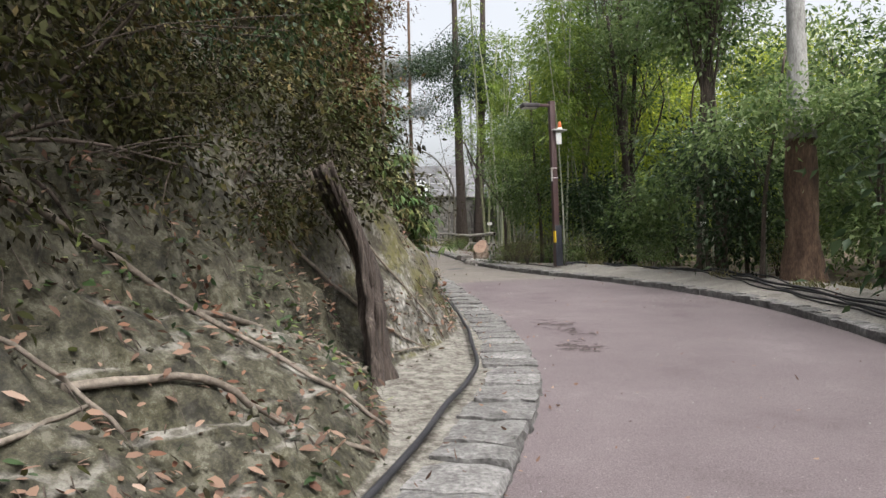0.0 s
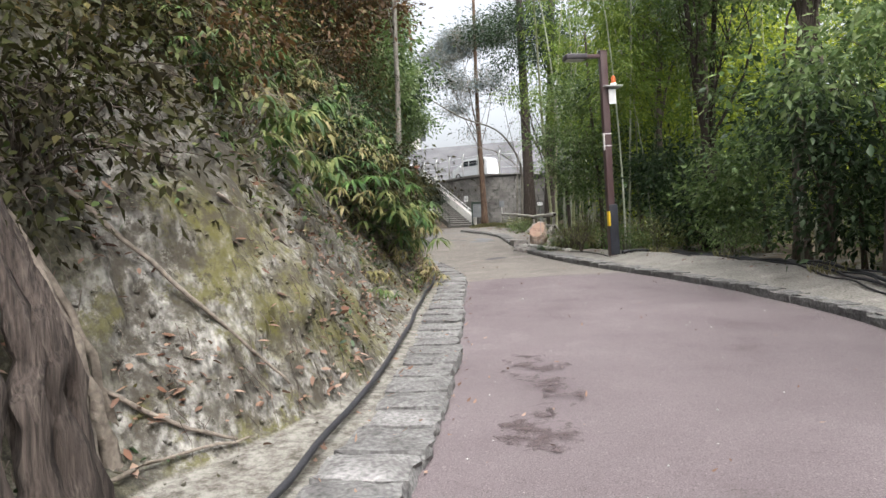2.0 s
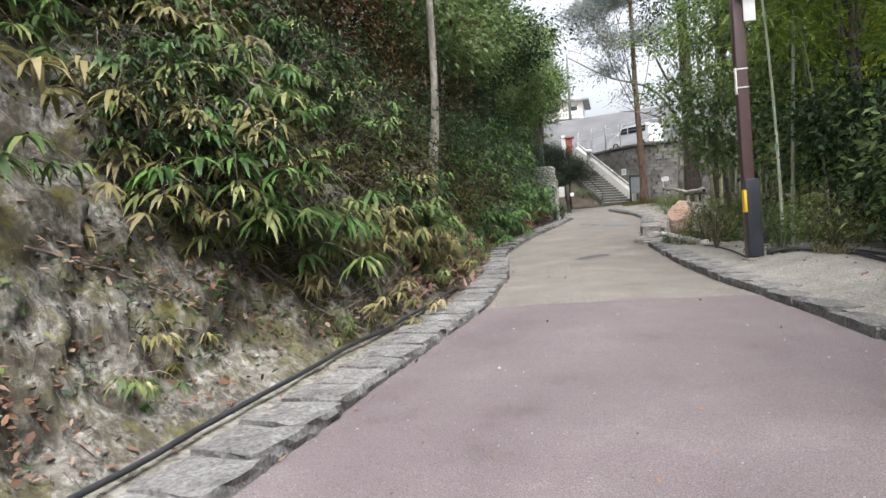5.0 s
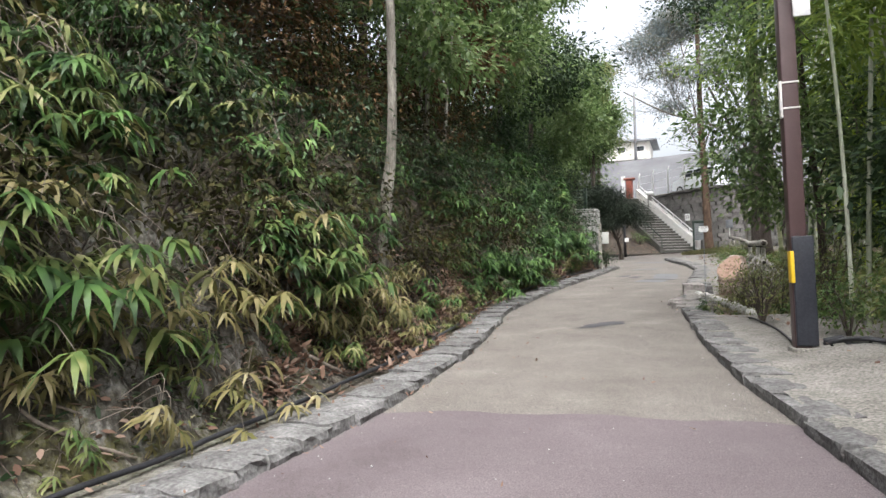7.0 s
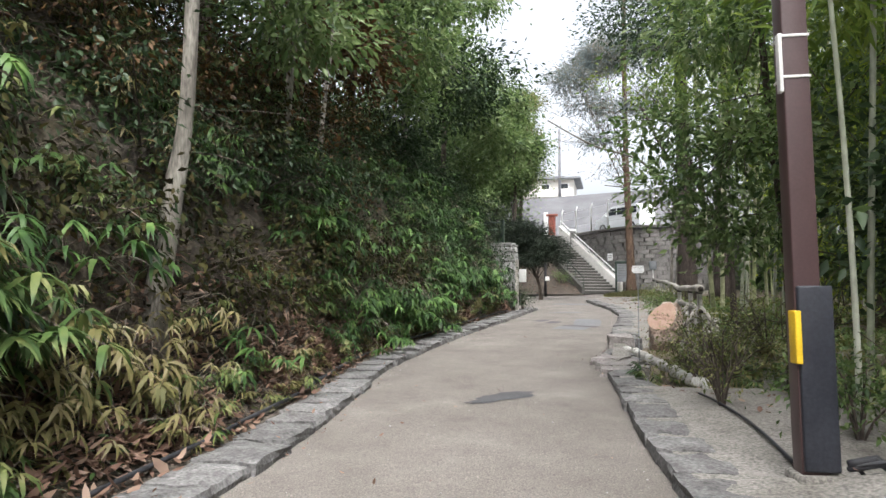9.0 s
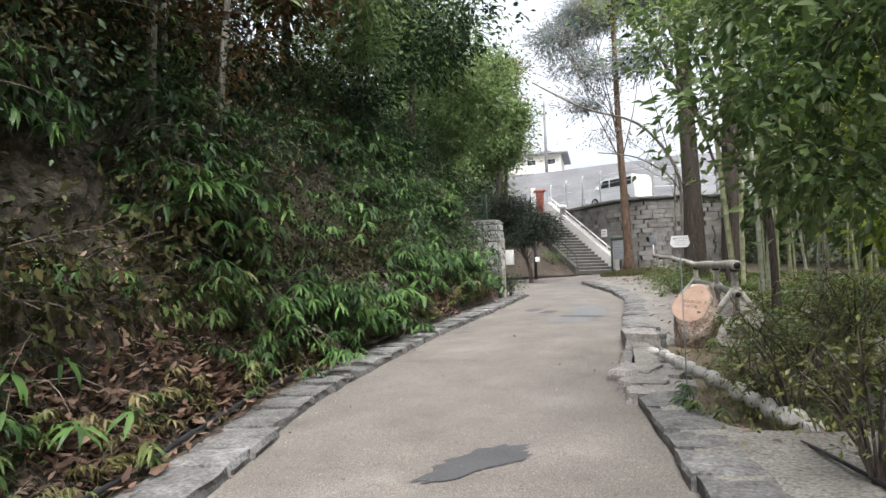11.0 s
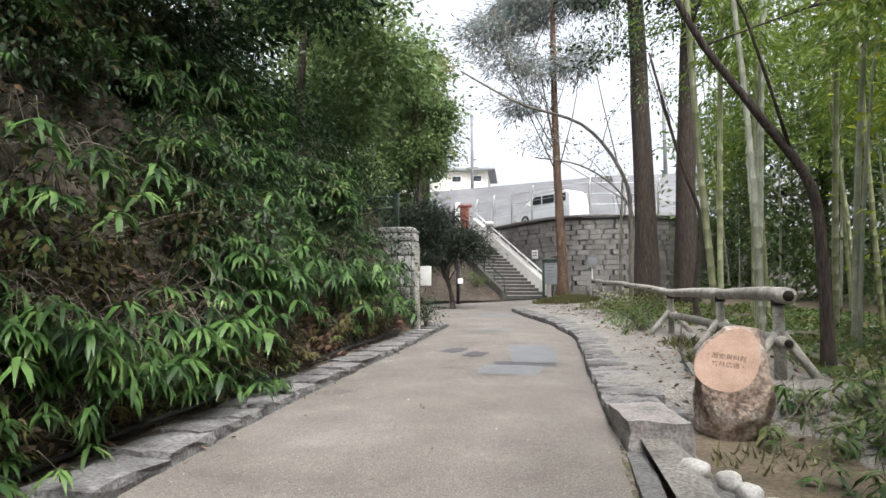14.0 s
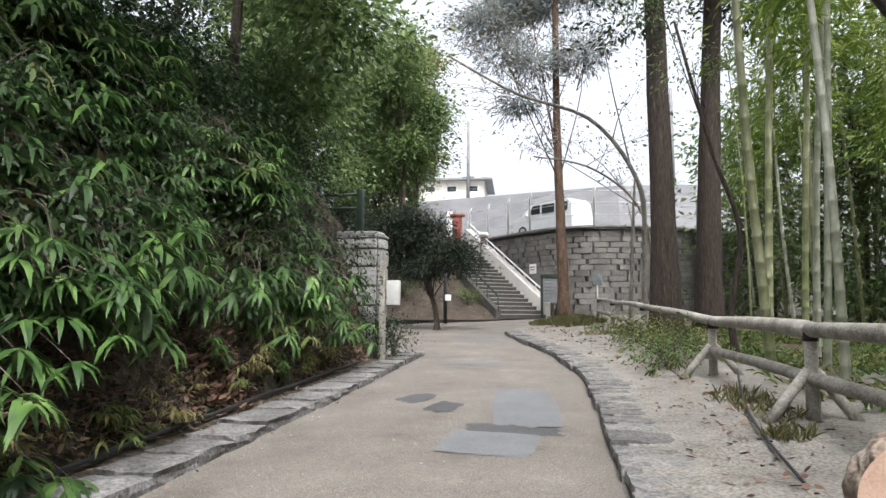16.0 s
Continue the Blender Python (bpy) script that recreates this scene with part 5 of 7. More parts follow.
def tree(name, label, trunk, radius, bark, blobs, n, size, leaf, seed, limb_from=0.5, category="tree", aspect=0.45, clump=26, limb_r=0.3, hang=0.2, shell=0.55, group="", wob=0.15, sides=12, trunk_n=16, loose=3.2):
    """trunk: places from foot to top. blobs: ellipsoids of foliage, in world metres."""
    rng = np.random.default_rng(seed)
    foot = Vector(trunk[0])
    t = thing(name, label, category, Matrix.Translation(foot), group)
    line = [p - foot for p in smooth_line(trunk, trunk_n)]
    top = len(line) - 1
    rad = [radius * (1 - 0.6 * i / top) * (1 + 0.5 * math.exp(-i * 1.2)) for i in range(top + 1)]
    line[0] = line[0] - Vector((0, 0, 0.25))
    bm = tube_bm(line, rad, sides, wobble=wob, seed=seed)
    for b in blobs:
        c = Vector(b[:3]) - foot
        k = min(top, max(int(limb_from * top), int(top * (0.35 + 0.5 * rng.random()))))
        s = line[k]
        limbs_bm(rng, bm, s, [c], max(0.012, rad[k] * limb_r))
        ends = [c + Vector((rng.normal() * b[3] * 0.5, rng.normal() * b[4] * 0.5, rng.normal() * b[5] * 0.45)) for _ in range(4)]
        limbs_bm(rng, bm, s.lerp(c, 0.7), ends, max(0.008, rad[k] * limb_r * 0.4), 5)
    part("trunk", bm, bark, t)
    if n:
        lb = [(b[0] - foot.x, b[1] - foot.y, b[2] - foot.z, b[3], b[4], b[5]) for b in blobs]
        v, f = cloud(rng, lb, n, size, clump, aspect=aspect, hang=hang, shell=shell, loose=loose)
        raw("crown", v, f, leaf, t)
    return t


# ---- trees of the right-hand grove ----
tall = tree("broadleaf_tree", "tall straight tree with pale grey upper bark and brown foot", [(7.42, 14.0, 2.6), (7.41, 14.0, 5), (7.42, 14.0, 8), (7.5, 14.1, 14)], 0.2, TALLBARK,
     [(7.0, 14.2, 9.5, 2.0, 2.0, 1.2), (8.6, 14.6, 11, 2.2, 2.2, 1.5)], 5000, 0.11, LEAF_DARK, 1, 0.75)
foot = [Vector((0.02 * nz(i, 3), 0, -3.2 + 0.38 * i)) for i in range(9)]
part("lower_trunk", tube_bm(foot, [0.5, 0.37, 0.315, 0.29, 0.28, 0.275, 0.27, 0.265, 0.25], 16, wobble=0.3, seed=4), PINEBARK, tall, "brown furrowed lower trunk")
tree("broadleaf_sapling", "young evergreen tree spreading in front of the grey trunk", [(7.0, 14.7, -0.3), (6.95, 14.4, 1.4), (6.9, 13.9, 2.6), (6.95, 13.6, 3.8)], 0.05, BARK,
     [(6.5, 13.3, 2.8, 0.8, 0.5, 0.28), (7.6, 13.1, 2.7, 0.7, 0.5, 0.28), (5.9, 13.8, 2.4, 0.5, 0.5, 0.25), (8.3, 13.4, 2.5, 0.7, 0.5, 0.3)], 3000, 0.13, LEAF_GREEN, 3, 0.3, clump=20, shell=0.2)
def evergreen(x, y, h, r, seed, leaf=LEAF_DARK, n=8000, size=0.15, low=0.5, label="dense dark evergreen broadleaf tree at the grove's edge"):
    rng = np.random.default_rng(seed)
    z0 = verge_z(x, y)
    blobs = []
    k = int(5 + h * 1.1)
    for i in range(k):
        f = (i + 0.5) / k
        a = rng.uniform(0, 6.28)
        rr = r * (0.75 + 0.35 * math.sin(math.pi * f)) * rng.uniform(0.35, 0.8)
        blobs.append((x + rr * math.cos(a), y + rr * math.sin(a), z0 + low + f * (h - low), r * rng.uniform(0.4, 0.62), r * rng.uniform(0.4, 0.62), r * rng.uniform(0.25, 0.42)))
    tree("evergreen_tree", label, [(x, y, z0), (x + rng.normal() * 0.15, y, z0 + h * 0.4), (x + rng.normal() * 0.3, y, z0 + h * 0.95)], 0.035 + 0.011 * h, BARK, blobs, int(n * 0.9), size, leaf, seed, 0.2, limb_r=0.35, shell=0.25)


tree("lime_sapling", "small sapling with large bright yellow-green leaves", [(7.5, 16.3, -0.3), (7.48, 16.3, 0.8), (7.6, 16.2, 1.7)], 0.05, BARK,
     [(7.3, 16.1, 1.75, 0.22, 0.2, 0.16), (7.75, 16.0, 1.6, 0.25, 0.2, 0.2), (7.55, 16.2, 2.0, 0.25, 0.2, 0.15), (7.15, 16.2, 1.95, 0.15, 0.15, 0.12)], 160, 0.17, LEAF_LIME, 5, 0.4, clump=8, shell=0.1, loose=0.7)
for i, (x, y, dx) in enumerate([(6.9, 22.9, 0.5), (7.15, 23.3, -0.35)]):
    z0 = verge_z(x, y)
    tree("forked_tree", "dark forked broadleaf trunk at the grove's edge", [(x, y, z0), (x + 0.05, y, z0 + 2.4), (x - dx * 0.3, y, z0 + 4.4), (x - dx, y, z0 + 8)], 0.13, CEDARBARK,
         [(x + dx, y - 0.2, z0 + 5.2, 0.9, 0.9, 0.4), (x + dx * 2.0, y, z0 + 6.4, 1.0, 1.0, 0.5), (x - dx, y, z0 + 7.2, 1.1, 1.0, 0.5), (x + 0.3, y - 0.4, z0 + 4.0, 0.7, 0.7, 0.3)], 2200, 0.13, LEAF_GREEN, 20 + i, 0.35, limb_r=0.5, shell=0.2, trunk_n=20)
for i, (x, y, h, r, leaf, n) in enumerate([(9.4, 14.6, 5.2, 1.9, LEAF_GREEN, 9000), (6.9, 16.2, 3.2, 0.9, LEAF_DARK, 5000), (9.8, 17.6, 5.2, 1.7, LEAF_GREEN, 8000), (12.2, 16.5, 6.5, 2.2, LEAF_GREEN, 8000),
        (7.6, 20.6, 2.8, 1.2, LEAF_GREEN, 6000), (6.4, 23.4, 2.7, 1.2, LEAF_DARK, 6000), (10.8, 22.4, 3.0, 1.8, LEAF_GREEN, 7000), (13.5, 21.0, 4, 2.2, LEAF_GREEN, 8000),
        (8.2, 26.6, 2.8, 1.5, LEAF_GREEN, 6000), (13.5, 11.5, 8, 2.6, LEAF_GREEN, 8000), (11.0, 9.5, 8, 2.4, LEAF_DARK, 7000), (16.5, 16, 9, 2.8, LEAF_GREEN, 8000), (17.5, 22, 7, 2.8, LEAF_GREEN, 8000)]):
    evergreen(x, y, h, r, 50 + i, leaf, n)
for i, (x, y, h, r, low, leaf) in enumerate([(8.8, 20.5, 12, 2.3, 6.6, LEAF_GREEN), (7.4, 25.0, 12, 1.8, 6.8, LEAF_GREEN), (7.4, 18.4, 10, 1.5, 5.6, LEAF_GREEN), (7.0, 28.5, 11, 1.6, 6.0, LEAF_GREEN)]):
    evergreen(x, y, h, r, 140 + i, leaf, 9000, 0.16, low, "tall tree with a high leafy crown in the grove")
# sunlight on these deep trees is painted by the lime leaf colour
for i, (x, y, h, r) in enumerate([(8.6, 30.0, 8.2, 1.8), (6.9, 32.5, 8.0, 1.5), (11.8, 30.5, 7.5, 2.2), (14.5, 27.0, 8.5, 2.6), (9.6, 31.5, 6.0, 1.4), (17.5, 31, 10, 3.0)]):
    evergreen(x, y, h, r, 80 + i, LEAF_LIME, 12000, 0.15, 1.0, "yellow-green tree deep in the grove with sunlight in its leaf colour")
for i, (x, y, h, r) in enumerate([(13, 38, 12, 3.2), (16.5, 43, 13, 3.4), (11.5, 47, 11, 2.8), (21, 36, 11, 3.6), (23, 27, 9, 3.4), (21, 14, 11, 3.6), (9.2, 50.5, 10, 2.2), (24, 48, 14, 4.2), (16, 5, 12, 3.4), (7.5, 55, 8, 2.2), (12, 57, 9, 2.8), (17, 53, 11, 3.2)]):
    evergreen(x, y, h, r, 90 + i, LEAF_GREEN, 8000, 0.26, 0.3, "large evergreen tree in the depth of the grove")

# trees out of view, added to keep the sun off the first stretch
for i, (x, y, h, r) in enumerate([(9.5, 5.0, 9, 2.4), (8.0, 0.0, 9, 2.4), (11, -4, 10, 3), (5.5, -7, 9, 2.6), (13, 4, 11, 3), (0.0, -13, 10, 3.2), (7.8, 9.0, 6.5, 1.4)]):
    evergreen(x, y, h, r, 110 + i, LEAF_DARK, 6000, 0.2, 0.5, "unseen evergreen tree added to shade the lane")

# camellia-like tree and azalea shrubs beside the channel
tree("camellia_tree", "glossy large-leaved evergreen tree beside the water channel", [(4.55, 25.4, 0.0), (4.5, 25.4, 1.6), (4.3, 25.3, 4.2), (4.2, 25.2, 6.5)], 0.07, BARK,
     [(3.2, 24.8, 2.5, 0.5, 0.6, 0.35), (3.6, 25.4, 2.05, 0.6, 0.6, 0.4), (4.1, 24.7, 1.85, 0.6, 0.6, 0.4), (3.75, 24.4, 2.5, 0.5, 0.5, 0.35), (2.95, 25.7, 3.4, 0.6, 0.6, 0.4), (3.6, 24.8, 3.3, 0.7, 0.7, 0.4), (4.3, 24.6, 2.9, 0.8, 0.8, 0.5), (4.9, 26.2, 2.4, 0.7, 0.8, 0.5), (5.2, 25.0, 3.6, 0.9, 0.9, 0.6), (3.8, 25.2, 4.6, 1.1, 1.0, 0.7), (5.3, 24.2, 2.2, 0.7, 0.7, 0.5), (5.4, 26.4, 1.5, 0.6, 0.6, 0.4)], 10000, 0.115, LEAF_GREEN, 130, 0.2, clump=18, shell=0.3, loose=2.0)
def shrub(name, label, x, y, z, r, h, n, size, leaf, seed, stems=7, aspect=0.4, bark=BARK):
    rng = np.random.default_rng(seed)
    t = thing(name, label, "shrub", Matrix.Translation((x, y, z)))
    blobs = []
    for i in range(stems):
        a = rng.uniform(0, 6.28)
        q = rng.uniform(0.35, 0.9) * r
        e = Vector((q * math.cos(a), q * math.sin(a), h * rng.uniform(0.5, 1.0)))
        mid = Vector((e.x * 0.35, e.y * 0.35, e.z * 0.55))
        bm = tube_bm(smooth_line([Vector((0, 0, -0.08)), mid, e], 6), [0.014, 0.012, 0.010, 0.008, 0.006, 0.004], 5)
        for _ in range(3):
            s = mid.lerp(e, rng.random())
            tube_bm([s, s + Vector((rng.normal() * r * 0.25, rng.normal() * r * 0.25, abs(rng.normal()) * h * 0.2))], [0.006, 0.003], 4, bm)
        part("stem", bm, bark, t)
        blobs.append((e.x, e.y, e.z * 0.9, r * 0.34, r * 0.34, h * 0.2))
        blobs.append((mid.x, mid.y, mid.z, r * 0.25, r * 0.25, h * 0.16))
    v, f = cloud(rng, blobs, n, size, 12, aspect=aspect)
    raw("foliage", v, f, leaf, t)
    return t


for i, (x, y, r, h, n) in enumerate([(3.85, 26.6, 0.75, 1.15, 1100), (3.5, 25.2, 0.55, 1.0, 700), (4.4, 27.6, 0.8, 1.1, 1000), (4.6, 24.2, 0.7, 1.3, 1000), (3.7, 23.4, 0.5, 0.8, 500), (3.35, 26.0, 0.4, 0.7, 350)]):
    shrub("azalea_shrub", "sparse twiggy azalea shrub with small yellowish leaves", x, y, verge_z(x, y), r, h, int(n * 1.1), 0.05, LEAF_OLIVE, 160 + i, 12)
for i, (x, y, r, h) in enumerate([(4.7, 22.3, 0.5, 0.7), (5.4, 21.6, 0.6, 0.9), (6.6, 19.8, 0.6, 0.8), (8.0, 16.0, 0.7, 0.9), (9.2, 12.4, 0.7, 1.0), (2.35, 38.2, 0.5, 0.55), (2.2, 37.0, 0.45, 0.5), (1.9, 41.5, 0.5, 0.5)]):
    shrub("verge_shrub", "low leafy shrub at the edge of the grove", x, y, verge_z(x, y), r, h, 900, 0.07, LEAF_OLIVE if i % 2 else LEAF_GREEN, 180 + i)

# cedars, pine and arching tree
tree("cedar_tree", "tall dark cedar trunk with furrowed bark", [(2.7, 44.0, 0.8), (2.65, 44.0, 6), (2.55, 44, 12), (2.5, 44, 20)], 0.36, CEDARBARK,
     [(1.7, 42.5, 10.5, 1.2, 1.4, 0.7), (0.6, 42.0, 12.0, 1.4, 1.4, 0.8), (2.6, 43.0, 12.6, 1.8, 1.8, 1.0), (3.8, 44, 11.5, 1.5, 1.5, 0.9), (1.9, 43.2, 8.6, 0.8, 0.8, 0.5)], 9000, 0.16, LEAF_DARK, 200, 0.5, limb_r=0.16)
tree("cedar_tree", "tall dark cedar trunk with furrowed bark", [(3.95, 46.0, 0.9), (4.1, 46, 6), (4.4, 46, 12), (4.6, 46, 20)], 0.37, CEDARBARK,
     [(4.4, 45, 12, 1.8, 1.8, 1.0), (5.6, 46.5, 11, 1.6, 1.6, 1.0), (3.4, 45.4, 14, 1.8, 1.8, 1.2)], 8000, 0.16, LEAF_DARK, 201, 0.6, limb_r=0.16)
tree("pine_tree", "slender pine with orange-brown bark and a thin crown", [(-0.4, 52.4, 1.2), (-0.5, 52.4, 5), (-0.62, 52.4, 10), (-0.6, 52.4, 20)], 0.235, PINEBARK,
     [(-2.6, 52.0, 11.8, 1.2, 1.0, 0.6), (-3.4, 52.2, 13.2, 1.4, 1.2, 0.8), (-1.4, 51.6, 11.0, 0.9, 0.8, 0.5), (0.5, 52.0, 11.6, 1.0, 1.0, 0.7), (-1.8, 53.0, 14.6, 1.8, 1.5, 1.0), (0.6, 53, 15, 1.6, 1.5, 1.0), (-2.0, 52.0, 9.8, 0.8, 0.8, 0.5), (-1.2, 51.9, 8.2, 0.6, 0.6, 0.35)], 17000, 0.28, LEAF_HAZYPINE, 202, 0.5, aspect=0.16, clump=80, loose=1.5, limb_r=0.2, shell=0.2)
tree("bare_arching_tree", "thin bare tree arching over the lane", [(2.2, 45.5, 0.9), (2.3, 45.5, 3.6), (2.1, 45.4, 5.2), (0.9, 45.3, 6.9), (-1.2, 45.2, 7.8), (-3.2, 45.2, 9.1)], 0.08, GREYBARK,
     [(-3.4, 45.2, 9.9, 1.2, 0.8, 0.4), (-1.5, 44.8, 9.4, 1.3, 1.0, 0.6), (0.4, 45.2, 8.8, 1.3, 1.0, 0.6), (-2.5, 45, 8.0, 1.4, 1.0, 0.4), (1.2, 45, 9.8, 0.9, 1.0, 0.9), (-0.8, 45, 6.6, 1.4, 1.0, 0.3), (2.0, 45.4, 7.6, 0.8, 0.8, 0.8)], 420, 0.10, LEAF_AUTUMN, 203, 0.45, clump=4, limb_r=0.4, trunk_n=24)
tree("bare_arching_tree", "thin bare branching tree arching low over the lane", [(2.4, 46.0, 0.9), (2.5, 46.0, 3.0), (2.1, 46.0, 4.6), (0.8, 46.0, 5.7), (-0.8, 46.0, 6.1)], 0.05, GREYBARK,
     [(-1.0, 46.0, 6.6, 0.8, 0.8, 0.4), (0.2, 46.0, 6.6, 0.9, 0.8, 0.4), (1.4, 46.0, 6.4, 0.8, 0.8, 0.6), (2.6, 46.0, 6.6, 0.7, 0.7, 0.8)], 260, 0.09, LEAF_AUTUMN, 207, 0.4, clump=4, limb_r=0.5, trunk_n=22)
tree("bare_arching_tree", "thin bare young tree among the bamboo", [(1.9, 46.6, 0.9), (2.0, 46.6, 3.5), (2.1, 46.6, 5.4)], 0.07, GREYBARK,
     [(1.6, 46.5, 5.8, 0.9, 0.8, 0.5), (2.5, 46.5, 4.8, 0.7, 0.7, 0.4)], 260, 0.09, LEAF_GREEN, 204, 0.4, clump=5, limb_r=0.4)
tree("leaning_tree", "dark crooked tree leaning over the log fence", [(4.05, 32.0, 0.3), (4.02, 31.9, 1.6), (3.9, 31.8, 2.5), (3.35, 31.6, 3.3), (2.75, 31.5, 4.2), (2.2, 31.4, 5.4)], 0.075, CEDARBARK,
     [(4.4, 31.6, 4.6, 0.9, 0.9, 0.5), (2.3, 31.2, 5.9, 1.0, 0.9, 0.5), (3.4, 31.0, 5.6, 1.0, 0.9, 0.5)], 1800, 0.09, LEAF_BAMBOO, 205, 0.3, limb_r=0.4, trunk_n=24)
tree("leaning_tree", "thin dark crooked trunk behind the log fence", [(3.6, 40.0, 0.8), (3.55, 40, 1.5), (3.75, 40, 3), (3.3, 40, 4.6), (2.7, 40, 7.2)], 0.07, CEDARBARK,
     [(2.4, 40, 7.8, 0.9, 0.9, 0.5), (3.0, 40, 6.4, 0.7, 0.7, 0.4)], 900, 0.09, LEAF_GREEN, 206, 0.5, limb_r=0.4, trunk_n=24)

# small dark conifer beyond the stone end wall
layers = []
for i, (x, z, w) in enumerate([(-5.6, 4.35, 0.8), (-4.9, 4.5, 0.8), (-4.2, 4.25, 0.7), (-5.9, 3.85, 0.9), (-5.0, 3.9, 1.0), (-4.1, 3.8, 0.9), (-3.5, 3.55, 0.7), (-5.6, 3.3, 0.9), (-4.6, 3.35, 0.9), (-3.7, 3.15, 0.8), (-3.1, 2.95, 0.55), (-5.1, 2.85, 0.7), (-4.2, 2.8, 0.6)]):
    layers.append((x, 46.8 + 0.3 * (i % 3 - 1), z, w, 0.75, 0.15))
tree("garden_pine", "low spreading dark pine in flat layers beyond the stone wall", [(-4.0, 47.0, 0.9), (-4.1, 47, 1.7), (-4.5, 46.9, 2.8), (-4.9, 46.8, 4.3)], 0.11, BARK,
     layers, 20000, 0.15, LEAF_CONIFER, 210, 0.3, aspect=0.2, clump=40, shell=0.1, loose=1.6)


# ---- bamboo ----
def culm_mesh(h, r, bend, seed, material):
    rng = np.random.default_rng(seed)
    pts, rad = [], []
    z, k = 0.0, 0
    while z < h:
        f = z / h
        x = bend * f ** 2.2
        for dz, rr in ((0.0, 1.0), (0.012, 1.1), (0.03, 0.97)):
            pts.append((x, 0.03 * math.sin(z * 0.6 + seed), z + dz))
            rad.append(r * rr * (1 - 0.55 * f))
        z += 0.24 + 0.2 * min(1, f * 4)
        k += 1
    bm = tube_bm(pts, rad, 8)
    me = bpy.data.meshes.new("culm")
    bm.to_mesh(me)
    bm.free()
    me.polygons.foreach_set("use_smooth", [True] * len(me.polygons))
    me.materials.append(material)
    # branches of leaves in the upper half
    lv, lf, n = [], [], 0
    base, way = [], []
    for _ in range(60):
        f = rng.uniform(0.42, 1.0)
        c = np.array([bend * f ** 2.2, 0, h * f])
        a = rng.uniform(0, 6.28)
        d = np.array([math.cos(a), math.sin(a), 0.25])
        ln = rng.uniform(0.4, 1.3) * (1.15 - f * 0.5)
        for _ in range(13):
            q = rng.uniform(0.3, 1.0)
            base.append(c + d * ln * q + rng.normal(size=3) * 0.10 - np.array([0, 0, 0.3 * ln * q * q]))
            way.append(d + rng.normal(size=3) * 0.5 + np.array([0, 0, -0.7]))
    base, way = np.array(base), np.array(way)
    L = rng.uniform(0.16, 0.3, len(base))
    v, f = leaf_arrays(base, way, np.tile([0, 0, 1.0], (len(base), 1)) + rng.normal(size=base.shape) * 0.4, L, L * 0.2, 0.2)
    return me, v, f


variants = []
for i in range(8):
    r = [0.055, 0.065, 0.05, 0.06, 0.032, 0.026, 0.024, 0.036][i]
    h = [11, 12, 10.5, 11.5, 9, 8.5, 8, 9.5][i]
    me, v, f = culm_mesh(h, r, [0.9, -0.7, 1.4, 0.4, 0.8, -0.5, 1.2, 0.5][i], 300 + i, CULM if i % 2 else PALECULM)
    lm = raw("foliage", v, f, LEAF_BAMBOO)
    leaf_me = lm.data
    bpy.data.objects.remove(lm)
    variants.append((me, leaf_me))


def bamboo(x, y, kind, turn, tilt=0.0, scale=1.0):
    t = thing("bamboo_culm", "tall jointed green bamboo culm in the grove" if kind % 2 else "tall pale jointed bamboo culm in the grove", "bamboo", pose(x, y, verge_z(x, y) - 0.05, tilt, 0, turn) @ Matrix.Scale(scale, 4), group="bamboo grove")
    me, leaf_me = variants[kind]
    a = new("culm", me)
    a.parent = t
    b = new("foliage", leaf_me)
    b.parent = t


for x, y, k, tn, tl, sc in [(3.62, 37.3, 1, 95, -3, 1.15), (4.4, 37.4, 2, 100, 4, 1.15), (4.12, 35.7, 0, 175, 3, 1.1), (4.9, 40.4, 3, 20, 3, 1.1), (4.6, 38.7, 0, 10, 4, 1.05), (3.9, 38.6, 1, 190, -2, 1.0),
                           (5.6, 37.0, 3, 5, 5, 1.0), (5.3, 35.2, 0, 15, 6, 0.95), (4.95, 33.9, 6, 20, 5, 1.2), (5.5, 33.0, 6, 10, 6, 1.2),
                           (5.0, 23.4, 4, 60, 1, 1.1), (5.35, 24.2, 5, 10, 5, 1.1), (5.6, 23.2, 6, 200, 5, 1.0), (5.9, 24.6, 5, 180, -3, 1.0), (4.75, 22.6, 4, 200, -1, 0.9)]:
    bamboo(x, y, k, tn, tl, sc)
rng = random.Random(77)
count = 0
while count < 66:
    if count < 60:
        x, y = rng.uniform(4.8, 14), rng.uniform(31.5, 52)
    else:
        x, y = rng.uniform(6.2, 13), rng.uniform(22, 30)
    bamboo(x, y, rng.choice([0, 1, 2, 3, 4, 5, 6, 7]), rng.uniform(0, 360), rng.uniform(-5, 5), rng.uniform(0.85, 1.15))
    count += 1


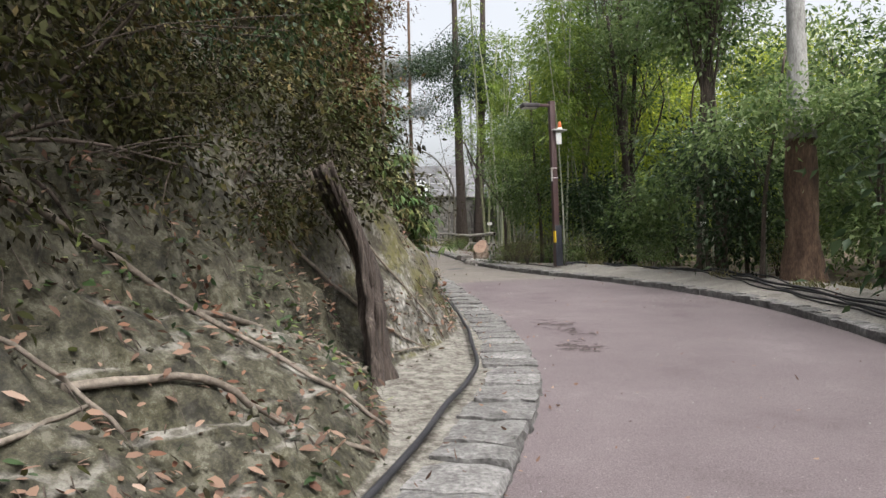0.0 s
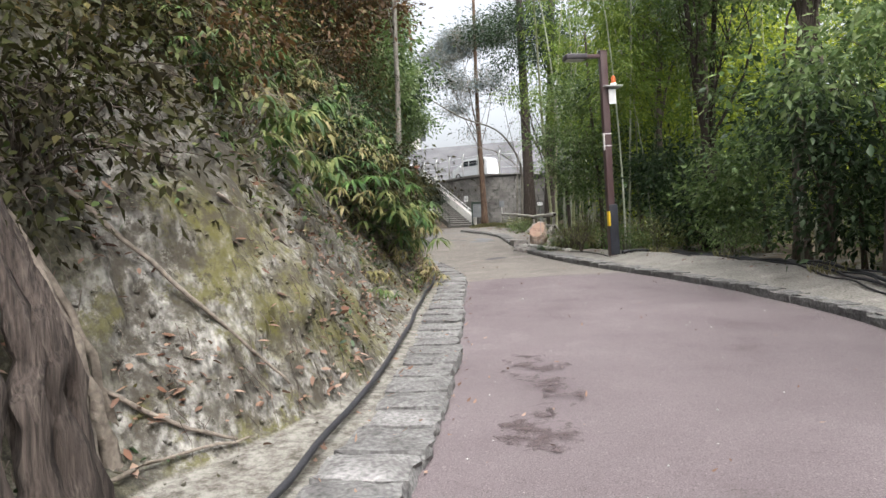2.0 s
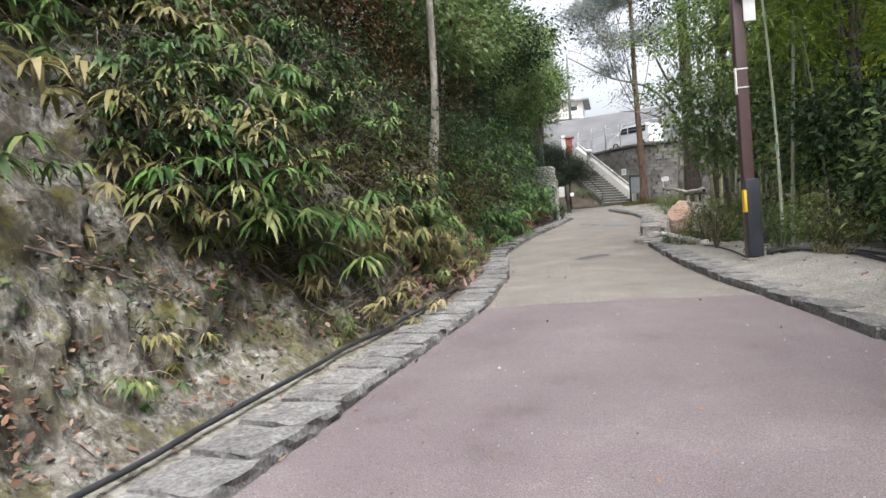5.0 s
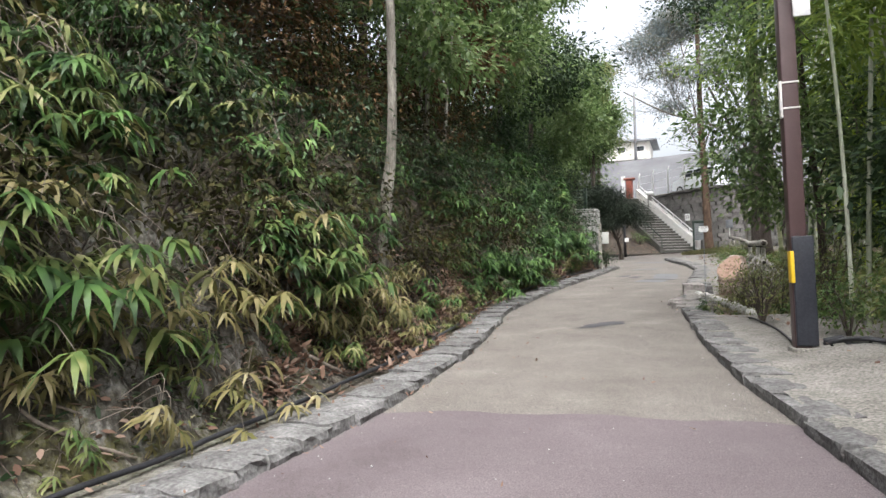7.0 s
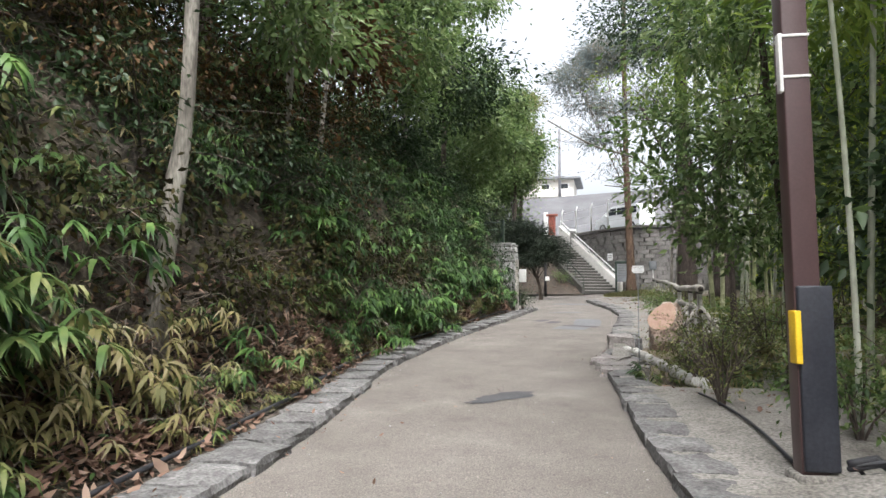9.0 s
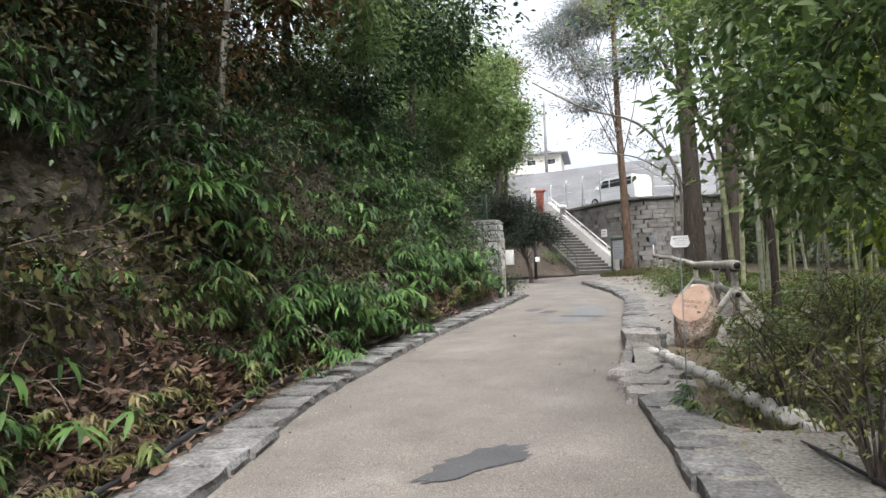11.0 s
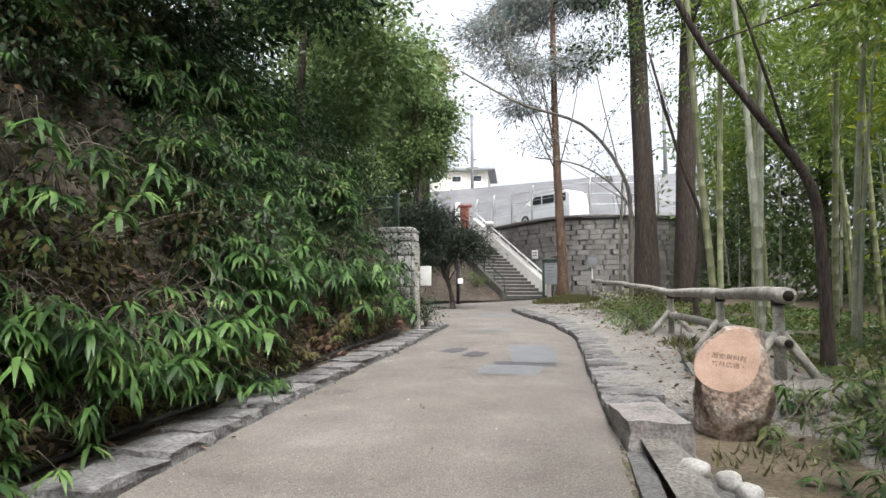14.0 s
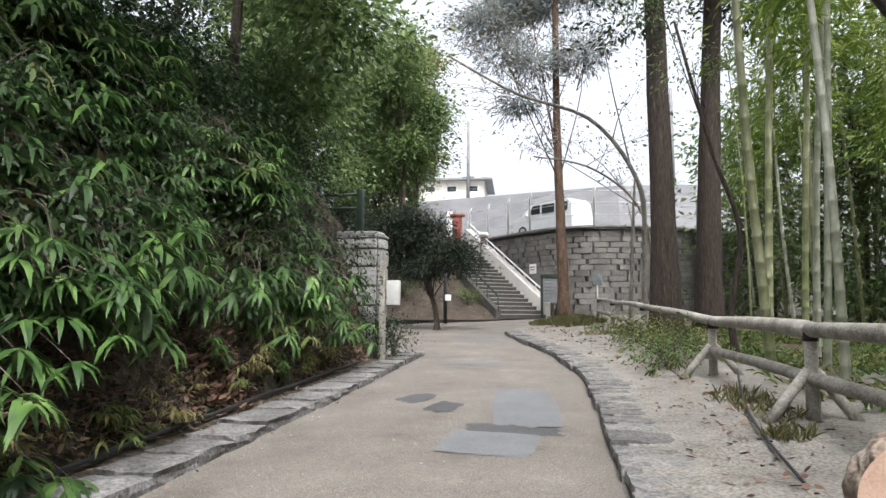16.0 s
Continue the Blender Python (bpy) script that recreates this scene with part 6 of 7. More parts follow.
# ---- bamboo grass on the bank ----
def sasa_mesh(seed, stems, reach, leaf_len, fans=6):
    """A bush of arching stems ended by fans of long leaves; grows towards +x and hangs."""
    rng = np.random.default_rng(seed)
    bm = bmesh.new()
    base, way, lens = [], [], []
    for s in range(stems):
        a = rng.normal() * 0.75
        out = reach * rng.uniform(0.35, 1.0)
        hgt = reach * rng.uniform(0.05, 0.75)
        d = np.array([math.cos(a), math.sin(a), 0])
        p0 = np.array([0, rng.normal() * 0.16, rng.normal() * 0.12])
        p1 = p0 + d * out * 0.45 + np.array([0, 0, hgt])
        p2 = p0 + d * out + np.array([0, 0, hgt * 0.75 - reach * 0.15])
        line = smooth_line([p0 - d * 0.15, p1, p2], 7)
        tube_bm(line, [0.006, 0.0055, 0.005, 0.0045, 0.004, 0.003, 0.002], 3, bm, cap=False)
        tip = np.array(line[6])
        for k in range(fans):
            w = (k / max(1, fans - 1) - 0.5) * 4.0 + rng.normal() * 0.2
            dd = np.array([math.cos(a + w), math.sin(a + w), rng.uniform(0.15, 0.45) * math.cos(w * 0.5)])
            base.append(tip + rng.normal(size=3) * 0.015)
            way.append(dd)
            lens.append(leaf_len * rng.uniform(0.7, 1.25))
    base, way, lens = np.array(base), np.array(way), np.array(lens)
    v, f = leaf_arrays(base, way, np.tile([0, 0, 1.0], (len(base), 1)) + rng.normal(size=base.shape) * 0.2, lens, lens * rng.uniform(0.16, 0.22, len(base)), 0.95, 2)
    sm = bpy.data.meshes.new("stems")
    bm.to_mesh(sm)
    bm.free()
    sm.materials.append(ROOTBARK)
    made = []
    for mat in (LEAF_SASA, LEAF_MIX, LEAF_DRY):
        ob = raw("leaves", v, f, mat)
        made.append(ob.data)
        bpy.data.objects.remove(ob)
    return sm, made


SASA = [sasa_mesh(400 + i, 8 + 2 * (i % 3), 0.8 + 0.1 * (i % 3), 0.24 + 0.02 * (i % 2), 10) for i in range(6)]
SASA_SMALL = [sasa_mesh(420 + i, 7, 0.45, 0.19, 9) for i in range(4)]
SASA_MID = [sasa_mesh(440 + i, 8, 0.6 + 0.08 * (i % 3), 0.21, 9) for i in range(5)]
WORDS = ("bushy green bamboo grass hanging from the bank", "half-withered bamboo grass on the bank", "yellowed dry bamboo grass at the bank's foot")


def sasa(p, tint, turn, scale, small, seed, lean=0.0, mid=False):
    pool = SASA_SMALL if small else (SASA_MID if mid else SASA)
    sm, leaves = pool[seed % len(pool)]
    t = thing("bamboo_grass", WORDS[tint], "bamboo grass", Matrix.Translation(p) @ pose(0, 0, 0, 0, lean, turn) @ Matrix.Scale(scale, 4), group="bamboo grass on the bank")
    a = new("stem_bundle", sm)
    a.parent = t
    b = new("foliage", leaves[tint])
    b.parent = t


rng = random.Random(99)
n_sasa = 0
for i in range(2900):
    y = rng.uniform(10.5, 36.3)
    rise = rng.uniform(0.25, 5.2)
    patchy = nz(y * 0.5, rise * 0.75, 7) + 0.35 * nz(y * 1.4, rise * 1.6, 17)
    if y < 12.5:
        cover = 0.22 if rise > 2.1 else 0.02
    elif y < 14:
        cover = 0.45 if rise > 1.55 else 0.03
    elif y < 18.5:
        cover = 0.5 if rise > 1.3 - (y - 14) * 0.16 else 0.06
    elif y < 21:
        cover = 0.26 if rise > 1.7 else 0.2
    elif y < 30:
        cover = 0.34 if rise > 1.2 else 0.34
    else:
        cover = 0.62 if rise > 1.0 else 0.07
    if patchy < (-0.05 if y < 18.5 else (0.06 if y < 30 else -0.12)):
        cover *= 0.06
    if y > 35.4:
        cover *= 0.3
    if rng.random() > cover or n_sasa > 640:
        continue
    tint = 0
    q = rng.random()
    if y < 21.5:
        tint = 1 if q < 0.55 else (2 if q < 0.68 else 0)
        if rise < 1.2:
            tint = 2 if q < 0.4 else 1
    else:
        tint = 1 if q < 0.08 or (rise < 0.6 and q < 0.4) else 0
    p = bank_at(y, rise)
    sasa(p, tint, rng.uniform(-35, 25), rng.uniform(0.62, 1.1) * (1.0 if rise > 0.7 else 0.75), rise < 0.7 or rng.random() < 0.25, i, rng.uniform(-10, 25), 19 < y < 23)
    n_sasa += 1

for i in range(64):
    y = rng.uniform(20, 36)
    rise = rng.uniform(0.14, 0.55)
    sasa(bank_at(y, rise), 2 if i % 3 else 1, rng.uniform(-40, 40), rng.uniform(0.4, 0.7), True, i, rng.uniform(-30, 10))
for i in range(40):
    y = rng.uniform(15.2, 21.5)
    sasa(bank_at(y, rng.uniform(0.3, 1.15)), 2 if i % 3 else 1, rng.uniform(-35, 30), rng.uniform(0.5, 0.9), i % 3 == 0, i, rng.uniform(5, 35), True)
for i in range(16):
    y = rng.uniform(25.6, 30.4)
    sasa(bank_at(y, rng.uniform(0.25, 0.9)), 0, rng.uniform(-35, 30), rng.uniform(0.65, 0.95), False, i, rng.uniform(-5, 20))

# shrubs and trees on the bank
def bank_shrub(y, rise, r, n, size, leaf, seed, label, out=0.25):
    rng = np.random.default_rng(seed)
    p = bank_at(y, rise)
    t = thing("bank_shrub", label, "shrub", Matrix.Translation(p))
    bm = bmesh.new()
    blobs = []
    for i in range(9):
        e = Vector((abs(rng.normal()) * r * 0.5 * out / 0.25 + 0.05, rng.normal() * r * 0.6, rng.normal() * r * 0.45 + r * 0.25))
        limbs_bm(rng, bm, Vector((-0.1, 0, 0)), [e], 0.016, 5)
        for _ in range(4):
            limbs_bm(rng, bm, e * rng.uniform(0.4, 0.9), [e + Vector((rng.normal() * r * 0.3, rng.normal() * r * 0.3, rng.normal() * r * 0.3 - 0.1))], 0.006, 4)
        blobs.append((e.x, e.y, e.z, r * 0.42, r * 0.42, r * 0.3))
    part("branchwork", bm, BARK, t)
    v, f = cloud(rng, blobs, n, size, 14, hang=0.5, shell=0.2)
    raw("foliage", v, f, leaf, t)


rng = random.Random(42)
k = 0
for y in np.arange(0.0, 14.0, 0.75):
    for rise in (2.0, 2.9, 4.0, 5.2):
        if rise < 2.5 and 9 < y:
            continue
        if y > 9 and rise < (2.5 if y < 12.6 else 3.5):
            continue
        if y < 4 and rise > 4.5 or y < 3.2 and rise < 2.5:
            continue
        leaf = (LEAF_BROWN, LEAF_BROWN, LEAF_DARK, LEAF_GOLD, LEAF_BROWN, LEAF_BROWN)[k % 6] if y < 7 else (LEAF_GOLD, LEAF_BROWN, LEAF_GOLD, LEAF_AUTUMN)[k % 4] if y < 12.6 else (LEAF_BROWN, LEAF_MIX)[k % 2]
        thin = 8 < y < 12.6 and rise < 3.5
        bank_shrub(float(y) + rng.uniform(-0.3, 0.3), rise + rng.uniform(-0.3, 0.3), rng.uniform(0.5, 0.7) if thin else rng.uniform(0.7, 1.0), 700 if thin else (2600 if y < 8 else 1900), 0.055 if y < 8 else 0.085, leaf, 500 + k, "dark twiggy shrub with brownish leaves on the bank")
        k += 1
for y in np.arange(14.0, 38.0, 1.2):
    for rise in (1.7, 2.8, 3.9, 5.0):
        # beyond y 29.5 dark leaves stand in for shade between bamboo-grass clumps
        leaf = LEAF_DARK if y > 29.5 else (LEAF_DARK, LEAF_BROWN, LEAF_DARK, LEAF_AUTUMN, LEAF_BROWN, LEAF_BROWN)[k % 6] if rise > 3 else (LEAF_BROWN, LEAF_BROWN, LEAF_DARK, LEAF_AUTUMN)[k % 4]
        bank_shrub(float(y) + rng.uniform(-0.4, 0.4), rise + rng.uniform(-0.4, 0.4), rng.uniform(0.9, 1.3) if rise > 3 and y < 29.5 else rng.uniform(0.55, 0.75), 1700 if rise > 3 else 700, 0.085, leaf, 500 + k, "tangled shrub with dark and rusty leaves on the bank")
        k += 1

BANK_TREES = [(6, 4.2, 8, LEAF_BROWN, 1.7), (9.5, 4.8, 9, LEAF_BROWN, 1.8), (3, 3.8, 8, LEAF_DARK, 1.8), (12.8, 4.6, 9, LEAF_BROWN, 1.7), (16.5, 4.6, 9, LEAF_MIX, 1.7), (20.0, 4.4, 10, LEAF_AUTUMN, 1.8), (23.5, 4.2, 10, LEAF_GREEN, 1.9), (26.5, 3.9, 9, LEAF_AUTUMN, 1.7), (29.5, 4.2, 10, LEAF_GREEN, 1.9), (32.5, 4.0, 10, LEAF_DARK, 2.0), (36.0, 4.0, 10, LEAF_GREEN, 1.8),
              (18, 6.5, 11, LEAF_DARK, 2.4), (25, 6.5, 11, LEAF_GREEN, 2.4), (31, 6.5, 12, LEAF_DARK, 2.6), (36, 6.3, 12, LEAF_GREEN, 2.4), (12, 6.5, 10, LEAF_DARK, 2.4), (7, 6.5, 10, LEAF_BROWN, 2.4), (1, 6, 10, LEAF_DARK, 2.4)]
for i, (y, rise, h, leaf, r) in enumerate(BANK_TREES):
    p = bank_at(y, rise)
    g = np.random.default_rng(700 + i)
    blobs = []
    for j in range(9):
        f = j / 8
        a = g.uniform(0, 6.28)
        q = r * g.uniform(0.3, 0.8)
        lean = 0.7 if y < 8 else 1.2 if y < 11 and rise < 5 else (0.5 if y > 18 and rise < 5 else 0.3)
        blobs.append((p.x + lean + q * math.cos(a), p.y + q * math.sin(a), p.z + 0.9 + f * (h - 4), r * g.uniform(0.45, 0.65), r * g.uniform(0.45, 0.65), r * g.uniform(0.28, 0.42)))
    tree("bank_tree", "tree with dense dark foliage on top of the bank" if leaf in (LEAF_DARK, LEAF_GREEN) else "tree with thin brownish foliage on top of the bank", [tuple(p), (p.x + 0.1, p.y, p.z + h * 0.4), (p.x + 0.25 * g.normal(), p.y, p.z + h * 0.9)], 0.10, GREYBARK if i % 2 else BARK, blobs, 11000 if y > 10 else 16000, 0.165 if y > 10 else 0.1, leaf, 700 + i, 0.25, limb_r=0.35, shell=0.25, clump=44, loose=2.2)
# bare grey trunk standing on the bank face
q = bank_at(20.45, 0.95)
tree("young_tree", "slender grey trunk rising from the bank", [tuple(q), (q.x + 0.1, q.y + 0.1, q.z + 1.2), (q.x + 0.2, q.y + 0.15, q.z + 2.6), (q.x + 0.22, q.y + 0.1, q.z + 7)], 0.11, GREYBARK, [(q.x - 0.2, q.y, q.z + 6.8, 1.2, 1.2, 0.8)], 2500, 0.08, LEAF_AUTUMN, 760, 0.7)
for yy, dx in ((24.3, 0.1), (25.0, -0.1), (25.9, 0.15)):
    q = bank_at(yy, 2.4)
    tree("young_tree", "slender grey trunk rising from the bank", [tuple(q), (q.x + dx, q.y, q.z + 2.2), (q.x + dx * 3, q.y + 0.3, q.z + 6)], 0.06, GREYBARK, [(q.x, q.y, q.z + 6, 0.9, 0.9, 0.6)], 1500, 0.08, LEAF_AUTUMN, 761 + int(yy), 0.7)
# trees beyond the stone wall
for i, (x, y, z, h, r, leaf) in enumerate([(-7.0, 41.5, 2.2, 9, 2.0, LEAF_GREEN), (-8.5, 46, 2.5, 11, 2.6, LEAF_GREEN), (-7.6, 51.0, 1.6, 10, 1.9, LEAF_GREEN), (-6.3, 50.0, 3.0, 8.4, 1.5, LEAF_GREEN), (-7.6, 56.0, 5.0, 8.5, 1.7, LEAF_OLIVE), (-10.5, 54, 2.0, 11, 2.4, LEAF_DARK), (-11.5, 59, 4.0, 9, 2.2, LEAF_HAZYPINE), (-12, 44, 4, 12, 3, LEAF_DARK), (-9.6, 62, 5.0, 7, 1.8, LEAF_GREEN)]):
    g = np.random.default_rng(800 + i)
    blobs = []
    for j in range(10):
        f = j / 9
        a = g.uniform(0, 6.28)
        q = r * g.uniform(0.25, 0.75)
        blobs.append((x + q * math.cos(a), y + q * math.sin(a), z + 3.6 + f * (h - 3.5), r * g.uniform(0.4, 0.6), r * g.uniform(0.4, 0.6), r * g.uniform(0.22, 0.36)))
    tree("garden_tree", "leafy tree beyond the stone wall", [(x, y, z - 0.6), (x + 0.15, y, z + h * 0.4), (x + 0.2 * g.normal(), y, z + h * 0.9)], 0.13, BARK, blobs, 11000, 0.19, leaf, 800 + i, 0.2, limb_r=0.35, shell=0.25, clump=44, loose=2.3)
for i, (u, v) in enumerate([(0.7, 1.0), (1.6, 2.5), (3.5, 1.5), (5.5, 2.2), (0.8, 4.0), (8.0, 2.0)]):
    p = slope_point(u, v)
    shrub("slope_shrub", "clipped low green shrub on the slope", p[0], p[1], p[2], 0.6, 0.7, 900, 0.07, LEAF_GREEN, 850 + i)
# ivy at the marker post and stone wall
for i, (x, y, z) in enumerate([(-2.75, 38.0, 0.55), (-2.5, 38.3, 0.6), (-3.1, 38.05, 0.9)]):
    shrub("wall_ivy", "dark ivy clump at the stone wall's foot", x, y, z, 0.32, 0.75, 700, 0.06, LEAF_DARK, 870 + i)

# ---- verge plants ----
for i, (x, y) in enumerate([(3.35, 28.5), (3.75, 29.7), (3.6, 28.1), (3.9, 29.0), (4.3, 28.4), (3.4, 30.1), (3.9, 30.3), (4.5, 29.8), (4.9, 29.0), (5.2, 30.4), (3.2, 27.9), (4.4, 31.2), (3.7, 29.6)]):
    sasa((x, y, verge_z(x, y) + 0.02), 1 if i % 3 else 0, 200 + 40 * i, 0.8, i % 2 == 0, i + 3, -20)
for i, (x, y) in enumerate([(2.8, 25.25), (2.95, 25.5), (2.9, 25.0), (3.05, 25.8), (3.1, 26.6), (3.0, 27.6), (3.3, 27.1), (3.6, 26.4), (3.2, 26.4), (3.8, 25.6), (3.6, 27.6), (4.1, 26.4), (4.0, 25.0), (4.4, 25.6), (3.9, 27.0), (3.05, 28.5), (3.2, 29.2), (2.95, 29.5), (3.5, 30.3), (4.3, 27.2)]):
    sasa((x, y, verge_z(x, y) + 0.02), i % 3 != 0, 170 + 37 * i, 0.6, True, i, -25)
for i, (x, y) in enumerate([(2.0, 38.0), (2.2, 39.0), (1.8, 39.6), (2.4, 37.4), (2.25, 36.4), (1.6, 41.0)]):
    sasa((x, y, verge_z(x, y) + 0.02), 1, 60 * i, 0.75, True, i + 5, -20)


g = random.Random(55)
for i in range(26):
    y = g.uniform(26.2, 30.6)
    x = 3.15 + (30.6 - y) * 0.16 + g.uniform(0, 1.3)
    sasa((x, y, verge_z(x, y) + 0.01), 1 if i % 4 else 2, g.uniform(0, 360), g.uniform(0.5, 0.85), True, i, g.uniform(-35, -10))


def tufts(name, label, pts, n, size, mat, seed):
    """Blades of grass scattered in circles (x, y, radius)."""
    rng = np.random.default_rng(seed)
    base, way = [], []
    for x, y, r in pts:
        for _ in range(n):
            a, q = rng.uniform(0, 6.28), r * math.sqrt(rng.random())
            px, py = x + q * math.cos(a), y + q * math.sin(a)
            base.append((px, py, verge_z(px, py) - 0.01))
            way.append((rng.normal() * 0.5, rng.normal() * 0.5, 1.0))
    base, way = np.array(base), np.array(way)
    L = size * rng.uniform(0.5, 1.3, len(base))
    v, f = leaf_arrays(base, way, rng.normal(size=base.shape), L, L * 0.03 + 0.003, 0.3)
    tagged(raw(name, v, f, mat), label, "grass", kind="stuff")


tufts("verge_grass", "short dry grass tufts on the sandy verge", [(0.1, 49.5, 0.9), (-0.4, 47.8, 0.7), (0.6, 46.5, 0.6), (1.0, 43.5, 0.5), (2.7, 34.4, 0.3), (2.75, 32.6, 0.2), (2.8, 33.5, 0.3), (3.1, 27.0, 0.4), (3.4, 26.0, 0.4), (3.0, 28.0, 0.4), (3.7, 25.0, 0.4), (2.75, 29.2, 0.35), (6.9, 12.9, 0.35), (7.9, 13.2, 0.3), (6.6, 15.4, 0.3), (6.2, 18.8, 0.3), (5.2, 20.5, 0.25)], 110, 0.15, GRASS, 900)


tufts("straw_grass", "flattened pale straw grass at the pine's foot", [(0.3, 50.6, 0.9), (-0.3, 49.4, 0.8), (0.5, 48.6, 0.7), (-0.6, 48.0, 0.6), (0.2, 47.2, 0.6), (-0.2, 51.8, 0.7)], 900, 0.16, GRASS, 901)


# low greenery under the grove
for k, (mat, words) in enumerate(((LEAF_GREEN, "low green undergrowth on the grove floor"), (LEAF_OLIVE, "yellowish grass and seedlings on the grove floor"))):
    g = np.random.default_rng(920 + k)
    base, way = [], []
    while len(base) < 9000:
        y = g.uniform(24, 46)
        x = float(right_edge(min(y, 45.6))) + g.uniform(1.75 if y < 30.5 else 2.4, 8)
        if nz(x * 0.7, y * 0.7, 60 + 5 * k) + g.uniform(-0.2, 0.2) < 0.0:
            continue
        for _ in range(5):
            px, py = x + g.normal() * 0.08, y + g.normal() * 0.08
            base.append((px, py, verge_z(px, py) - 0.01))
            way.append((g.normal() * 0.7, g.normal() * 0.7, 0.8))
    base, way = np.array(base), np.array(way)
    L = g.uniform(0.12, 0.34, len(base))
    v, f = leaf_arrays(base, way, g.normal(size=base.shape), L, L * 0.16, 0.5, 2)
    tagged(raw("grove_undergrowth", v, f, mat), words, "undergrowth", kind="stuff")


# ---- litter ----
def litter(name, label, places, size, mat, seed):
    rng = np.random.default_rng(seed)
    b = np.array(places)
    n = len(b)
    way = unit(rng.normal(size=(n, 3)) * np.array([1, 1, 0.35]))
    up = unit(rng.normal(size=(n, 3)) * 0.35 + np.array([0.25, 0, 1]))
    L = size * rng.uniform(0.5, 1.25, n)
    v, f = leaf_arrays(b, way, up, L, L * rng.uniform(0.3, 0.5, n), rng.choice([-0.3, 0.1, 0.25]), 2)
    tagged(raw(name, v, f, mat), label, "leaf litter", kind="stuff")


rng = random.Random(12)
pl = []
while len(pl) < 15000:
    y = rng.uniform(1.0, 38)
    rise = abs(rng.gauss(0, 0.9)) + 0.1
    dens = 0.16 + (0.7 if y > 17 else (0.06 if 2.5 < y < 8 else 0.0))
    if nz(y * 0.8, rise * 1.5, 13) + rng.uniform(-0.25, 0.25) < (-0.08 if y < 17 else -0.2) or rng.random() > dens:
        continue
    p = bank_at(y, rise) if rise > 0.12 else Vector(bank_point(rng.uniform(-0.3, 0), y))
    pl.append((p.x + rng.uniform(0, 0.05), p.y + rng.uniform(-0.05, 0.05), p.z + rng.uniform(0.01, 0.05)))
litter("bank_leaf_litter", "brown dead leaves caught on the bank", pl, 0.08, LEAF_DEAD, 901)
pl = []
while len(pl) < 5200:
    y = rng.uniform(17.2, 34)
    rise = abs(rng.gauss(0, 0.5)) + 0.1
    if nz(y * 0.9, rise * 1.2, 23) + rng.uniform(-0.2, 0.2) < (-0.15 if y < 25 else 0.12):
        continue
    p = bank_at(y, rise) if rise > 0.14 else Vector(bank_point(rng.uniform(-0.6, 0), y))
    pl.append((p.x + rng.uniform(0, 0.06), p.y + rng.uniform(-0.05, 0.05), p.z + rng.uniform(0.015, 0.07)))
litter("bank_foot_litter", "large curled pinkish-brown dead leaves heaped at the bank's foot", pl, 0.12, LEAF_DEAD, 905)
pl = []
for _ in range(420):
    y = rng.uniform(3, 38)
    x = float(left_edge(y)) + rng.choice([rng.uniform(-0.5, 0.0), rng.uniform(-0.6, -0.35), rng.uniform(0, 0.12)])
    pl.append((x, y, float(gz(y)) + (0.125 if x < float(left_edge(y)) else 0.02)))
for _ in range(150):
    y = rng.uniform(4, 30)
    x = rng.uniform(float(left_edge(y)), float(right_edge(y)))
    pl.append((x, y, float(gz(y)) + 0.045))
litter("lane_leaf_litter", "small scattered dead leaves on kerb and lane", pl, 0.05, LEAF_DEAD, 902)
pl = []
for _ in range(2600):
    y = rng.uniform(6, 50)
    x = float(right_edge(min(y, 45.6))) + rng.uniform(1.0, 7)
    if y > 28 and rng.random() < 0.3:
        x = float(right_edge(min(y, 45.6))) + rng.uniform(0.9, 2)
    pl.append((x, y, verge_z(x, y) + 0.015))
for _ in range(900):
    y = rng.uniform(24, 47)
    x = float(right_edge(min(y, 45.6))) + 0.5 + abs(rng.gauss(0, 0.9))
    if nz(x * 1.1, y * 0.8, 71) > -0.05:
        pl.append((x, y, verge_z(x, y) + 0.015))
litter("grove_leaf_litter", "dead leaves strewn over the grove floor", pl, 0.09, LEAF_DEAD, 903)
pl = []
for _ in range(1500):
    p = slope_point(rng.uniform(0, 9), rng.uniform(0, 5))
    pl.append((p[0], p[1], p[2] + 0.03))
litter("slope_leaf_litter", "dead leaves on the slope by the stairs", pl, 0.12, LEAF_DEAD, 904)

for k, (mat, words, thr) in enumerate(((LEAF_BROWN, "small brown creeper leaves clinging to the bank", 0.0), (LEAF_DARK, "small dark creeper leaves clinging to the bank", 0.05), (LEAF_MIX, "tiny pale grass blades and creepers on the bank", 0.12))):
    pl = []
    while len(pl) < 9000:
        y = rng.uniform(0.5, 38)
        rise = rng.uniform(0.15, 4.6)
        edge = 0.08 if y < 7 else 0.35 if y < 12 and rise < 1.4 else (0.25 if y < 15 and rise < 1.0 else 0.0)
        if nz(y * 0.7, rise * 0.8, 40 + 9 * k) + 0.5 * nz(y * 3.1, rise * 3.1, 50 + k) + rng.uniform(-0.15, 0.15) < thr + edge:
            continue
        p = bank_at(y, rise)
        pl.append((p.x + rng.uniform(0, 0.07), p.y + rng.uniform(-0.04, 0.04), p.z + rng.uniform(0.0, 0.06)))
    litter("bank_creeper", words, pl, 0.075, mat, 910 + k)

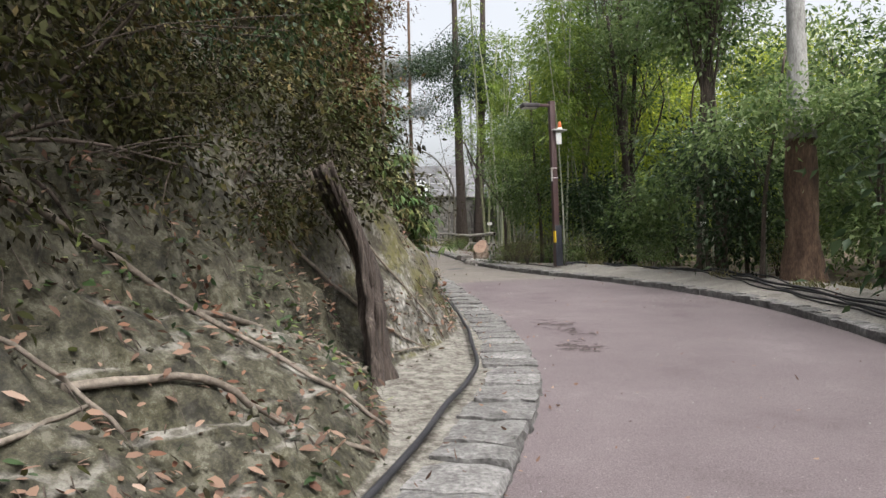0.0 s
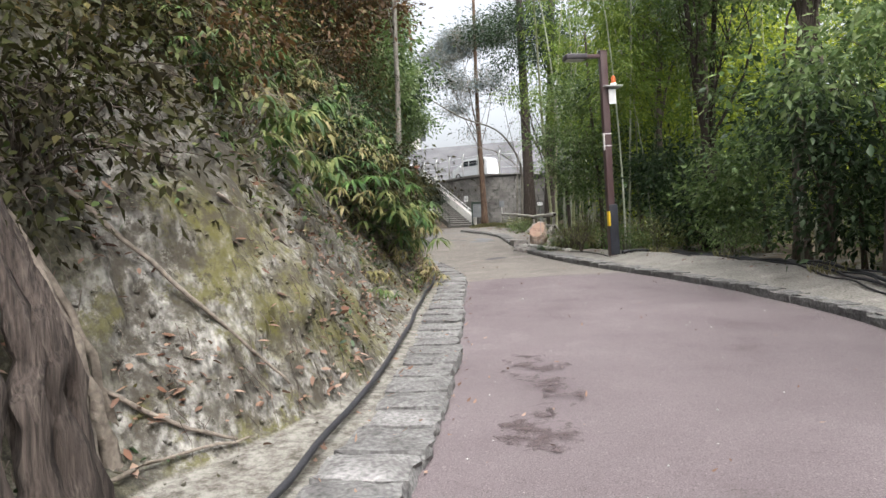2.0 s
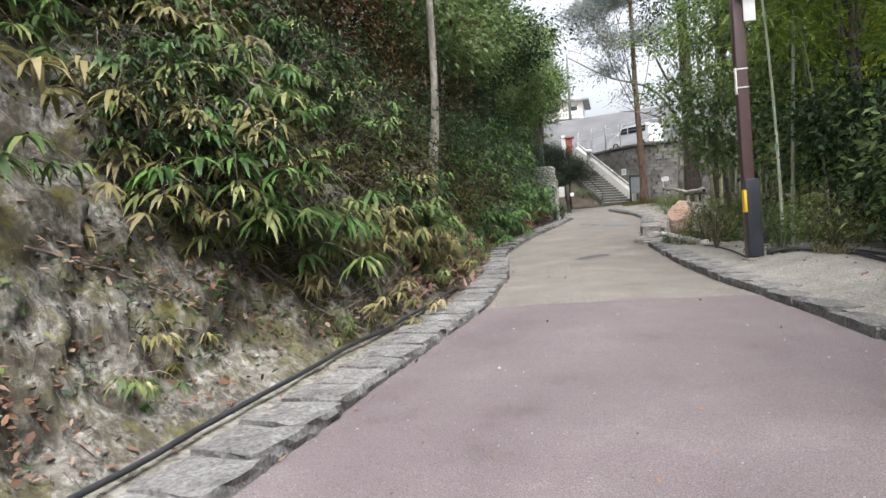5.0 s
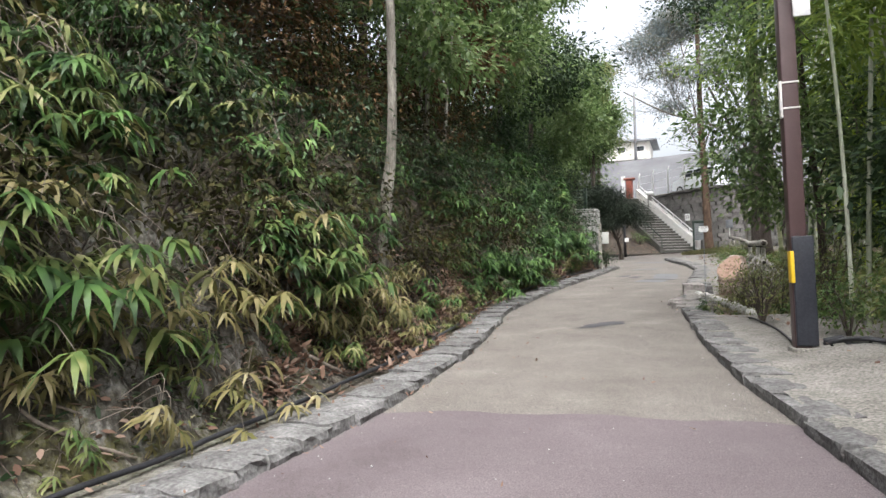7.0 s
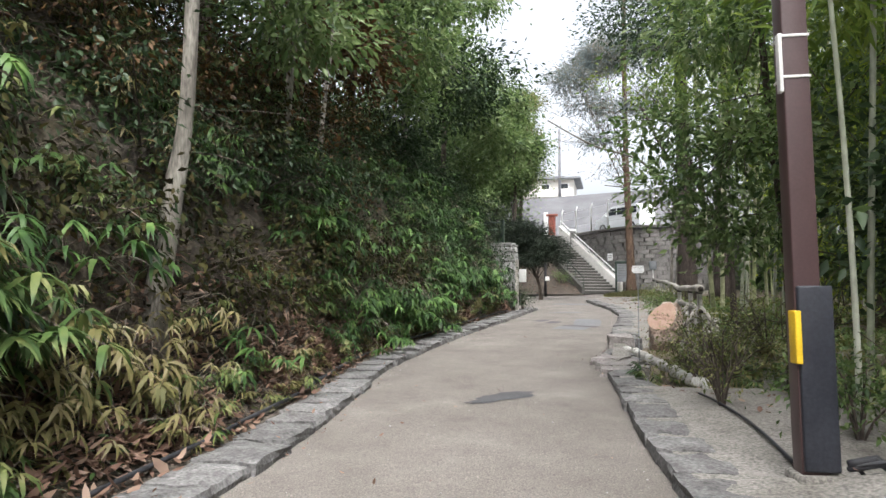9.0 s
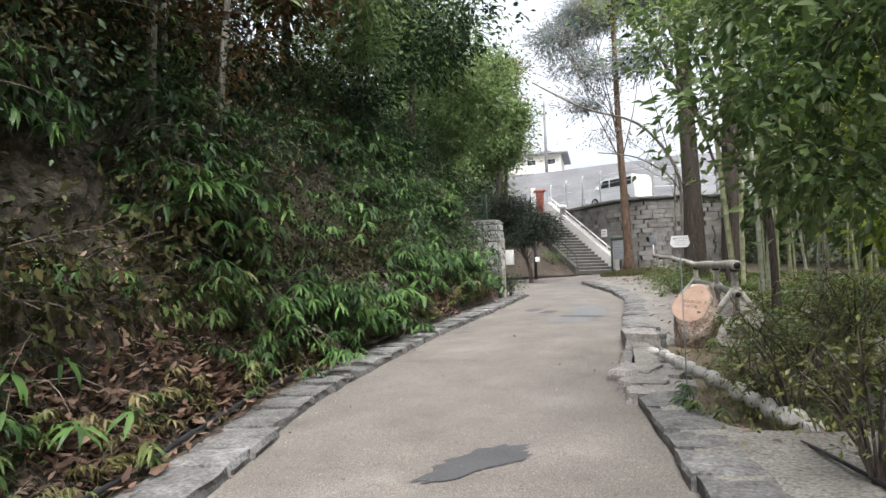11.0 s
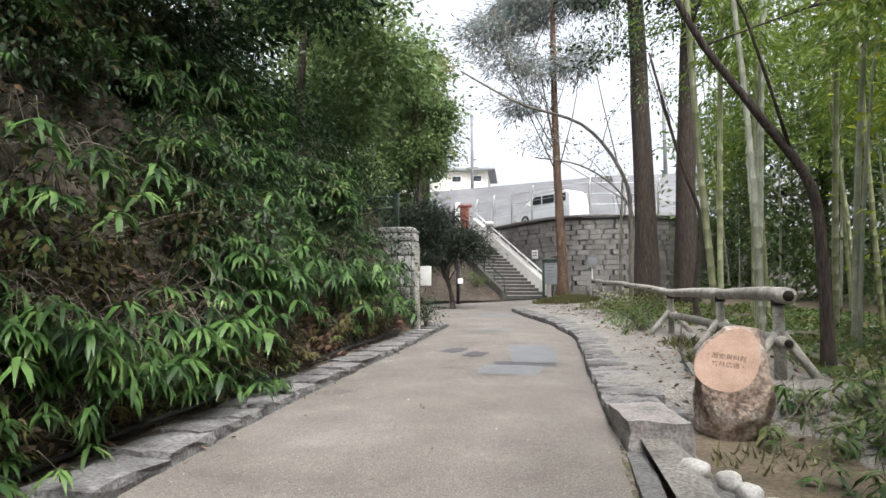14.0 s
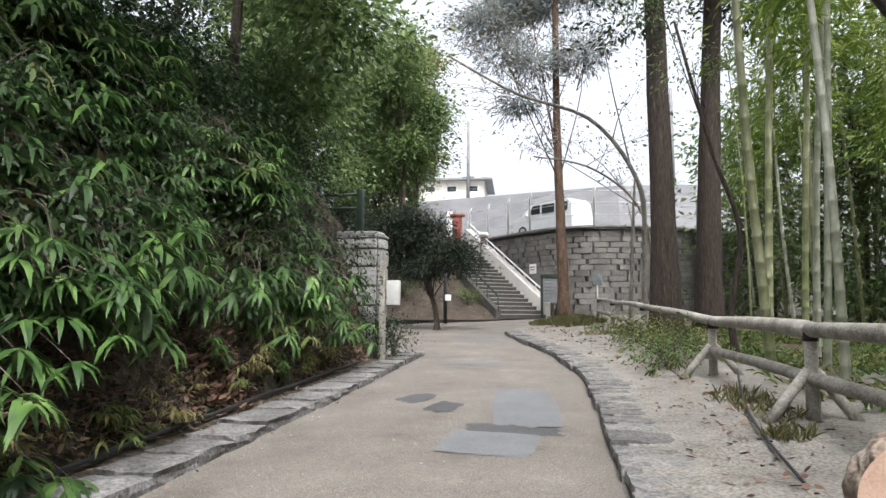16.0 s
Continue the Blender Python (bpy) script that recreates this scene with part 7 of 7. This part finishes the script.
pl = []
while len(pl) < 900:
    y, rise = rng.uniform(2.5, 15), rng.uniform(0.15, 1.9)
    for _ in range(rng.randint(3, 14)):
        p = bank_at(y + rng.gauss(0, 0.1), max(0.12, rise + rng.gauss(0, 0.08)))
        pl.append((p.x + rng.uniform(0.01, 0.07), p.y, p.z + rng.uniform(0.0, 0.05)))
litter("bank_rusty_litter", "clusters of rusty red-brown dead leaves caught on the clay", pl, 0.075, LEAF_RUST, 906)

# clods and small stones broken from the bank
g = np.random.default_rng(950)
octa = np.array([[1, 0, 0], [-1, 0, 0], [0, 1, 0], [0, -1, 0], [0, 0, 1], [0, 0, -1]], float)
oface = np.array([[0, 2, 4], [2, 1, 4], [1, 3, 4], [3, 0, 4], [2, 0, 5], [1, 2, 5], [3, 1, 5], [0, 3, 5]])
vs, fc = [], []
for i in range(2600):
    y = g.uniform(1, 38)
    rise = abs(g.normal()) * 0.8 + 0.1
    p = bank_at(y, rise) if rise > 0.16 else Vector(bank_point(g.uniform(-0.35, 0.0), y))
    r = g.uniform(0.005, 0.02) * (1.5 if g.random() < 0.08 else 1)
    vs.append(octa * r * g.uniform(0.6, 1.4, (6, 1)) + g.normal(size=(6, 3)) * r * 0.25 + np.array(p) + np.array([0.01, 0, r * 0.3]))
    fc.append(oface + 6 * i)
tagged(raw("bank_clods", np.concatenate(vs), np.concatenate(fc), CLAY), "clods and small stones broken from the bank", "clods", kind="stuff")

# ---- roots on the bank ----
def on_bank(y, rise, off=0.03):
    p = bank_at(y, rise)
    return (p.x + off, p.y, p.z + off)


ROOTS = [([(4.3, 1.75), (4.9, 1.6), (5.4, 1.35), (5.8, 0.95), (5.7, 0.5), (5.9, 0.16)], 0.04),
         ([(5.8, 0.95), (6.3, 0.8), (6.9, 0.45), (7.2, 0.2)], 0.04),
         ([(4.6, 0.8), (5.0, 0.7), (5.3, 0.45), (5.5, 0.14)], 0.04),
         ([(3.6, 1.3), (4.1, 1.2), (4.5, 0.9), (4.6, 0.6)], 0.028),
         ([(3.2, 0.8), (3.9, 0.7), (4.6, 0.72)], 0.03),
         ([(7.5, 0.2), (7.0, 0.3), (6.6, 0.6)], 0.028), ([(7.6, 0.15), (8.2, 0.17), (8.8, 0.12)], 0.025),
         ([(7.6, 1.6), (8.0, 1.0), (8.4, 0.4), (8.7, 0.14)], 0.035), ([(8.6, 1.7), (9.0, 0.9), (9.3, 0.3)], 0.03),
         ([(9.6, 1.6), (10.3, 1.2), (11.2, 0.9)], 0.025), ([(12.6, 1.35), (13.3, 1.1), (13.8, 0.75)], 0.02),
         ([(14.6, 1.5), (14.9, 0.9), (15.3, 0.4), (15.7, 0.13)], 0.032), ([(14.8, 1.0), (15.3, 0.6), (15.9, 0.2)], 0.022),
         ([(16.4, 1.1), (16.6, 0.6), (17.0, 0.15)], 0.02), ([(17.6, 0.8), (17.9, 0.45), (18.3, 0.13)], 0.05), ([(18.8, 0.8), (19.2, 0.4), (19.5, 0.12)], 0.02),
         ([(2.4, 1.1), (3.0, 0.7), (3.5, 0.35), (3.9, 0.13)], 0.035)]
for i, (pts, r) in enumerate(ROOTS):
    line = smooth_line([on_bank(y, z) for y, z in pts], 16)
    line = [p + Vector((0.02 * nz(j * 0.9, i), 0.03 * nz(j * 0.7, i + 5), 0.02 * nz(j * 0.8, i + 9))) for j, p in enumerate(line)]
    tagged(part("tree_root", tube_bm(line, [r * 0.62 * (1 - 0.035 * j) for j in range(16)], 8, wobble=0.3, seed=i), ROOTBARK), "bare grey-brown tree root running down the bank", "root")
b0 = on_bank(7.75, 0.14, 0.0)
stump = thing("twisted_root_stock", "dark upright root stock rising into the bank shrubs", "stump", Matrix.Translation(b0))
STEMS = [(0.0, 0.0, 0.12, -0.42, CEDARBARK), (-0.03, 0.17, 0.1, -0.42, CEDARBARK), (0.03, -0.16, 0.08, -0.4, CEDARBARK), (-0.04, 0.26, 0.055, -0.5, ROOTBARK), (0.0, -0.36, 0.045, -0.3, CEDARBARK), (-0.05, 0.4, 0.035, -0.55, ROOTBARK), (-0.1, 0.58, 0.028, -0.6, ROOTBARK)]
for i, (x, y, r, back, mat) in enumerate(STEMS):
    line = smooth_line([(x + 0.08, y * 1.15, -0.2), (x + 0.03, y, 0.2), (x - 0.04, y * 0.8, 0.7), (x + back * 0.35, y * 0.7 - 0.03, 1.15), (x + back * 1.1, y * 0.8 - 0.06, 1.8)], 24)
    line = [p + Vector((0.03 * nz(j * 0.5, i), 0.05 * nz(j * 0.45, i + 4), 0)) for j, p in enumerate(line)]
    part("stem", tube_bm(line, [r * (0.7 * math.exp(-j * 0.3) + 1.0 - 0.02 * j) for j in range(24)], 12, wobble=0.8, seed=i * 3), mat, stump)
# dry twigs, straws and hanging rootlets caught on the bank
g = np.random.default_rng(960)
vs, fc = [], []
for i in range(1500):
    y = g.uniform(2.0, 19.0) if i % 5 else g.uniform(19, 36)
    rise = abs(g.normal()) * 1.1 + 0.12
    p = np.array(bank_at(y, rise))
    ln = g.uniform(0.06, 0.32) * (1.6 if g.random() < 0.12 else 1.0)
    down = np.array([g.uniform(0.05, 0.4), g.normal() * 0.4, -g.uniform(0.4, 1.0)])
    down /= np.linalg.norm(down)
    r = g.uniform(0.0015, 0.005)
    side = np.cross(down, [0.9, 0.1, 0.4])
    side /= np.linalg.norm(side)
    other = np.cross(down, side)
    ring = np.array([side, -0.5 * side + 0.87 * other, -0.5 * side - 0.87 * other]) * r
    a0 = p + np.array([0.02, 0, 0.03])
    mid = a0 + down * ln * 0.5 + np.array([0.25, 0, 0.1]) * ln * g.uniform(0, 0.5)
    vs.append(np.concatenate([a0 + ring, mid + ring * 0.8, a0 + down * ln + ring * 0.4]))
    q = []
    for k in (0, 3):
        for j in range(3):
            n = (j + 1) % 3
            q += [[k + j, k + n, k + 3 + n], [k + j, k + 3 + n, k + 3 + j]]
    fc.append(np.array(q) + 9 * i)
tagged(raw("bank_twigs", np.concatenate(vs), np.concatenate(fc), BARK), "dry twigs and rootlets caught on the bank", "twigs", kind="stuff")

# pale grit scattered over the lane
g = np.random.default_rng(961)
vs, fc = [], []
for i in range(480):
    y = g.uniform(5, 39)
    e = g.random()
    e = e if i % 3 else (0.03 + 0.05 * e if i % 2 else 0.97 - 0.05 * e)
    lx, rx = float(left_edge(y)), float(right_edge(y))
    r = g.uniform(0.003, 0.009) * (1.7 if g.random() < 0.05 else 1)
    z = float(gz(y)) + 0.03 * math.sin(math.pi * e) + r * 0.3
    vs.append(octa * r * g.uniform(0.6, 1.3, (6, 1)) + np.array([lx + e * (rx - lx), y, z]))
    fc.append(oface + 6 * i)
tagged(raw("lane_grit", np.concatenate(vs), np.concatenate(fc), GRANITE), "pale grit and pebbles on the lane", "grit", kind="stuff")

# ---- kerb stones and flags, piece by piece ----
def edge_frame(fn, y, step):
    d = Vector((float(fn(y + step)) - float(fn(y - step)), 2 * step, 0)).normalized()
    return math.atan2(d.y, d.x) - math.pi / 2


kerb_left = tagged(new("kerb_left"), "flat pale stone kerb along the bank", "kerb", kind="structure")
def kerb_mesh(w, h, seed):
    """A hewn kerb stone, one metre long before it is fitted, with broken edges."""
    bm = bmesh.new()
    bmesh.ops.create_cube(bm, size=1.0)
    bmesh.ops.subdivide_edges(bm, edges=bm.edges, cuts=3, use_grid_fill=True)
    for v in bm.verts:
        c = v.co.copy()
        e = sum(abs(abs(q) - 0.5) < 1e-4 for q in c)
        k = noise.noise_vector(Vector((c.x * 5, c.y * 4, c.z * 3)) + Vector((seed * 3.7, seed, 0)))
        p = Vector((c.x * w + k.x * 0.035, c.y + k.y * 0.045, c.z * h + k.z * 0.022))
        if e > 1 and c.z > 0.4:
            p.z -= 0.018 + 0.01 * k.x
            p.x *= 0.985
        v.co = p
    me = bpy.data.meshes.new("kerb_stone")
    bm.to_mesh(me)
    bm.free()
    me.materials.append(KERB)
    return me


kl = [kerb_mesh(KERB_W, 0.26, 60 + i) for i in range(9)]
rng = random.Random(31)
y = -5.0
while y < 39.5:
    L = rng.uniform(0.28, 0.52) if y < 17 else rng.uniform(0.4, 0.85)
    yc = y + L / 2
    ang = edge_frame(left_edge, yc, 0.3)
    x = float(left_edge(yc))
    ob = new("kerb_stone", rng.choice(kl))
    ob.parent = kerb_left
    off = Vector((math.cos(ang), math.sin(ang), 0)) * (-KERB_W / 2 + rng.uniform(-0.02, 0.015))
    wide = rng.uniform(0.9, 1.05)
    ob.matrix_basis = Matrix.Translation((x + off.x, yc + off.y, float(gz(yc)) - 0.02 + rng.uniform(-0.008, 0.01))) @ Matrix.Rotation(ang + rng.uniform(-0.02, 0.02), 4, "Z") @ Matrix.Diagonal((wide, (L / math.cos(ang)) * 1.02, 1, 1)) @ (Matrix.Rotation(math.pi, 4, "Z") if rng.random() < 0.5 else Matrix())
    y += L
kerb_right = tagged(new("kerb_right"), "stone kerb and flags along the grove side", "kerb", kind="structure")
kr = [kerb_mesh(1.0, 0.24, 80 + i) for i in range(9)]
y = -5.0
while y < 45.4:
    L = rng.uniform(0.45, 0.75) if y < 28 else rng.uniform(0.3, 0.55)
    yc = y + L / 2
    if 25.7 < yc < 29.1:
        y += L
        continue
    w = 0.3 if yc < 17 else (0.3 + min(0.16, (yc - 17) * 0.05) if yc < 27 else rng.uniform(0.5, 0.66))
    ang = edge_frame(right_edge, yc, 0.3)
    x = float(right_edge(yc))
    off = Vector((math.cos(ang), math.sin(ang), 0)) * (w / 2 + rng.uniform(-0.015, 0.02))
    ob = new("kerb_stone", rng.choice(kr))
    ob.parent = kerb_right
    ob.matrix_basis = Matrix.Translation((x + off.x, yc + off.y, float(gz(yc)) + 0.0 + rng.uniform(-0.008, 0.01))) @ Matrix.Rotation(ang + rng.uniform(-0.02, 0.02), 4, "Z") @ Matrix.Diagonal((w, (L / math.cos(ang)) * 1.02 - 0.004, 1, 1))
    y += L
